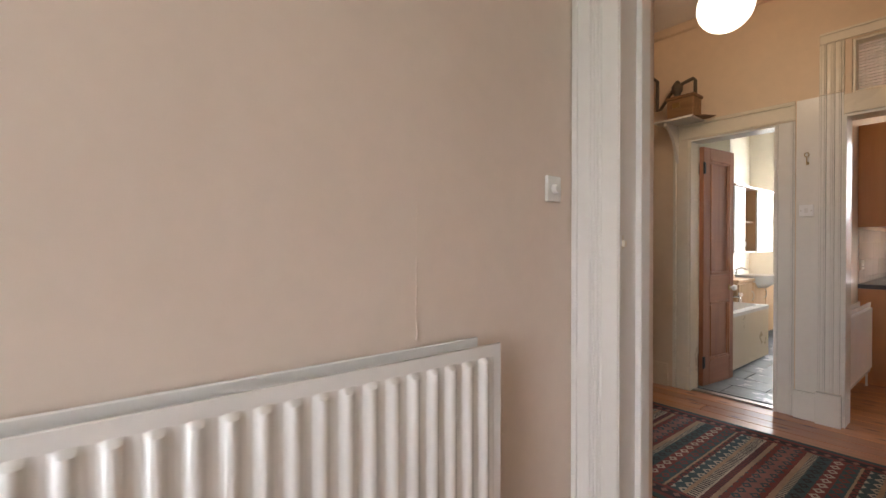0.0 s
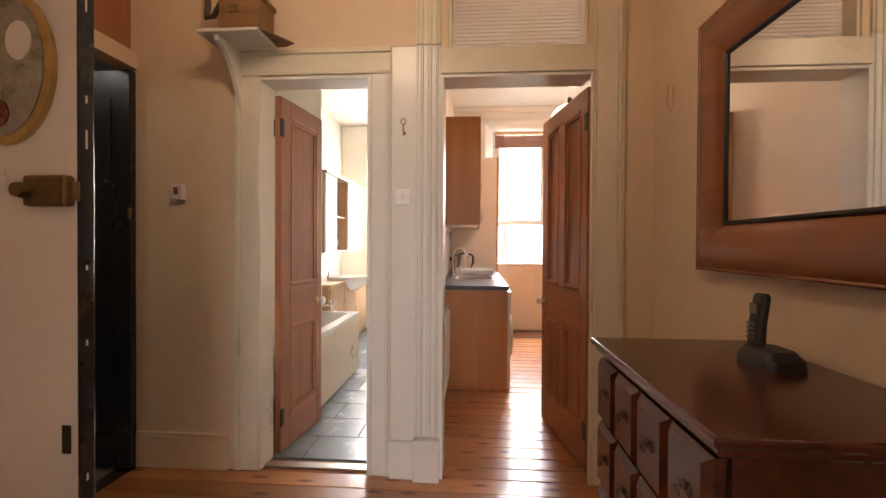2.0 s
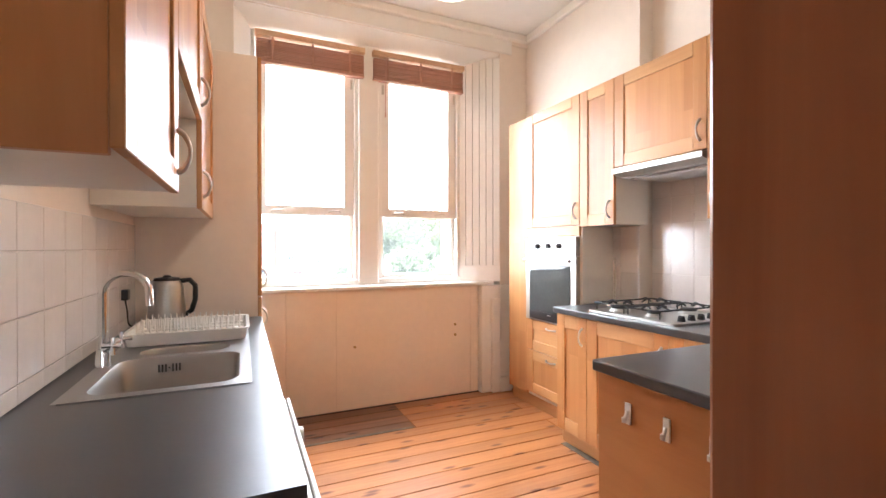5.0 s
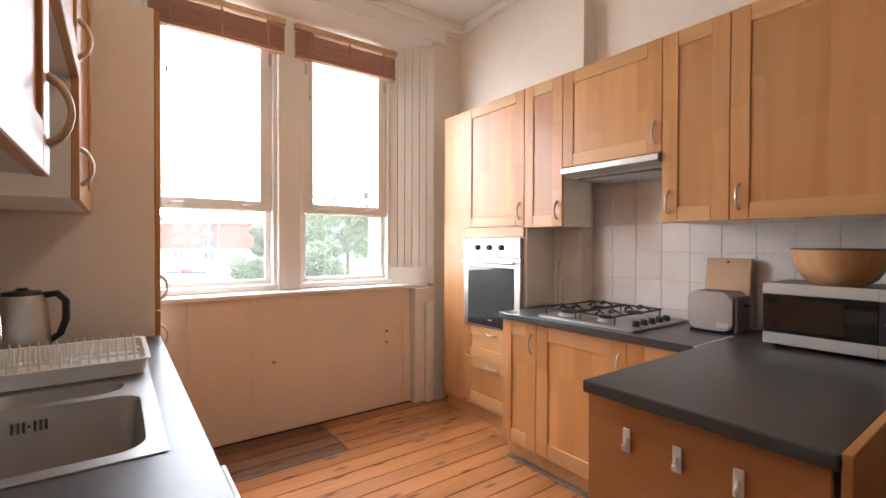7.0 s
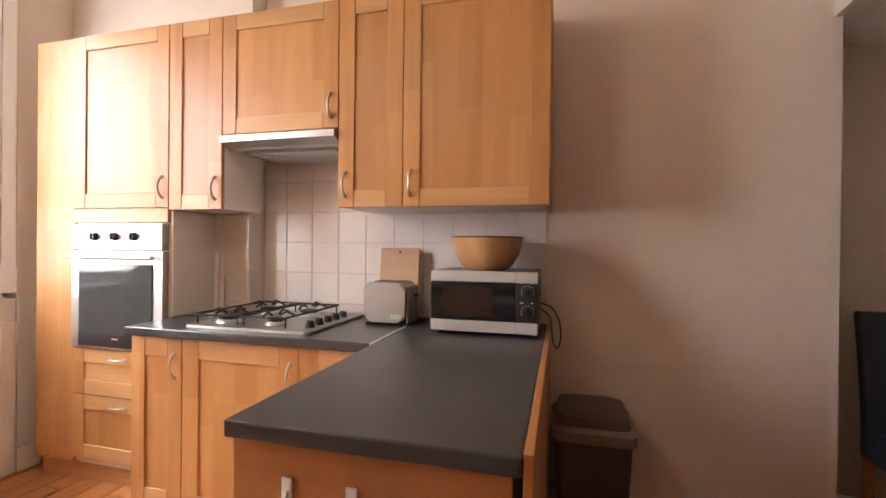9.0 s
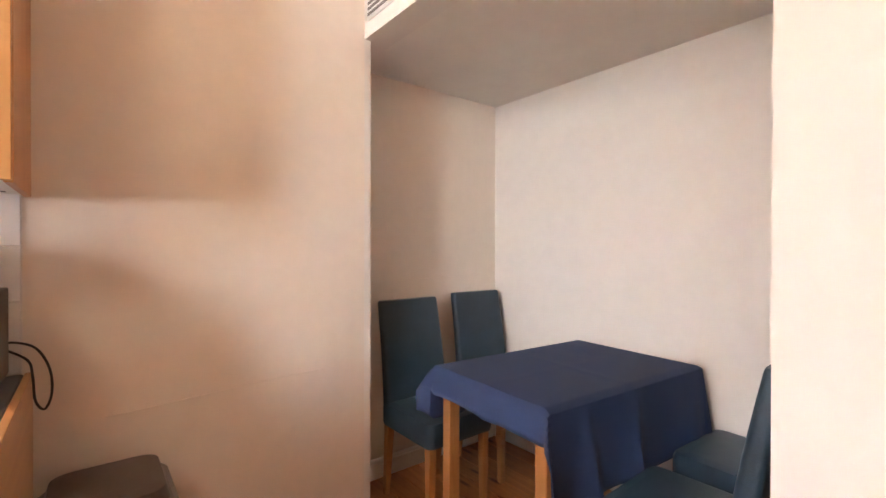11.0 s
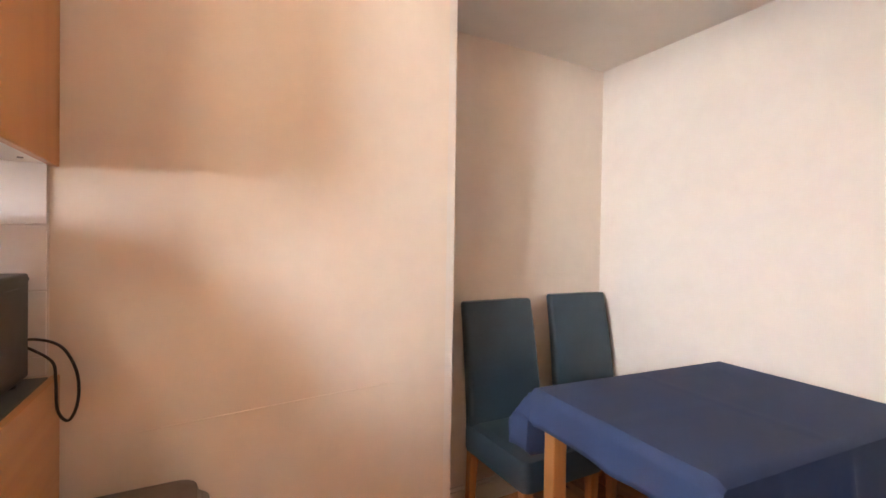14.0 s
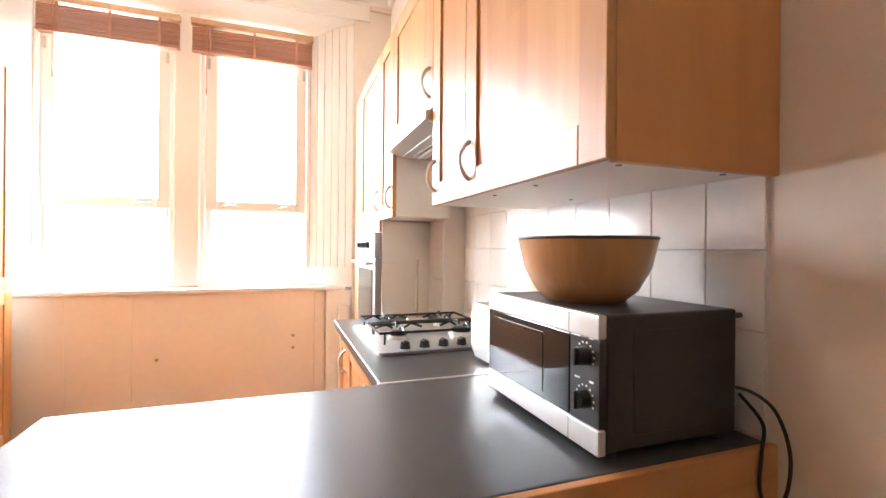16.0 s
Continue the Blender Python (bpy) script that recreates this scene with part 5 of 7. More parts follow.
tap = thing("kitchen_tap", (0.067, 7.18, 0.90), "chrome swan neck mixer tap with cross handles", "tap")
bm = bmesh.new()
rod(bm, (0.067, 7.18, 0.904), (0.067, 7.18, 0.96), 0.024, 0.018)
sweep(bm, [(0.067, 7.18, 0.95), (0.067, 7.18, 1.14)] + [(0.067 + 0.068 - 0.068 * math.cos(a), 7.18 - 0.1 * (a / 3.1) * 0.4, 1.14 + 0.068 * math.sin(a)) for a in [0.35 * k for k in range(1, 9)]] + [(0.204, 7.14, 1.10)], 0.0115, 10)
part("spout", bm, CHROME, tap, "", True)
for s in (-1, 1):
    bm = bmesh.new()
    rod(bm, (0.067, 7.18, 0.955), (0.10, 7.18 + s * 0.05, 0.975), 0.009)
    c = Vector((0.105, 7.18 + s * 0.058, 0.978))
    for d in ((0.028, 0.012 * s, 0), (-0.028, -0.012 * s, 0), (0, 0, 0.028), (0, 0, -0.028)):
        rod(bm, c, c + Vector(d), 0.005, 0.008, 8)
    part("cross_handle", bm, CHROME, tap, "", True)

rack = thing("dish_rack", (0.29, 7.63, 0.905), "white plastic dish rack on the draining board", "dish rack")
bm = bmesh.new()
rings = loft(bm, [flat(rounded(0.075, 7.45, 0.495, 7.83, 0.025), 0.9075), flat(rounded(0.065, 7.44, 0.505, 7.84, 0.03), 0.952), flat(rounded(0.058, 7.433, 0.512, 7.847, 0.03), 0.954),
                  flat(rounded(0.058, 7.433, 0.512, 7.847, 0.03), 0.958), flat(rounded(0.072, 7.447, 0.498, 7.833, 0.03), 0.957), flat(rounded(0.082, 7.457, 0.488, 7.823, 0.025), 0.912)])
bm.faces.new(rings[0][::-1])
bm.faces.new(rings[-1])
part("tray", bm, WHITE_PL, rack)
for j, y in enumerate((7.50, 7.60, 7.70)):
    part("rack_bar", box(0.083, y - 0.004, 0.940, 0.487, y + 0.004, 0.948, 0.001, 1), WHITE_PL, rack)
    for k in range(17):
        bm = bmesh.new()
        rod(bm, (0.10 + k * 0.0232, y, 0.946), (0.10 + k * 0.0232, y - 0.006, 0.998), 0.004, 0.0025, 6)
        part("peg", bm, WHITE_PL, rack)

kettle = thing("kettle", (0.14, 7.985, 0.90), "brushed steel kettle with black handle and base", "kettle")
kx, ky = 0.14, 7.985
bm = bmesh.new()
lathe(bm, [(0.0, 0.925), (0.083, 0.925), (0.085, 0.94), (0.072, 1.10), (0.062, 1.128), (0.0, 1.128)], (kx, ky, 0), 28)
part("jug", bm, STEEL, kettle, "", True)
bm = bmesh.new()
lathe(bm, [(0.0, 0.9015), (0.082, 0.9015), (0.084, 0.915), (0.078, 0.9245), (0.0, 0.9245)], (kx, ky, 0), 24)
part("base", bm, BLACK, kettle, "", True)
bm = bmesh.new()
lathe(bm, [(0.061, 1.1285), (0.055, 1.142), (0.02, 1.147), (0.014, 1.155), (0.0, 1.156)], (kx, ky, 0), 24)
part("lid", bm, BLACK, kettle, "", True)
bm = bmesh.new()
sweep(bm, [(kx + 0.06, ky, 1.125), (kx + 0.10, ky - 0.005, 1.13), (kx + 0.125, ky - 0.008, 1.10), (kx + 0.125, ky - 0.008, 1.03), (kx + 0.108, ky - 0.005, 0.975), (kx + 0.08, ky, 0.955)], 0.0125, 8)
part("handle", bm, BLACK, kettle, "black plastic handle", True)
bm = bmesh.new()
sweep(bm, [(kx - 0.07, ky, 1.11), (kx - 0.10, ky, 1.125)], [0.02, 0.012], 8)
part("spout", bm, STEEL, kettle, "", True)
bm = bmesh.new()
sweep(bm, smooth_path([(kx - 0.08, ky, 0.908), (0.05, 7.93, 0.905), (0.0, 7.90, 0.93), (-0.005, 7.88, 1.0), (-0.012, 7.87, 1.06)]), 0.0035, 6)
bx(bm, -0.024, 7.845, 1.05, 0.005, 7.895, 1.10, 0.006)
part("cable", bm, BLACK, kettle, "black cable and plug")

# ---- bin ----
binn = thing("pedal_bin", (2.80, 5.79, 0), "dark brown plastic swing bin against the wall", "bin")
bm = bmesh.new()
rings = loft(bm, [flat(rounded(2.68, 5.665, 2.95, 5.915, 0.04), 0.002), flat(rounded(2.655, 5.640, 2.975, 5.94, 0.045), 0.51)])
bm.faces.new(rings[0][::-1])
bm.faces.new(rings[-1])
part("body", bm, BROWN_PL, binn)
bm = bmesh.new()
rings = loft(bm, [flat(rounded(2.640, 5.625, 2.99, 5.955, 0.05), 0.50), flat(rounded(2.640, 5.625, 2.99, 5.955, 0.05), 0.54), flat(rounded(2.655, 5.64, 2.975, 5.94, 0.045), 0.555)])
bm.faces.new(rings[0][::-1])
bm.faces.new(rings[-1])
part("rim", bm, GREY_PL, binn, "greyish brown rim")
bm = bmesh.new()
rings = loft(bm, [flat(rounded(2.660, 5.645, 2.97, 5.935, 0.05), 0.555), flat(rounded(2.670, 5.655, 2.96, 5.925, 0.05), 0.592), flat(rounded(2.70, 5.685, 2.93, 5.895, 0.04), 0.604)])
bm.faces.new(rings[-1])
part("lid", bm, BROWN_PL, binn, "domed brown lid", True)

# ---- vent over the alcove ----
vent = thing("air_vent", (2.84, 4.84, 2.30), "white louvred air vent in the alcove lintel", "vent")
part("frame", box(2.70, 4.8405, 2.30, 2.985, 4.848, 2.52, 0.002, 1), WHITE_PL, vent)
for k in range(8):
    part("slat", box(2.715, 4.8482, 2.318 + k * 0.024, 2.97, 4.853, 2.330 + k * 0.024, 0.001, 1), GREY_PL, vent)


# ---- dining ----
def make_chair():
    c = thing("dining_chair", (0, 0, 0), "teal leatherette high-back dining chair on wooden legs", "chair", "dining chairs", local=True)
    bm = bmesh.new()
    rings = loft(bm, [flat(rounded(-0.20, -0.195, 0.21, 0.195, 0.03), 0.375), flat(rounded(-0.205, -0.20, 0.215, 0.20, 0.035), 0.39), flat(rounded(-0.205, -0.20, 0.215, 0.20, 0.035), 0.465),
                      flat(rounded(-0.20, -0.195, 0.208, 0.195, 0.035), 0.485), flat(rounded(-0.17, -0.165, 0.175, 0.165, 0.03), 0.495)])
    bm.faces.new(rings[0][::-1])
    bm.faces.new(rings[-1])
    part("seat", bm, TEAL, c, "", True)
    bm = bmesh.new()
    loops = []
    for k in range(9):
        f = k / 8
        z = 0.40 + 0.585 * f
        x = -0.165 - 0.085 * f ** 1.4
        th = 0.033 - 0.008 * f
        half = 0.196 - 0.008 * f
        loops.append(flat(rounded(x - th, -half, x + th, half, 0.022), z))
    top = loops[-1]
    loops.append([(p[0] * 0.86 + -0.25 * 0.14, p[1] * 0.97, 0.996) for p in top])
    rings = loft(bm, loops)
    bm.faces.new(rings[0][::-1])
    bm.faces.new(rings[-1])
    part("backrest", bm, TEAL, c, "", True)
    for x, y in ((0.175, 0.165), (0.175, -0.165), (-0.175, 0.165), (-0.175, -0.165)):
        lean = -0.03 if x < 0 else 0.0
        bm = bmesh.new()
        loft_r = loft(bm, [flat(rounded(x + lean - 0.014, y - 0.014, x + lean + 0.014, y + 0.014, 0.003, 2), 0.0), flat(rounded(x - 0.020, y - 0.020, x + 0.020, y + 0.020, 0.003, 2), 0.376)])
        bm.faces.new(loft_r[0][::-1])
        bm.faces.new(loft_r[-1])
        part("leg", bm, LEG_WOOD, c)
    return c


chair = make_chair()
chair.matrix_basis = pose(2.975, 4.458, 0, 0, 0, 180)
copy_thing(chair, pose(3.055, 3.90, 0, 0, 0, 177))
copy_thing(chair, pose(1.775, 4.40, 0, 0, 0, 1))
copy_thing(chair, pose(1.772, 3.872, 0, 0, 0, -3))

TX0, TX1, TY0, TY1, TZ = 2.04, 2.665, 3.755, 4.69, 0.772
TWIST, TPIVOT = radians(-4.2), Vector((2.35, 4.22, 0.0))    # the table stands a little askew
table = thing("dining_table", TPIVOT, "small wooden dining table under a navy cloth", "table")
table.rotation_euler = (0, 0, TWIST)
part("tabletop", box(TX0 + 0.004, TY0 + 0.004, 0.745, TX1 - 0.004, TY1 - 0.004, TZ - 0.003, 0.004), LEG_WOOD, table)
part("apron", box(TX0 + 0.05, TY0 + 0.05, 0.665, TX1 - 0.05, TY1 - 0.05, 0.744, 0.002), LEG_WOOD, table)
for x in (TX0 + 0.045, TX1 - 0.045):
    for y in (TY0 + 0.045, TY1 - 0.045):
        part("leg", box(x - 0.026, y - 0.026, 0, x + 0.026, y + 0.026, 0.744, 0.004), LEG_WOOD, table)

cloth = bmesh.new()
OX0, OX1, OY0, OY1 = 0.33, 0.24, 0.20, 0.115
NX, NY = 60, 76
vs = []
for i in range(NX + 1):
    row = []
    u = TX0 - OX0 + (TX1 - TX0 + OX0 + OX1) * i / NX
    for j in range(NY + 1):
        v = TY0 - OY0 + (TY1 - TY0 + OY0 + OY1) * j / NY
        dx = max(0.0, TX0 - u) or -max(0.0, u - TX1)
        dy = max(0.0, TY0 - v) or -max(0.0, v - TY1)
        px, py = min(max(u, TX0), TX1), min(max(v, TY0), TY1)
        ax_, ay_ = abs(dx), abs(dy)
        sx, sy = (-1 if dx > 0 else 1), (-1 if dy > 0 else 1)
        z = TZ
        if ax_ > 0 and ay_ > 0:
            big = (ax_ ** 4 + ay_ ** 4) ** 0.25
            small = ax_ * ay_ / big
            z -= big * 0.93 + small * 0.10
            px += sx * (0.012 + 0.32 * small * (ax_ / big) + 0.05 * ax_)
            py += sy * (0.012 + 0.32 * small * (ay_ / big) + 0.05 * ay_)
            if sx < 0 and sy < 0:
                px += 0.22 * small
                py += 0.10 * small
            if sx > 0 and sy > 0:
                px += 0.35 * small
                py += 0.10 * small * math.sin(9.0 * ax_ / big)
                z += 0.25 * small
        elif ax_ > 0:
            z -= ax_ * 0.985
            px += sx * (0.010 + 0.04 * ax_ + 0.055 * ax_ * max(0.0, math.sin(v * 15.0 + 0.6)) ** 2 + 0.09 * ax_ * math.exp(-((v - 4.52 + 0.12 * ax_) / 0.022) ** 2) + 0.07 * ax_ * math.exp(-((v - 4.22 - 0.1 * ax_) / 0.016) ** 2))
            py += 0.02 * ax_ * math.sin(v * 21)
        elif ay_ > 0:
            z -= ay_ * 0.985
            py += sy * (0.010 + 0.05 * ay_ + 0.12 * ay_ * max(0.0, math.sin(u * 17.0)) ** 2)
        else:
            z += 0.0012 * (noise.noise(Vector((u * 7, v * 7, 0))) + 1)
            for crease in (2.34, ):
                z += 0.002 * math.exp(-((u - crease) / 0.012) ** 2)
            z += 0.002 * math.exp(-((v - 4.24) / 0.012) ** 2)
            far_off = math.exp(-((u - 2.55) / 0.10) ** 2 - ((v - 3.92) / 0.10) ** 2)
            z += 0.003 * far_off * (1 + math.sin((u * 0.6 + v) * 130))
            z += 0.0025 * math.exp(-((u - 2.14 + (v - 4.5) * 0.35) / 0.012) ** 2) * min(1.0, max(0.0, (v - 4.35) * 6))
        z += 0.004 * noise.noise(Vector((u * 5, v * 5, 3))) * min(1.0, (ax_ + ay_) * 8)
        row.append(cloth.verts.new((px, py, z)))
    vs.append(row)
for i in range(NX):
    for j in range(NY):
        cloth.faces.new((vs[i][j], vs[i + 1][j], vs[i + 1][j + 1], vs[i][j + 1]))
bmesh.ops.rotate(cloth, verts=cloth.verts, cent=TPIVOT, matrix=Matrix.Rotation(TWIST, 3, "Z"))
tc = solid("tablecloth", cloth, NAVY, "navy blue cotton tablecloth draped over the dining table", "tablecloth", smooth=True)
sm = tc.modifiers.new("thickness", "SOLIDIFY")
sm.thickness, sm.offset = 0.0016, 1.0

# ---- hall: chest of drawers, phone, mirror ----
chest = thing("chest_of_drawers", (0.97, 3.55, 0), "dark mahogany apothecary chest with many small drawers", "chest of drawers")
part("carcass", box(0.729, 3.115, 0.06, 1.185, 3.828, 0.907, 0.003), MAHOGANY, chest)
bm = box(0.684, 3.08, 0.927, 1.19, 3.86, 0.947, 0.006)
bx(bm, 0.697, 3.094, 0.908, 1.19, 3.846, 0.9268, 0.006)
part("top", bm, MAHOGANY, chest, "polished moulded top")
bm = box(0.705, 3.095, 0.0, 1.19, 3.848, 0.075, 0.008)
part("plinth", bm, MAHOGANY, chest)
part("side_panel", box(0.80, 3.107, 0.14, 1.14, 3.1145, 0.83, 0.003), MAHOGANY, chest)
cols, rows = 4, 4
dw, dh = (3.818 - 3.125) / cols, (0.898 - 0.09) / rows
for c in range(cols):
    for r in range(rows):
        y0, z0 = 3.125 + c * dw + 0.006, 0.09 + r * dh + 0.006
        y1, z1 = y0 + dw - 0.012, z0 + dh - 0.012
        bm = bmesh.new()
        loft_rings = []
        for x, g in ((0.7285, 0.0), (0.708, 0.0), (0.693, 0.016)):
            loft_rings.append([bm.verts.new((x, yy, zz)) for yy, zz in ((y0 + g, z0 + g), (y1 - g, z0 + g), (y1 - g, z1 - g), (y0 + g, z1 - g))])
        for a, b in zip(loft_rings, loft_rings[1:]):
            for j in range(4):
                bm.faces.new((a[j], a[(j + 1) % 4], b[(j + 1) % 4], b[j]))
        bm.faces.new(loft_rings[-1])
        bm.faces.new(loft_rings[0][::-1])
        d = part("drawer", bm, MAHOGANY, chest)
        bm = bmesh.new()
        yc, zc = (y0 + y1) / 2, (z0 + z1) / 2
        rod(bm, (0.6928, yc, zc + 0.008), (0.690, yc, zc + 0.008), 0.010, n=12)
        rod(bm, (0.690, yc, zc + 0.008), (0.681, yc, zc + 0.008), 0.004, n=8)
        sweep(bm, [(0.682, yc + 0.010 * math.cos(a), zc - 0.004 + 0.010 * math.sin(a)) for a in [2 * math.pi * k / 14 for k in range(14)]], 0.0022, 6, True)
        part("ring_pull", bm, PIPE, d, "small dark metal ring pull")

phone = thing("cordless_phone", (1.06, 3.58, 0.925), "black cordless phone standing in its charging base", "phone")
bm = bmesh.new()
rings = loft(bm, [flat(rounded(1.005, 3.475, 1.115, 3.625, 0.03), 0.9255), flat(rounded(1.007, 3.477, 1.113, 3.623, 0.03), 0.950), flat(rounded(1.02, 3.50, 1.10, 3.61, 0.025), 0.972)])
bm.faces.new(rings[0][::-1])
bm.faces.new(rings[-1])
part("base", bm, BLACK, phone, "", True)
bm = bmesh.new()
rings = loft(bm, [flat(rounded(1.035, 3.565, 1.062, 3.615, 0.01), 0.955), flat(rounded(1.040, 3.567, 1.068, 3.617, 0.012), 1.04), flat(rounded(1.052, 3.569, 1.078, 3.619, 0.012), 1.115), flat(rounded(1.056, 3.575, 1.074, 3.613, 0.008), 1.124)])
bm.faces.new(rings[0][::-1])
bm.faces.new(rings[-1])
hs = part("handset", bm, BLACK, phone, "", True)
part("screen", box(1.0395, 3.577, 1.065, 1.0445, 3.607, 1.095, 0.001, 1), GREY_PL, hs)
for r in range(4):
    for c in range(3):
        part("key", box(1.0335, 3.576 + c * 0.012, 0.99 + r * 0.014, 1.0365, 3.584 + c * 0.012, 0.998 + r * 0.014, 0.0008, 1), GREY_PL, hs)

phone.location.z += 0.022
phone.scale.z = 0.9

mirror = thing("wall_mirror", (1.2, 3.55, 1.16), "large mirror in a broad red-brown wooden frame with black lip", "mirror")
MY0, MY1, MZ0, MZ1, MX = 2.93, 4.152, 1.161, 2.10, 1.2135
prof = [(0.0, 0.0), (0.0, 0.054), (0.006, 0.058), (0.012, 0.056), (0.016, 0.060), (0.05, 0.070), (0.09, 0.068), (0.13, 0.056), (0.160, 0.042), (0.165, 0.036), (0.165, 0.0)]
lip = [(0.1655, 0.0), (0.1655, 0.042), (0.171, 0.046), (0.179, 0.040), (0.179, 0.0)]


def mitred(name, profile, material, label=""):
    corners = [(MY0, MZ0, 1, 1), (MY1, MZ0, -1, 1), (MY1, MZ1, -1, -1), (MY0, MZ1, 1, -1)]
    for k in range(4):
        a, b = corners[k], corners[(k + 1) % 4]
        bm = bmesh.new()
        ra = [bm.verts.new((MX - h, a[0] + a[2] * d, a[1] + a[3] * d)) for d, h in profile]
        rb = [bm.verts.new((MX - h, b[0] + b[2] * d, b[1] + b[3] * d)) for d, h in profile]
        n = len(profile)
        for j in range(n):
            bm.faces.new((ra[j], ra[(j + 1) % n], rb[(j + 1) % n], rb[j]))
        bm.faces.new(ra)
        bm.faces.new(rb[::-1])
        part(name, bm, material, mirror, label, True)


mitred("frame_side", prof, MIRROR_WOOD)
mitred("lip", lip, BLACK_IRON, "black inner lip")
part("glass", box(1.177, MY0 + 0.172, MZ0 + 0.172, 1.1805, MY1 - 0.172, MZ1 - 0.172), MIRROR, mirror, "clear mirror glass")

# ---- rug ----
m, n, l, b = node_base("kilim_wool", 0.95, 0.0, 0.0)
tcx = n.new("ShaderNodeTexCoord")
sep = n.new("ShaderNodeSeparateXYZ")
l.new(tcx.outputs["Object"], sep.inputs[0])


def calc(op, a, bb=None):
    q = n.new("ShaderNodeMath")
    q.operation = op
    for k, v in enumerate((a, bb)):
        if v is None:
            continue
        if isinstance(v, (int, float)):
            q.inputs[k].default_value = v
        else:
            l.new(v, q.inputs[k])
    return q.outputs[0]


wob = noise_at(n, l, tcx.outputs["Object"], 30, 2)
xw_ = calc("ADD", sep.outputs[0], calc("MULTIPLY", calc("SUBTRACT", wob, 0.5), 0.012))
yw_ = calc("ADD", sep.outputs[1], calc("MULTIPLY", calc("SUBTRACT", wob, 0.5), 0.012))
TEALW, REDW, SAND, INK, ROSE, BONE = (0.035, 0.065, 0.072), (0.16, 0.035, 0.03), (0.33, 0.22, 0.14), (0.025, 0.02, 0.024), (0.24, 0.11, 0.09), (0.42, 0.36, 0.28)


def steps(fac, stops):
    r = n.new("ShaderNodeValToRGB")
    r.color_ramp.interpolation = "CONSTANT"
    e = r.color_ramp.elements
    while len(e) < len(stops):
        e.new(0.5)
    for k, (p, c) in enumerate(stops):
        e[k].position, e[k].color = p, (*c, 1)
    l.new(fac, r.inputs[0])
    return r.outputs[0]


bandf = calc("FRACT", calc("DIVIDE", calc("ADD", xw_, 3.0), 0.62))
ground_c = steps(bandf, [(0.0, TEALW), (0.10, SAND), (0.13, INK), (0.20, BONE), (0.215, INK), (0.27, SAND), (0.31, REDW), (0.36, ROSE), (0.50, REDW), (0.55, SAND), (0.59, INK), (0.64, TEALW), (0.74, REDW), (0.84, TEALW), (0.94, SAND), (0.96, REDW)])
motif_c = steps(bandf, [(0.0, BONE), (0.10, SAND), (0.13, BONE), (0.20, BONE), (0.215, REDW), (0.27, SAND), (0.31, TEALW), (0.36, TEALW), (0.50, TEALW), (0.55, SAND), (0.59, BONE), (0.64, INK), (0.74, BONE), (0.84, REDW), (0.94, SAND), (0.96, INK)])
cell_y = calc("ABSOLUTE", calc("SUBTRACT", calc("FRACT", calc("DIVIDE", yw_, 0.075)), 0.5))
cell_x = calc("ABSOLUTE", calc("SUBTRACT", calc("FRACT", calc("DIVIDE", xw_, 0.062)), 0.5))
diamond = calc("LESS_THAN", calc("ADD", cell_x, cell_y), 0.42)
hole = calc("GREATER_THAN", calc("ADD", cell_x, cell_y), 0.18)
fine_y = calc("LESS_THAN", calc("FRACT", calc("DIVIDE", yw_, 0.022)), 0.5)
fine_band = steps(bandf, [(0.0, (0, 0, 0)), (0.13, (1, 1, 1)), (0.27, (0, 0, 0)), (0.59, (1, 1, 1)), (0.64, (0, 0, 0))])
mask = calc("MULTIPLY", diamond, hole)
sepc = n.new("ShaderNodeSeparateColor")
l.new(fine_band, sepc.inputs[0])
inv = calc("SUBTRACT", 1.0, sepc.outputs[0])
mask = calc("ADD", calc("MULTIPLY", mask, inv), calc("MULTIPLY", fine_y, sepc.outputs[0]))
field = blend(n, l, ground_c, motif_c, mask, "MIX")
half_y = 0.66
edge_d = calc("SUBTRACT", half_y, calc("ABSOLUTE", sep.outputs[1]))
border_c = steps(calc("DIVIDE", edge_d, 0.14), [(0.0, TEALW), (0.25, REDW), (0.45, INK), (0.85, REDW)])
border_m = calc("MULTIPLY", calc("LESS_THAN", calc("ADD", cell_x, cell_y), 0.30), calc("GREATER_THAN", edge_d, 0.04))
border_c = blend(n, l, border_c, ROSE, border_m, "MIX")
col = blend(n, l, border_c, field, calc("GREATER_THAN", edge_d, 0.14), "MIX")
worn = noise_at(n, l, tcx.outputs["Object"], 5, 4)
col = blend(n, l, col, ramp(n, l, worn, [(0.3, (0.72, 0.72, 0.72)), (0.7, (1.15, 1.12, 1.1))]), 1.0)
l.new(col, b.inputs["Base Color"])
bp = n.new("ShaderNodeBump")
bp.inputs["Strength"].default_value = 0.5
bp.inputs["Distance"].default_value = 0.003
l.new(noise_at(n, l, tcx.outputs["Object"], 260, 2), bp.inputs["Height"])
l.new(bp.outputs[0], b.inputs["Normal"])
KILIM = m
bm = bmesh.new()
bmesh.ops.create_grid(bm, x_segments=60, y_segments=40, size=0.5)
for v in bm.verts:
    x, y = v.co.x * 2.15, v.co.y * 1.32
    v.co = Vector((x - 0.375, y + 3.52, 0.006 + 0.0016 * noise.noise(Vector((x * 3, y * 3, 1)))))
rug = solid("rug", bm, KILIM, "patterned teal and red kilim rug on the hall boards", "rug")
sm = rug.modifiers.new("thickness", "SOLIDIFY")
sm.thickness, sm.offset = 0.005, -1.0

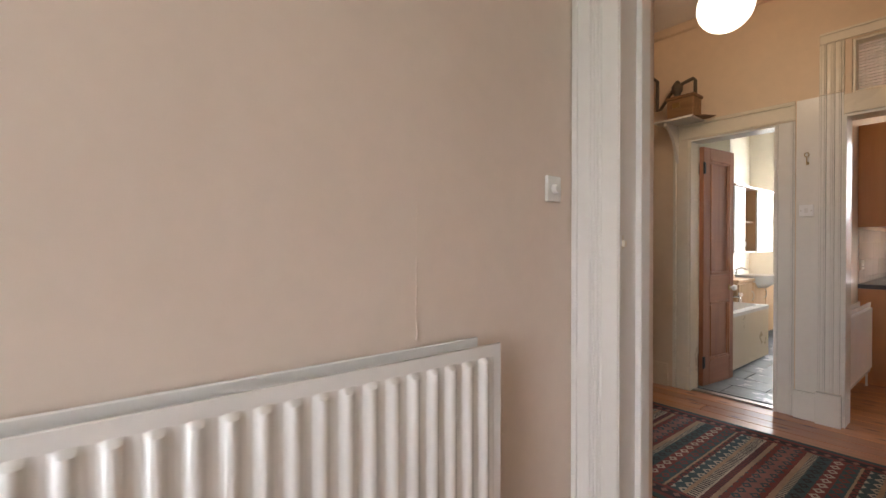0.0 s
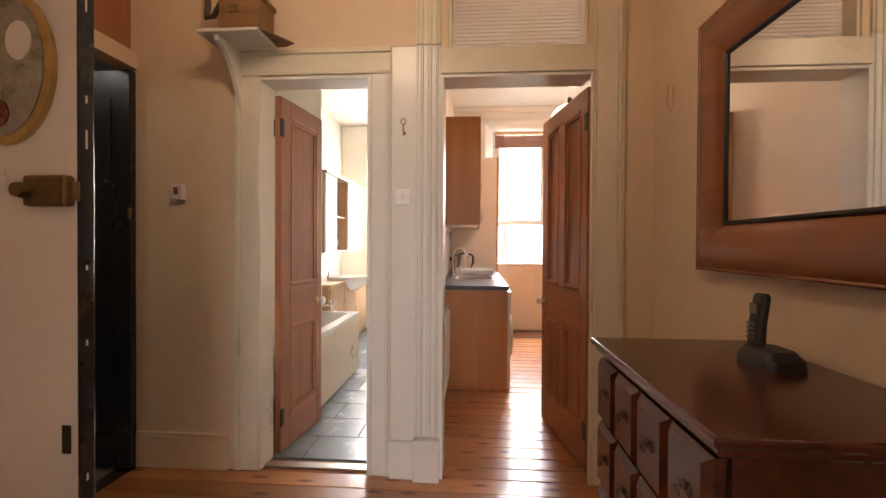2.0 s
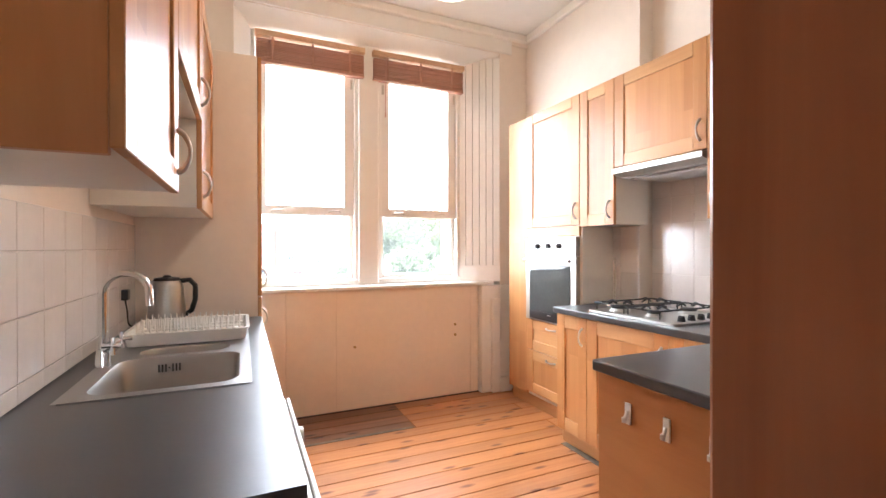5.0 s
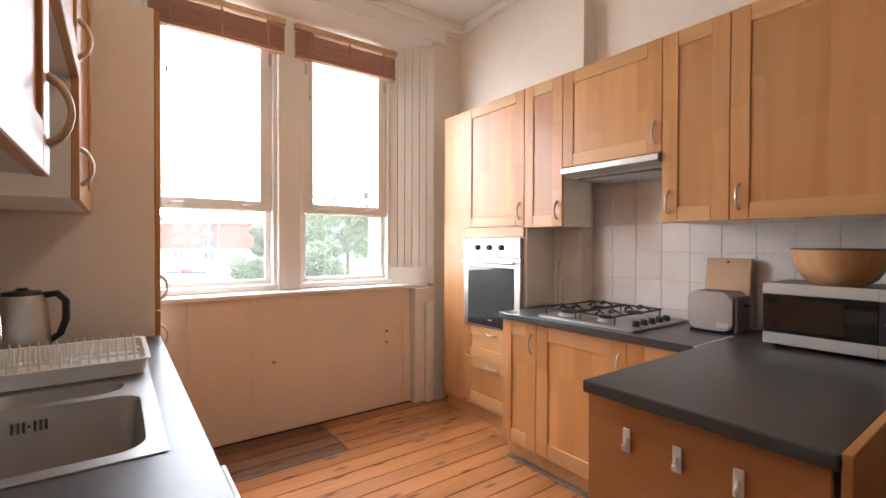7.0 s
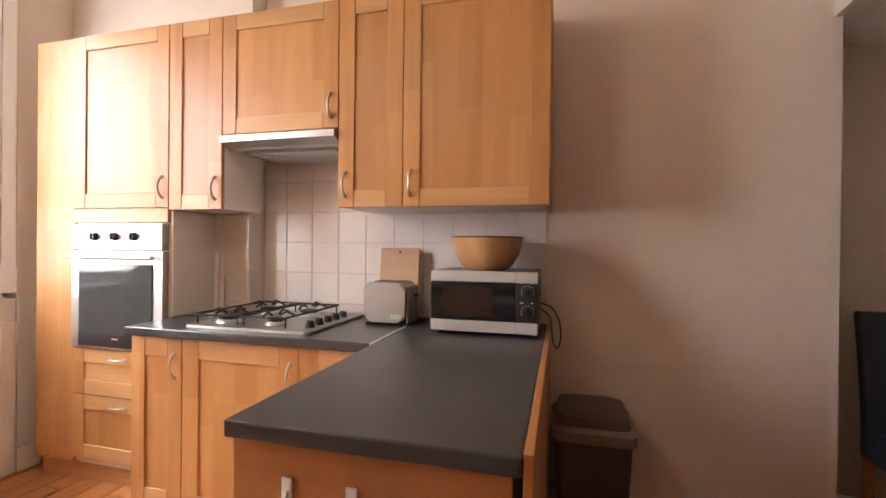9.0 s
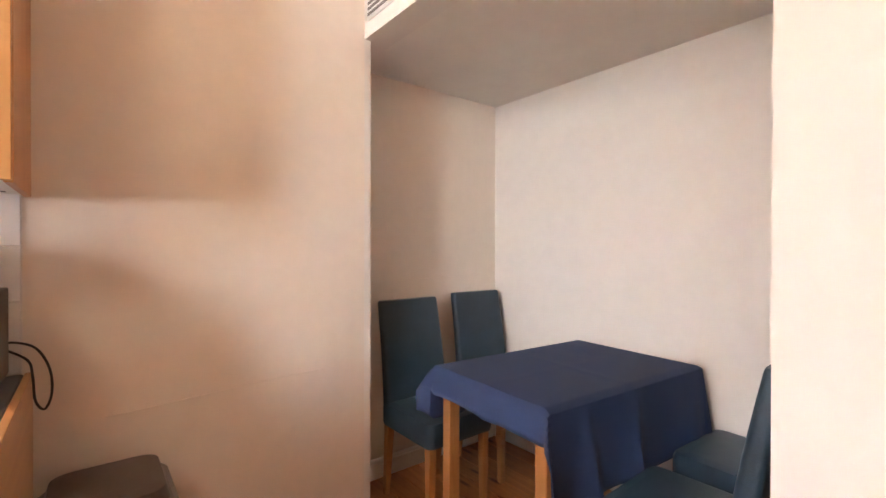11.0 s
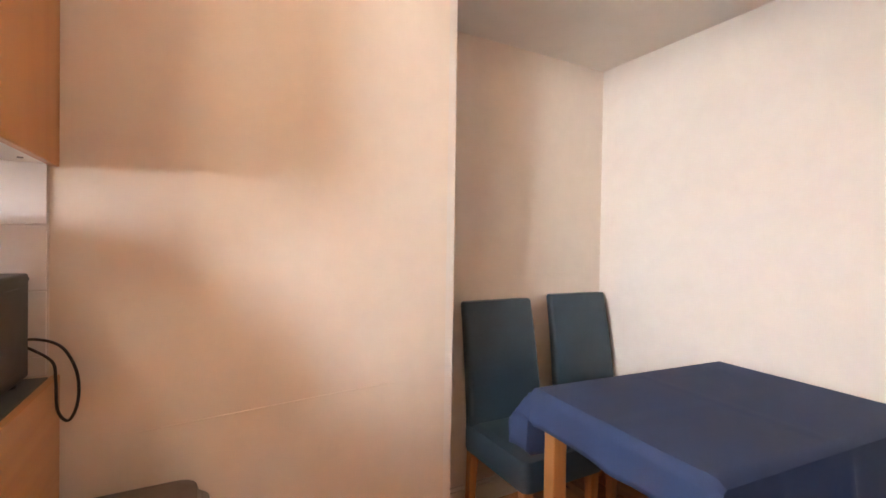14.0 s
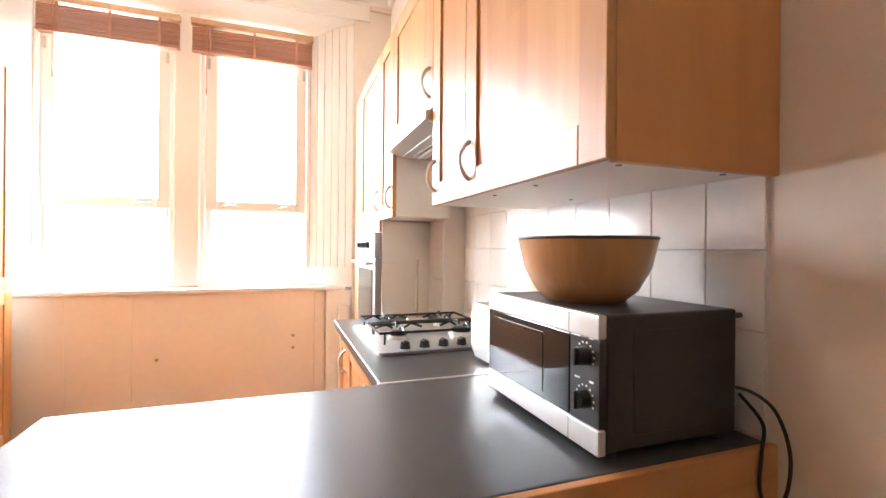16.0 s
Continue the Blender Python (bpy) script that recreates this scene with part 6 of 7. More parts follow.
# ---- shelf with meter box and pipes ----
shelf = thing("wall_shelf", (-0.9, 4.55, 2.28), "white painted shelf on a shaped bracket over the bathroom door", "shelf")
part("board", box(-1.075, 4.445, 2.290, -0.765, 4.680, 2.306, 0.003), GLOSS, shelf)
bm = bmesh.new()
extrude_poly(bm, [(4.700, 1.96), (4.700, 2.289), (4.47, 2.289), (4.475, 2.262), (4.54, 2.235), (4.61, 2.17), (4.66, 2.07)], -1.000, -0.975, "x")
part("bracket", bm, GLOSS, shelf)
bm = bmesh.new()
extrude_poly(bm, [(-0.76, 4.47), (-0.66, 4.64), (-0.72, 4.675), (-0.95, 4.675), (-0.95, 4.46)], 2.3065, 2.312)
solid("loose_card", bm, BOX_WOOD, "thin brown card lying on the shelf", "card")
meter = thing("meter_box", (-0.92, 4.55, 2.32), "old brown meter box with a brass plate on the shelf", "meter")
part("body", box(-1.03, 4.47, 2.3185, -0.82, 4.63, 2.47, 0.006), BOX_WOOD, meter)
part("lid", box(-1.04, 4.46, 2.4702, -0.81, 4.64, 2.495, 0.006), BOX_WOOD, meter)
part("plate", box(-0.985, 4.4665, 2.40, -0.925, 4.4698, 2.44, 0.001), BRASS, meter, "brass maker's plate")
bm = bmesh.new()
lathe(bm, [(0.0, 2.4955), (0.025, 2.4955), (0.025, 2.54), (0.04, 2.56), (0.045, 2.60), (0.03, 2.625), (0.012, 2.65), (0.0, 2.655)], (-0.985, 4.56, 0), 20)
part("regulator", bm, PIPE, meter, "", True)
bm = bmesh.new()
sweep(bm, [(-0.985, 4.56, 2.60), (-0.93, 4.56, 2.62), (-0.86, 4.57, 2.64), (-0.845, 4.57, 2.62), (-0.845, 4.57, 2.495)], 0.014, 10)
sweep(bm, [(-1.0, 4.56, 2.60), (-1.06, 4.58, 2.55), (-1.15, 4.62, 2.46), (-1.19, 4.63, 2.46), (-1.19, 4.64, 2.52), (-1.19, 4.64, 2.72), (-1.22, 4.64, 2.75), (-1.32, 4.66, 2.75), (-1.58, 4.68, 2.75)], 0.014, 10)
part("pipe", bm, PIPE, meter, "dull old gas pipe", True)

meter.location += Vector((0.055, 0.0, -0.006))

# ---- front door and common stair ----
BLACK_PAINT = surface("black_gloss_paint", (0.022, 0.023, 0.025), 0.25, var=0.2, scale=3, fine=40)
front = thing("door_3", (-1.57, 3.45, 0), "open white painted front door with black edge and latch", "door", kind="structure")
part("leaf", box(-1.575, 3.432, 0.006, -0.733, 3.474, 2.18, 0.003), WHITE_GLOSS, front)
part("edge", box(-0.7325, 3.430, 0.006, -0.726, 3.476, 2.18, 0.002), BLACK_PAINT, front, "black painted door edge")
part("outer_face", box(-1.575, 3.4745, 0.006, -0.727, 3.479, 2.18, 0.002), BLACK_PAINT, front, "black painted outer face")
bm = box(-0.855, 3.400, 1.345, -0.735, 3.4315, 1.425, 0.008)
rod(bm, (-0.845, 3.400, 1.385), (-0.845, 3.375, 1.385), 0.022, 0.018, 16)
bx(bm, -0.735, 3.41, 1.36, -0.722, 3.43, 1.41, 0.002)
BRONZE = surface("dull_bronze", (0.20, 0.14, 0.065), 0.45, 0.8, 0.2, 15, 80)
part("latch", bm, BRONZE, front, "dull bronze night latch")
for z, h in ((0.35, 0.012), (0.62, 0.02), (0.98, 0.015), (1.18, 0.012), (1.50, 0.05), (1.62, 0.02), (1.86, 0.035)):
    part("paint_chip", box(-0.7255, 3.449, z, -0.7250, 3.455, z + h), SILVER, front, "pale chip in the black paint")
part("bolt_plate", box(-0.775, 3.427, 0.70, -0.75, 3.4315, 0.775, 0.002), BLACK_IRON, front)
lp = part("letter_plate", box(-1.08, 3.4265, 1.38, -0.93, 3.4315, 1.445, 0.002), WHITE_PL, front, "white framed black plate")
part("flap", box(-1.065, 3.4235, 1.392, -0.945, 3.4262, 1.433, 0.001), BLACK, lp)
plaque = thing("wall_plaque", (-0.93, 3.425, 1.51), "oval painted ceramic plaque hung on the front door", "plaque")
GLAZE = surface("grey_green_glaze", (0.34, 0.33, 0.27), 0.3, var=0.25, scale=18, fine=60)
OCHRE = surface("ochre_glaze", (0.50, 0.33, 0.10), 0.3, var=0.2, scale=12, fine=60)


def oval(w, h, y0, y1, cx=-0.93, cz=1.71):
    bm = bmesh.new()
    pts = [(cx + w * math.cos(2 * math.pi * k / 36), cz + h * math.sin(2 * math.pi * k / 36)) for k in range(36)]
    extrude_poly(bm, pts, y0, y1, "y")
    return bm


part("rim", oval(0.145, 0.205, 3.414, 3.4315), OCHRE, plaque, "ochre rim")
part("face", oval(0.125, 0.185, 3.410, 3.4138), GLAZE, plaque)
part("stem", box(-0.940, 3.4065, 1.58, -0.92, 3.4098, 1.78, 0.002), OCHRE, plaque)
part("spot", oval(0.032, 0.036, 3.4062, 3.4098, -0.93, 1.585), surface("brown_glaze", (0.20, 0.05, 0.03), 0.3), plaque, "brown spot")
for s in (-1, 1):
    part("motif", oval(0.035, 0.05, 3.4065, 3.4098, -0.93 + s * 0.06, 1.77), WHITE_PL, plaque, "pale rounded motif")

storm = thing("storm_door", (-1.9, 4.66, 0), "black storm door folded back beside the front doorway", "door")
part("leaf", box(-2.12, 4.655, 0.006, -1.592, 4.700, 2.20, 0.004), BLACK_PAINT, storm)
for z0, z1 in ((0.2, 0.9), (1.05, 2.05)):
    part("panel", box(-2.04, 4.648, z0, -1.70, 4.6545, z1, 0.004), BLACK_PAINT, storm)
bm = bmesh.new()
bx(bm, -1.600, 4.645, 1.38, -1.583, 4.654, 1.44, 0.003)
part("strike_plate", bm, BRASS, storm)
solid("transom_panel", box(-1.66, 3.52, 2.312, -1.63, 4.708, 2.748), DOOR_WOOD, "brown boarded panel above the front doorway", "panel", kind="structure")

stair = thing("common_stair", (-2.8, 4.9, 0), "dark stone common stair with black iron balusters", "stairs", kind="structure")
STONE = surface("stair_stone", (0.12, 0.115, 0.11), 0.7, var=0.15, scale=5, fine=50)
for k in range(9):
    part("step", box(-3.6, 4.00 + k * 0.24, -0.01, -2.55, 4.00 + (k + 1) * 0.24 + 0.02, 0.17 * (k + 1), 0.006), STONE, stair)
for k in range(8):
    y, z = 4.12 + k * 0.24, 0.17 * (k + 1)
    bm = bmesh.new()
    rod(bm, (-2.60, y, z), (-2.60, y, z + 0.78), 0.010, n=8)
    lathe(bm, [(0.0, 0.35), (0.022, 0.38), (0.028, 0.42), (0.022, 0.46), (0.0, 0.49)], (-2.60, y, z), 10)
    part("baluster", bm, BLACK_IRON, stair, "", True)
bm = bmesh.new()
sweep(bm, [(-2.60, 4.0, 0.17 + 0.72), (-2.60, 5.9, 0.17 * 9 + 0.70)], 0.024, 8)
part("handrail", bm, BLACK_PAINT, stair, "", True)
# Unseen fill lamp, added to give the stairwell some light.
bulb("bulb_stair", (-3.0, 3.2, 2.9), 6, (1, 0.95, 0.85), 0.15)

# ---- bathroom ----
bath = thing("bathtub", (-1.25, 5.85, 0), "white bath with a beige side panel along the wall", "bathtub")
bm = bmesh.new()
outer = rounded(-1.69, 5.02, -0.845, 6.70, 0.03)
inner = rounded(-1.62, 5.10, -0.92, 6.62, 0.12)
low = rounded(-1.54, 5.25, -1.0, 6.50, 0.14)
rings = loft(bm, [flat(outer, 0.545), flat(outer, 0.58), flat(inner, 0.582), flat(rounded(-1.61, 5.11, -0.93, 6.61, 0.12), 0.56), flat(low, 0.20)])
bm.faces.new(rings[-1])
part("tub", bm, ENAMEL, bath, "", True)
part("side_panel", box(-0.868, 5.03, 0.02, -0.853, 6.69, 0.544, 0.003), BEIGE_BATH, bath, "beige side panel")
part("end_panel", box(-1.68, 6.675, 0.02, -0.87, 6.69, 0.544, 0.003), BEIGE_BATH, bath)
bm = bmesh.new()
for x in (-1.30, -1.12):
    rod(bm, (x, 6.655, 0.583), (x, 6.655, 0.66), 0.018, 0.014)
    rod(bm, (x, 6.655, 0.66), (x, 6.655, 0.70), 0.03, 0.022)
sweep(bm, [(-1.30, 6.655, 0.645), (-1.12, 6.655, 0.645)], 0.013, 8)
sweep(bm, [(-1.21, 6.655, 0.645), (-1.21, 6.60, 0.69), (-1.21, 6.54, 0.69), (-1.21, 6.52, 0.65)], 0.013, 8)
part("tap", bm, CHROME, bath, "chrome bath mixer tap", True)

BATH_BEECH = wood("pale_bathroom_wood", (0.55, 0.34, 0.17), (0.70, 0.47, 0.27), "z", 0.35, 0.1, 0.5, 0.12)
vanity = thing("vanity_unit", (-1.42, 7.4, 0), "pale wood vanity unit with a white half-set basin", "vanity")
part("body", box(-1.69, 6.76, 0.08, -1.19, 8.25, 0.80, 0.003), BATH_BEECH, vanity)
part("top", box(-1.69, 6.75, 0.80, -1.17, 8.26, 0.835, 0.005), BATH_BEECH, vanity)
for k in range(3):
    d = part("door", box(-1.189, 6.775 + k * 0.49, 0.10, -1.172, 7.25 + k * 0.49, 0.78, 0.003), BATH_BEECH, vanity)
    bow_handle(d, (-1.172, 7.21 + k * 0.49, 0.56), (-1.172, 7.21 + k * 0.49, 0.68), (0.025, 0, 0))
bm = bmesh.new()
lathe(bm, [(0.0, 0.70), (0.12, 0.705), (0.22, 0.78), (0.245, 0.85), (0.25, 0.868), (0.235, 0.868), (0.20, 0.79), (0.0, 0.74)], (-1.22, 7.55, 0), 32)
part("basin", bm, ENAMEL, vanity, "white round fronted basin", True)
bm = bmesh.new()
rod(bm, (-1.46, 7.55, 0.836), (-1.46, 7.55, 0.93), 0.018, 0.014)
sweep(bm, [(-1.46, 7.55, 0.92), (-1.40, 7.55, 0.95), (-1.33, 7.55, 0.93)], 0.011, 8)
part("tap", bm, CHROME, vanity, "", True)
bcab = thing("bathroom_cabinet", (-1.5, 7.4, 1.16), "pale wood bathroom wall cabinet with open shelf between doors", "cabinet")
part("back", box(-1.695, 6.75, 1.16, -1.66, 8.2, 1.98, 0.002), BATH_BEECH, bcab)
for y in (6.75, 7.10, 7.55, 8.18):
    part("divider", box(-1.66, y, 1.16, -1.235, y + 0.02, 1.98, 0.002), BATH_BEECH, bcab)
part("bottom", box(-1.66, 6.77, 1.16, -1.235, 8.18, 1.18, 0.002), WHITE_PL, bcab)
part("cornice", box(-1.695, 6.745, 1.98, -1.20, 8.21, 2.005, 0.006), BATH_BEECH, bcab)
part("shelf", box(-1.66, 7.12, 1.55, -1.26, 7.55, 1.57, 0.002), BATH_BEECH, bcab)
for y0, y1 in ((6.755, 7.115), (7.555, 8.195)):
    d = part("door", box(-1.234, y0, 1.165, -1.216, y1, 1.975, 0.003), WHITE_PL, bcab, "white door")
    bow_handle(d, (-1.216, y1 - 0.05 if y0 < 7 else y0 + 0.05, 1.22), (-1.216, y1 - 0.05 if y0 < 7 else y0 + 0.05, 1.32), (0.025, 0, 0))
solid("splashback_bathroom", box(-1.699, 6.75, 0.836, -1.694, 8.3, 1.158), TILE, "white tiled strip behind the basin", "splashback", kind="structure")

toilet = thing("toilet", (-0.75, 8.4, 0), "white ceramic toilet under the bathroom window", "toilet")
bm = bmesh.new()
def egg(rx, ry, z, cy=8.32, cx=-0.93):
    return [(cx + rx * math.cos(2 * math.pi * k / 24), cy + ry * math.sin(2 * math.pi * k / 24), z) for k in range(24)]
rings = loft(bm, [egg(0.12, 0.18, 0.005, 8.42), egg(0.11, 0.17, 0.15, 8.42), egg(0.16, 0.22, 0.33), egg(0.185, 0.25, 0.40)])
bm.faces.new(rings[0][::-1])
bm.faces.new(rings[-1])
part("bowl", bm, ENAMEL, toilet, "", True)
bm = bmesh.new()
rings = loft(bm, [egg(0.19, 0.255, 0.401), egg(0.19, 0.255, 0.425), egg(0.17, 0.235, 0.432)])
bm.faces.new(rings[0][::-1])
bm.faces.new(rings[-1])
part("seat", bm, WHITE_PL, toilet, "", True)
part("cistern", box(-1.13, 8.60, 0.42, -0.73, 8.80, 0.80, 0.02), ENAMEL, toilet)
part("lid", box(-1.14, 8.59, 0.801, -0.72, 8.81, 0.83, 0.01), ENAMEL, toilet)

bw = thing("window_2", (-0.9, 8.93, 1.02), "white painted tall bathroom window", "window", kind="structure")
for a in ((-1.32, 8.90, 1.02, -1.27, 8.97, 2.6), (-0.50, 8.90, 1.02, -0.45, 8.97, 2.6), (-1.27, 8.90, 1.02, -0.50, 8.97, 1.08), (-1.27, 8.90, 2.54, -0.50, 8.97, 2.6), (-1.27, 8.90, 1.60, -0.50, 8.97, 1.66)):
    part("bar", box(*a, 0.004), WHITE_GLOSS, bw)
FROST = glass("frosted_pane", (0.95, 0.97, 0.97), 0.35)
for z0, z1 in ((1.078, 1.602), (1.658, 2.542)):
    p = part("pane", box(-1.272, 8.935, z0, -0.498, 8.939, z1), FROST, bw)
    p.visible_shadow = False
rb = thing("roller_blind", (-0.9, 8.9, 2.4), "rolled fabric blind at the bathroom window head", "blind")
bm = bmesh.new()
rod(bm, (-1.27, 8.87, 2.46), (-0.50, 8.87, 2.46), 0.03)
part("roll", bm, PLEAT, rb)
part("drop", box(-1.26, 8.862, 2.36, -0.51, 8.865, 2.44), PLEAT, rb)

rw = thing("window_3", (1.7, -2.68, 0.85), "white painted sitting room window", "window", kind="structure")
for a in ((0.9, -2.70, 0.85, 0.96, -2.63, 2.6), (2.44, -2.70, 0.85, 2.5, -2.63, 2.6), (0.96, -2.70, 0.85, 2.44, -2.63, 0.92), (0.96, -2.70, 2.54, 2.44, -2.63, 2.6), (0.96, -2.70, 1.70, 2.44, -2.63, 1.76), (1.67, -2.70, 0.92, 1.73, -2.63, 1.70), (1.67, -2.70, 1.76, 1.73, -2.63, 2.54)):
    part("bar", box(*a, 0.004), WHITE_GLOSS, rw)

# peeling seams in the wall lining paper
for nm, pts, x in (("paper_seam", [(4.30, 1.092), (4.05, 1.096), (3.80, 1.099)], 3.3485), ("paper_seam", [(5.80, 0.72), (5.5, 0.735), (5.2, 0.75), (5.04, 0.755)], 3.0185)):
    bm = bmesh.new()
    sweep(bm, [(x, y, z) for y, z in pts], 0.0022, 5)
    solid(nm, bm, PLASTER_K, "lifted horizontal seam of painted lining paper", "seam", kind="structure")
bm = bmesh.new()
sweep(bm, [(-0.249, 1.385, 0.985), (-0.246, 1.387, 1.01), (-0.249, 1.383, 1.045)], [0.006, 0.004, 0.001], 5)
sweep(bm, [(-0.2495, 1.384, 1.05), (-0.2492, 1.386, 1.14), (-0.2495, 1.385, 1.22)], 0.0016, 5)
sweep(bm, [(-0.2495, 1.386, 1.27), (-0.2490, 1.388, 1.34), (-0.2495, 1.387, 1.43)], 0.0018, 5)
solid("paper_tear", bm, PLASTER_R, "torn curl of painted lining paper above the radiator", "seam", kind="structure")

# ---- outside ----
GRASS = surface("lawn", (0.09, 0.14, 0.045), 0.9, var=0.3, scale=0.08, fine=0.9)
ASPHALT = surface("car_park_asphalt", (0.10, 0.10, 0.105), 0.9, var=0.15, scale=0.05, fine=0.7)
RED_BRICK = surface("red_brick_far", (0.27, 0.085, 0.06), 0.85, var=0.12, scale=0.3, fine=4)
PALE_BAND = surface("pale_render", (0.44, 0.35, 0.28), 0.85, var=0.08, scale=0.3, fine=4)
ROOF = surface("grey_roof", (0.22, 0.22, 0.23), 0.7, var=0.1, scale=0.4, fine=3)
DARK_GLASS = surface("far_window_glass", (0.06, 0.07, 0.08), 0.1, var=0.2, scale=0.5, fine=3)
G = -4.3
bm = bmesh.new()
bmesh.ops.create_circle(bm, cap_ends=True, segments=48, radius=1500, matrix=Matrix.Translation((0, 20, G)))
solid("ground", bm, GRASS, "green lawn reaching the distance", "ground", kind="structure")
bm = bmesh.new()
extrude_poly(bm, [(-40, 90), (14, 84), (24, 100), (22, 126), (-30, 150)], G + 0.01, G + 0.06)
solid("pavement", bm, ASPHALT, "grey car park surface", "pavement", kind="structure")

flats = thing("apartment_building", (9.8, 150, G), "three storey red brick apartment building with pale ground floor", "building")
flats.rotation_euler = (0, 0, radians(-36.2))
ORIGIN[flats] = Vector((0, 0, 0))
part("ground_floor", box(0, 0, 0, 26, 11, 4.1), PALE_BAND, flats)
part("wall", box(-0.04, -0.05, 4.1, 26.04, 11, 10.9), RED_BRICK, flats)
part("wall", box(-13, -2.2, 0, -0.3, 10, 12.6), RED_BRICK, flats, "projecting taller red brick wing")
part("roof", box(-13.4, -2.5, 12.6, 0.0, 10.4, 13.1), ROOF, flats)
bm = bmesh.new()
extrude_poly(bm, [(-0.7, 10.9), (11.7, 10.9), (11.7, 11.2), (5.5, 13.6), (-0.7, 11.2)], -0.2, 26.6, "x")
part("roof", bm, ROOF, flats)
part("downpipe", box(16.2, -0.18, 0, 16.35, -0.05, 10.9), WHITE_PL, flats)
for z in (1.9, 5.6, 9.2):
    for x, w in ((3.9, 2.4), (9.0, 1.5), (-9.5, 1.5), (-5.0, 2.2)):
        y = -0.05 if x > 0 else -2.2
        wd = part("window", box(x, y - 0.12, z, x + w, y - 0.004, z + 1.4), WHITE_PL, flats)
        for q in range(2):
            part("pane", box(x + 0.1 + q * w / 2, y - 0.15, z + 0.1, x + w / 2 - 0.05 + q * w / 2, y - 0.122, z + 1.3), DARK_GLASS, wd)
for z in (0.05, 3.9, 7.7):
    dr = part("balcony_door", box(12.3, -0.3, z, 14.8, -0.052, z + 2.9), DARK_GLASS, flats)
    part("door_frame", box(13.45, -0.36, z, 13.6, -0.302, z + 2.9), WHITE_PL, dr)
    part("railing", box(12.2, -0.5, z + 0.1, 14.9, -0.42, z + 1.0), ROOF, dr)

CAR_PAINTS = [((0.55, 0.56, 0.58), "silver", (8.8, 103.6)), ((0.45, 0.05, 0.04), "red", (11.0, 102.1)), ((0.50, 0.51, 0.53), "silver", (13.0, 100.7)), ((0.10, 0.12, 0.16), "dark blue", (4.0, 107.0))]
for paint, nm, spot in CAR_PAINTS:
    car = thing("car", (spot[0], spot[1], G + 0.06), nm + " parked hatchback in the car park", "car", "parked cars", rz=83, local=True)
    cm = surface("car_paint_" + nm.replace(" ", "_"), paint, 0.25, 0.2, 0.04, 1, 5, coat=0.5)
    bm = bmesh.new()
    extrude_poly(bm, [(-2.0, 0.25), (2.0, 0.25), (2.05, 0.7), (1.9, 0.85), (1.0, 0.92), (-1.9, 0.95), (-2.05, 0.7)], -0.85, 0.85, "y")
    body = part("body", bm, cm, car)
    bm = bmesh.new()
    extrude_poly(bm, [(-1.8, 0.94), (1.0, 0.91), (0.45, 1.42), (-1.3, 1.45)], -0.74, 0.74, "y")
    part("cabin", bm, DARK_GLASS, car)
    part("car_roof", box(-1.28, -0.72, 1.43, 0.42, 0.72, 1.48, 0.03), cm, car)
    for x in (-1.25, 1.25):
        for y in (-0.82, 0.82):
            bm = bmesh.new()
            rod(bm, (x, y - 0.1, 0.31), (x, y + 0.1, 0.31), 0.31, n=18)
            part("wheel", bm, BLACK, car)

LEAF = surface("leaf_green", (0.09, 0.125, 0.05), 0.7, var=0.35, scale=0.25, fine=2.5)
BARK = surface("bark", (0.09, 0.07, 0.05), 0.9, var=0.2, scale=2, fine=14, bump=0.3, bscale=8)


def tree(at, high, spread, seed, label, bush=False):
    rnd = random.Random(seed)
    t = thing("bush" if bush else "tree", at, label, "bush" if bush else "tree", "" if bush else "far trees", local=True)
    bm = bmesh.new()
    trunk_top = 0.25 * high if bush else 0.55 * high
    sweep(bm, [(0, 0, 0), (0.1, 0, trunk_top * 0.5), (0, 0.1, trunk_top), (0.15, 0.1, trunk_top * 1.35)], [0.022 * high, 0.018 * high, 0.012 * high, 0.004 * high], 8)
    for k in range(6):
        a = rnd.uniform(0, 6.28)
        z = trunk_top * rnd.uniform(0.55, 1.0)
        sweep(bm, [(0, 0, z), (0.25 * spread * math.cos(a), 0.25 * spread * math.sin(a), z + 0.12 * high), (0.6 * spread * math.cos(a), 0.6 * spread * math.sin(a), z + 0.25 * high)], [0.009 * high, 0.006 * high, 0.002 * high], 6)
    part("trunk", bm, BARK, t)
    verts, faces = [], []
    lobes = [(rnd.uniform(-0.7, 0.7) * spread, rnd.uniform(-0.7, 0.7) * spread, high * rnd.uniform(0.22 if bush else 0.35, 0.88), rnd.uniform(0.24, 0.44) * spread) for _ in range(26)]
    for lx, ly, lz, lr in lobes:
        for _ in range(420):
            d = Vector((rnd.gauss(0, 1), rnd.gauss(0, 1), rnd.gauss(0, 1))).normalized()
            c = Vector((lx, ly, lz)) + d * lr * rnd.uniform(0.55, 1.08)
            s = rnd.uniform(0.14, 0.32)
            u = Vector((rnd.gauss(0, 1), rnd.gauss(0, 1), rnd.gauss(0, 1))).normalized()
            v = u.orthogonal().normalized()
            k = len(verts)
            verts += [c + u * s, c + v * s * 0.6, c - u * s, c - v * s * 0.6]
            faces.append((k, k + 1, k + 2, k + 3))
    me = bpy.data.meshes.new("crown")
    me.from_pydata([tuple(v) for v in verts], [], faces)
    me.materials.append(LEAF)
    crown = new("crown", me)
    crown.parent = t
    crown["kind"] = "stuff"
    return t


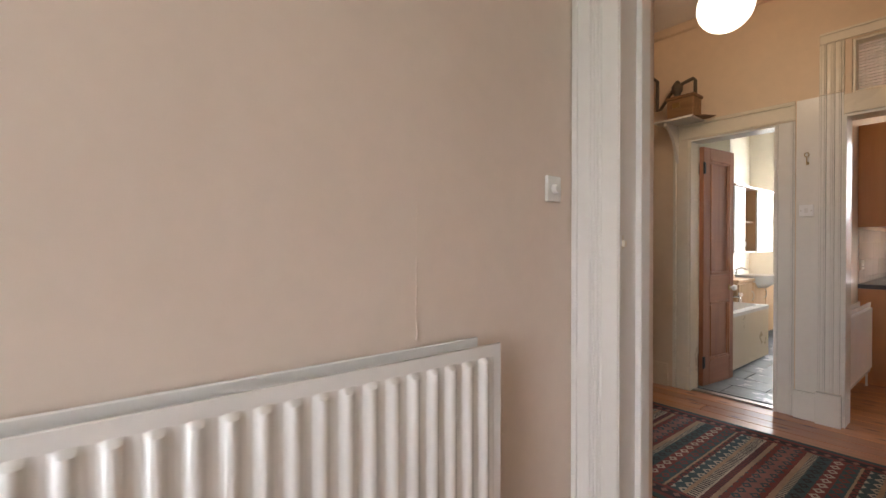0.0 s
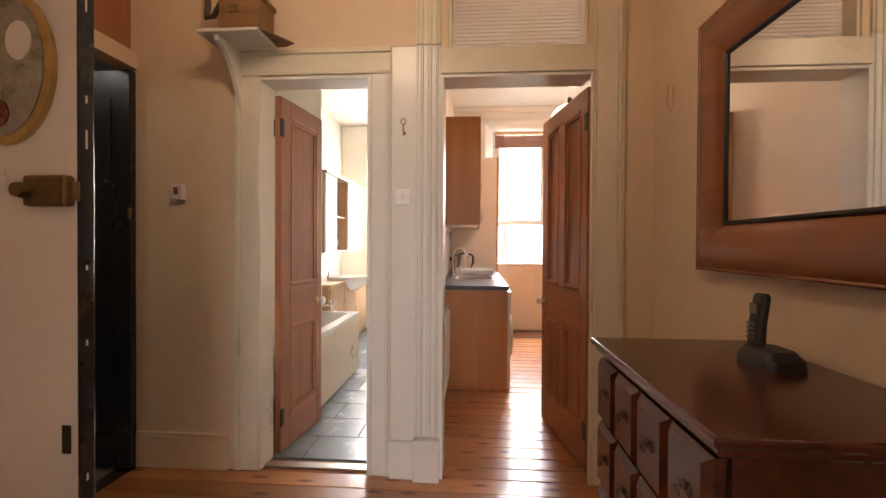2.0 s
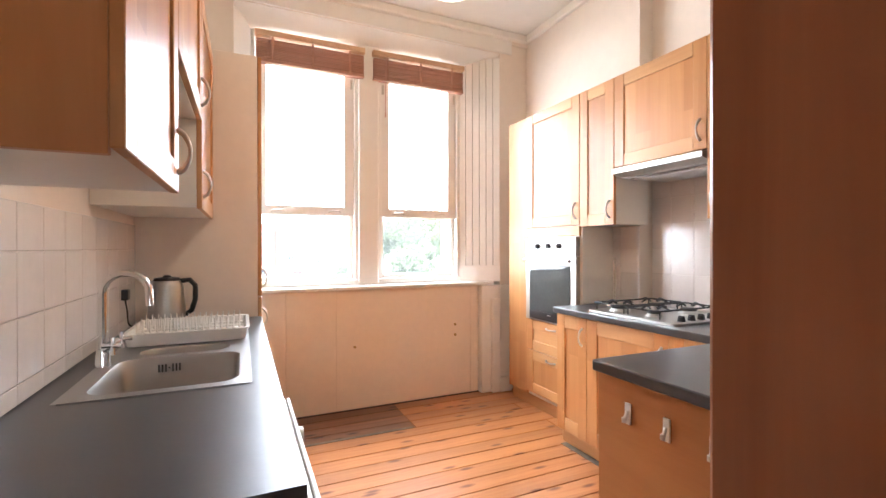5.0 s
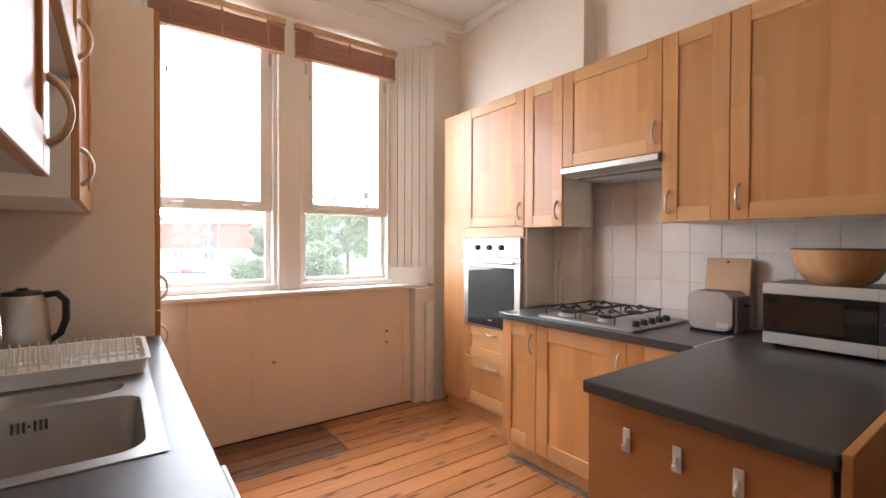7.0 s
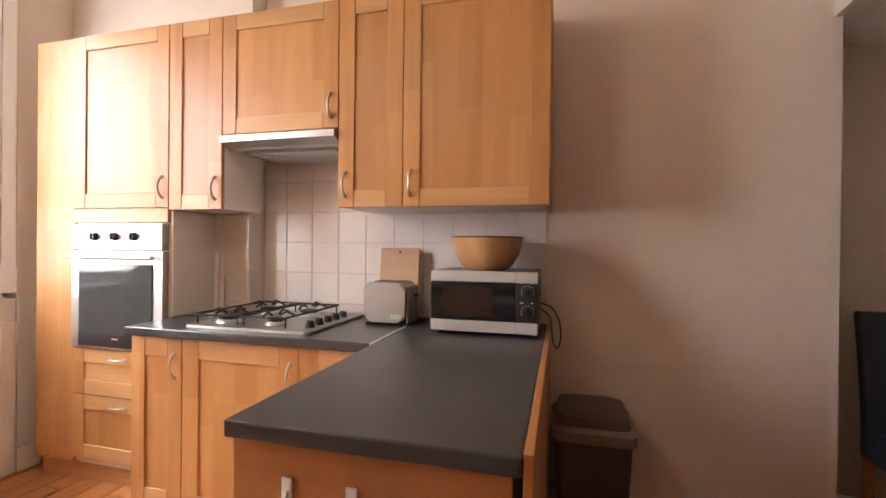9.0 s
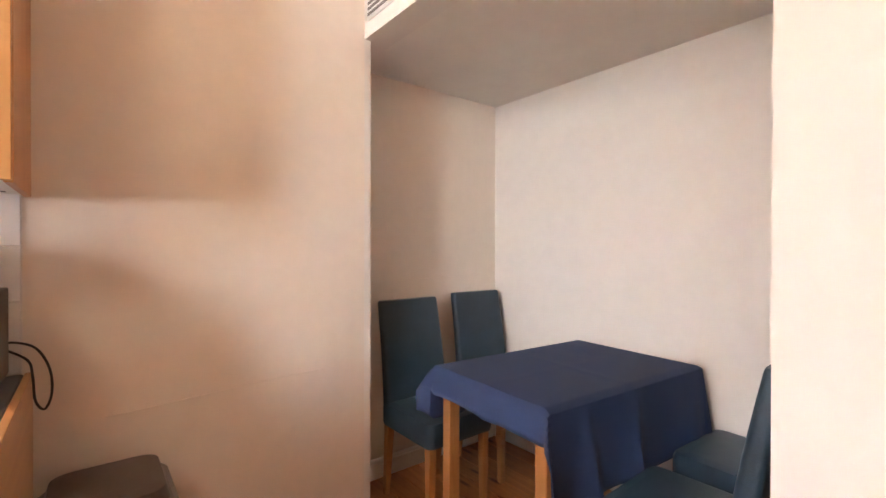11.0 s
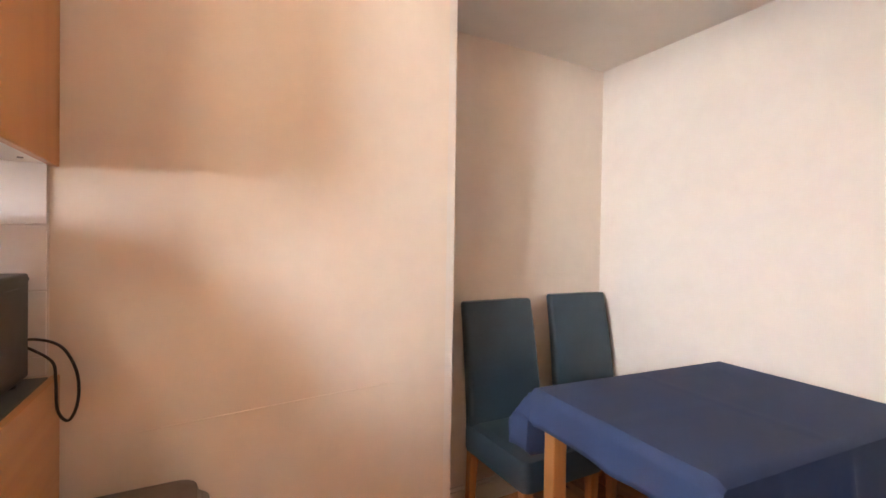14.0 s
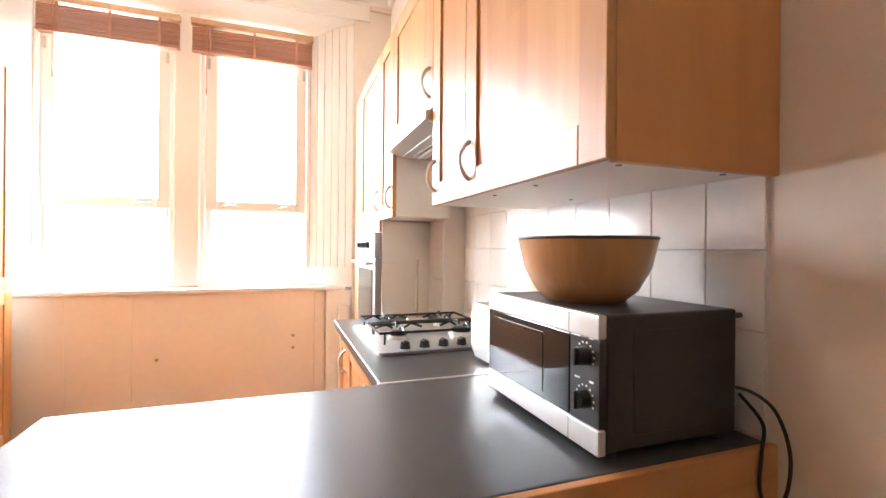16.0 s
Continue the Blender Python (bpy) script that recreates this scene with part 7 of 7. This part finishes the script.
tree((31.3, 74.8, G), 16.2, 7.0, 5, "tall leafy green tree beyond the car park")
tree((28.1, 84.6, G), 12.0, 5.0, 6, "round green tree beyond the car park")
tree((42.0, 86.8, G), 13.5, 6.5, 7, "spreading green tree beyond the car park")
tree((23.2, 65.9, G), 5.9, 3.6, 8, "light green shrub at the car park edge", True)
tree((17.9, 82.2, G), 3.0, 3.0, 9, "low light green shrub at the car park edge", True)
tree((31.3, 125.7, G), 10.5, 4.5, 10, "far tree beside the apartment building")
tree((38.0, 131.0, G), 11.5, 5.5, 11, "far tree beside the apartment building")

# ---- floor pieces ----
def boards(parent, x0, x1, y0, y1, width, material, seed, dark=()):
    rnd = random.Random(seed)
    y = y0
    while y < y1 - 0.02:
        w = min(width * rnd.uniform(0.94, 1.06), y1 - y)
        cuts = [x0]
        if x1 - x0 > 2.0 and rnd.random() < 0.4:
            cuts.append(rnd.uniform(x0 + 0.5, x1 - 0.5))
        cuts.append(x1)
        for a, b in zip(cuts, cuts[1:]):
            spans = [(a, b, material)]
            for dx0, dy0, dx1, dy1 in dark:
                if dy0 <= y + w / 2 <= dy1:
                    spans = [(a, min(b, dx0), material), (max(a, dx0), min(b, dx1), DIRTY_FLOOR), (max(a, dx1), b, material)]
            for s0, s1, m in spans:
                if s1 - s0 > 0.03:
                    bm = bmesh.new()
                    drop = rnd.uniform(0, 0.0012)
                    bx(bm, s0 + 0.0015, y + 0.0026, -0.022, s1 - 0.0015, y + w - 0.0026, -drop, 0.002, 1)
                    part("floorboard", bm, m, parent)
        y += w


boards(floor, -0.03, 3.34, 4.84, 8.90, 0.132, PINE_FLOOR, 3, ((0.5, 8.36, 1.62, 8.92),))
boards(floor, -1.588, 1.215, 2.09, 4.84, 0.132, PINE_FLOOR, 8)
boards(floor, 1.33, 3.35, 3.66, 4.84, 0.132, PINE_FLOOR, 9)

for r in range(13):
    for c in range(4):
        x = -1.70 + (c + (0.5 if r % 2 else 0)) * 0.5
        y = 4.86 + r * 0.30
        x1 = min(x + 0.495, -0.165)
        if x1 - x > 0.05:
            part("tile", box(max(x, -1.70), y, -0.004, x1, y + 0.295, 0.004, 0.0015, 1), TERRAZZO, bath_floor)


DUST = surface("grey_floor_dust", (0.19, 0.165, 0.14), 0.9, var=0.35, scale=9, fine=60, bump=0.3, bscale=60)
solid("floor_edge_hob", box(2.392, 6.62, 0.0002, 2.438, 7.74, 0.003, 0.001, 1), DUST, "dusty grey strip of bare floor along the plinth", "floor strip", kind="structure")
solid("floor_edge_window", box(0.62, 8.380, 0.0002, 1.60, 8.408, 0.003, 0.001, 1), DUST, "dusty grey seam before the patched floor boards", "floor strip", kind="structure")


# ---- wall tiles ----
def tiling(parent, x, face, ys, zs, skip):
    for y0, y1 in zip(ys, ys[1:]):
        for z0, z1 in zip(zs, zs[1:]):
            if skip((y0 + y1) / 2, (z0 + z1) / 2):
                continue
            a, b = (x - 0.006, x) if face < 0 else (x, x + 0.006)
            part("tile", box(a, y0 + 0.001, z0 + 0.001, b, y1 - 0.001, z1 - 0.001, 0.0016, 1), TILE, parent)


splash = solid("splashback_right", box(3.0175, 5.988, 0.90, 3.0195, 7.558, 1.785), GROUT, "white square tiled splashback behind the hob", "splashback", kind="structure")
ys = [5.99] + [6.125 + 0.1607 * k for k in range(9)] + [7.556]
zs = [0.902, 0.953, 1.117, 1.283, 1.449, 1.615, 1.782]
tiling(splash, 3.0173, -1, ys, zs, lambda y, z: z > 1.45 and not 6.88 < y < 7.49)
splash_b = solid("splashback_column", box(2.8975, 7.56, 0.90, 2.8995, 7.80, 1.43), GROUT, "white square tiles on the boxed corner", "splashback", kind="structure")
tiling(splash_b, 2.8973, -1, [7.562, 7.72, 7.798], zs[:4] + [1.43], lambda y, z: False)
splash_l = solid("splashback_left", box(-0.0295, 6.165, 0.90, -0.0275, 8.146, 1.41), GROUT, "white square tiled splashback behind the sink", "splashback", kind="structure")
tiling(splash_l, -0.0273, 1, [6.168 + 0.1635 * k for k in range(12)] + [8.144], [0.902, 0.953, 1.117, 1.283, 1.408], lambda y, z: False)
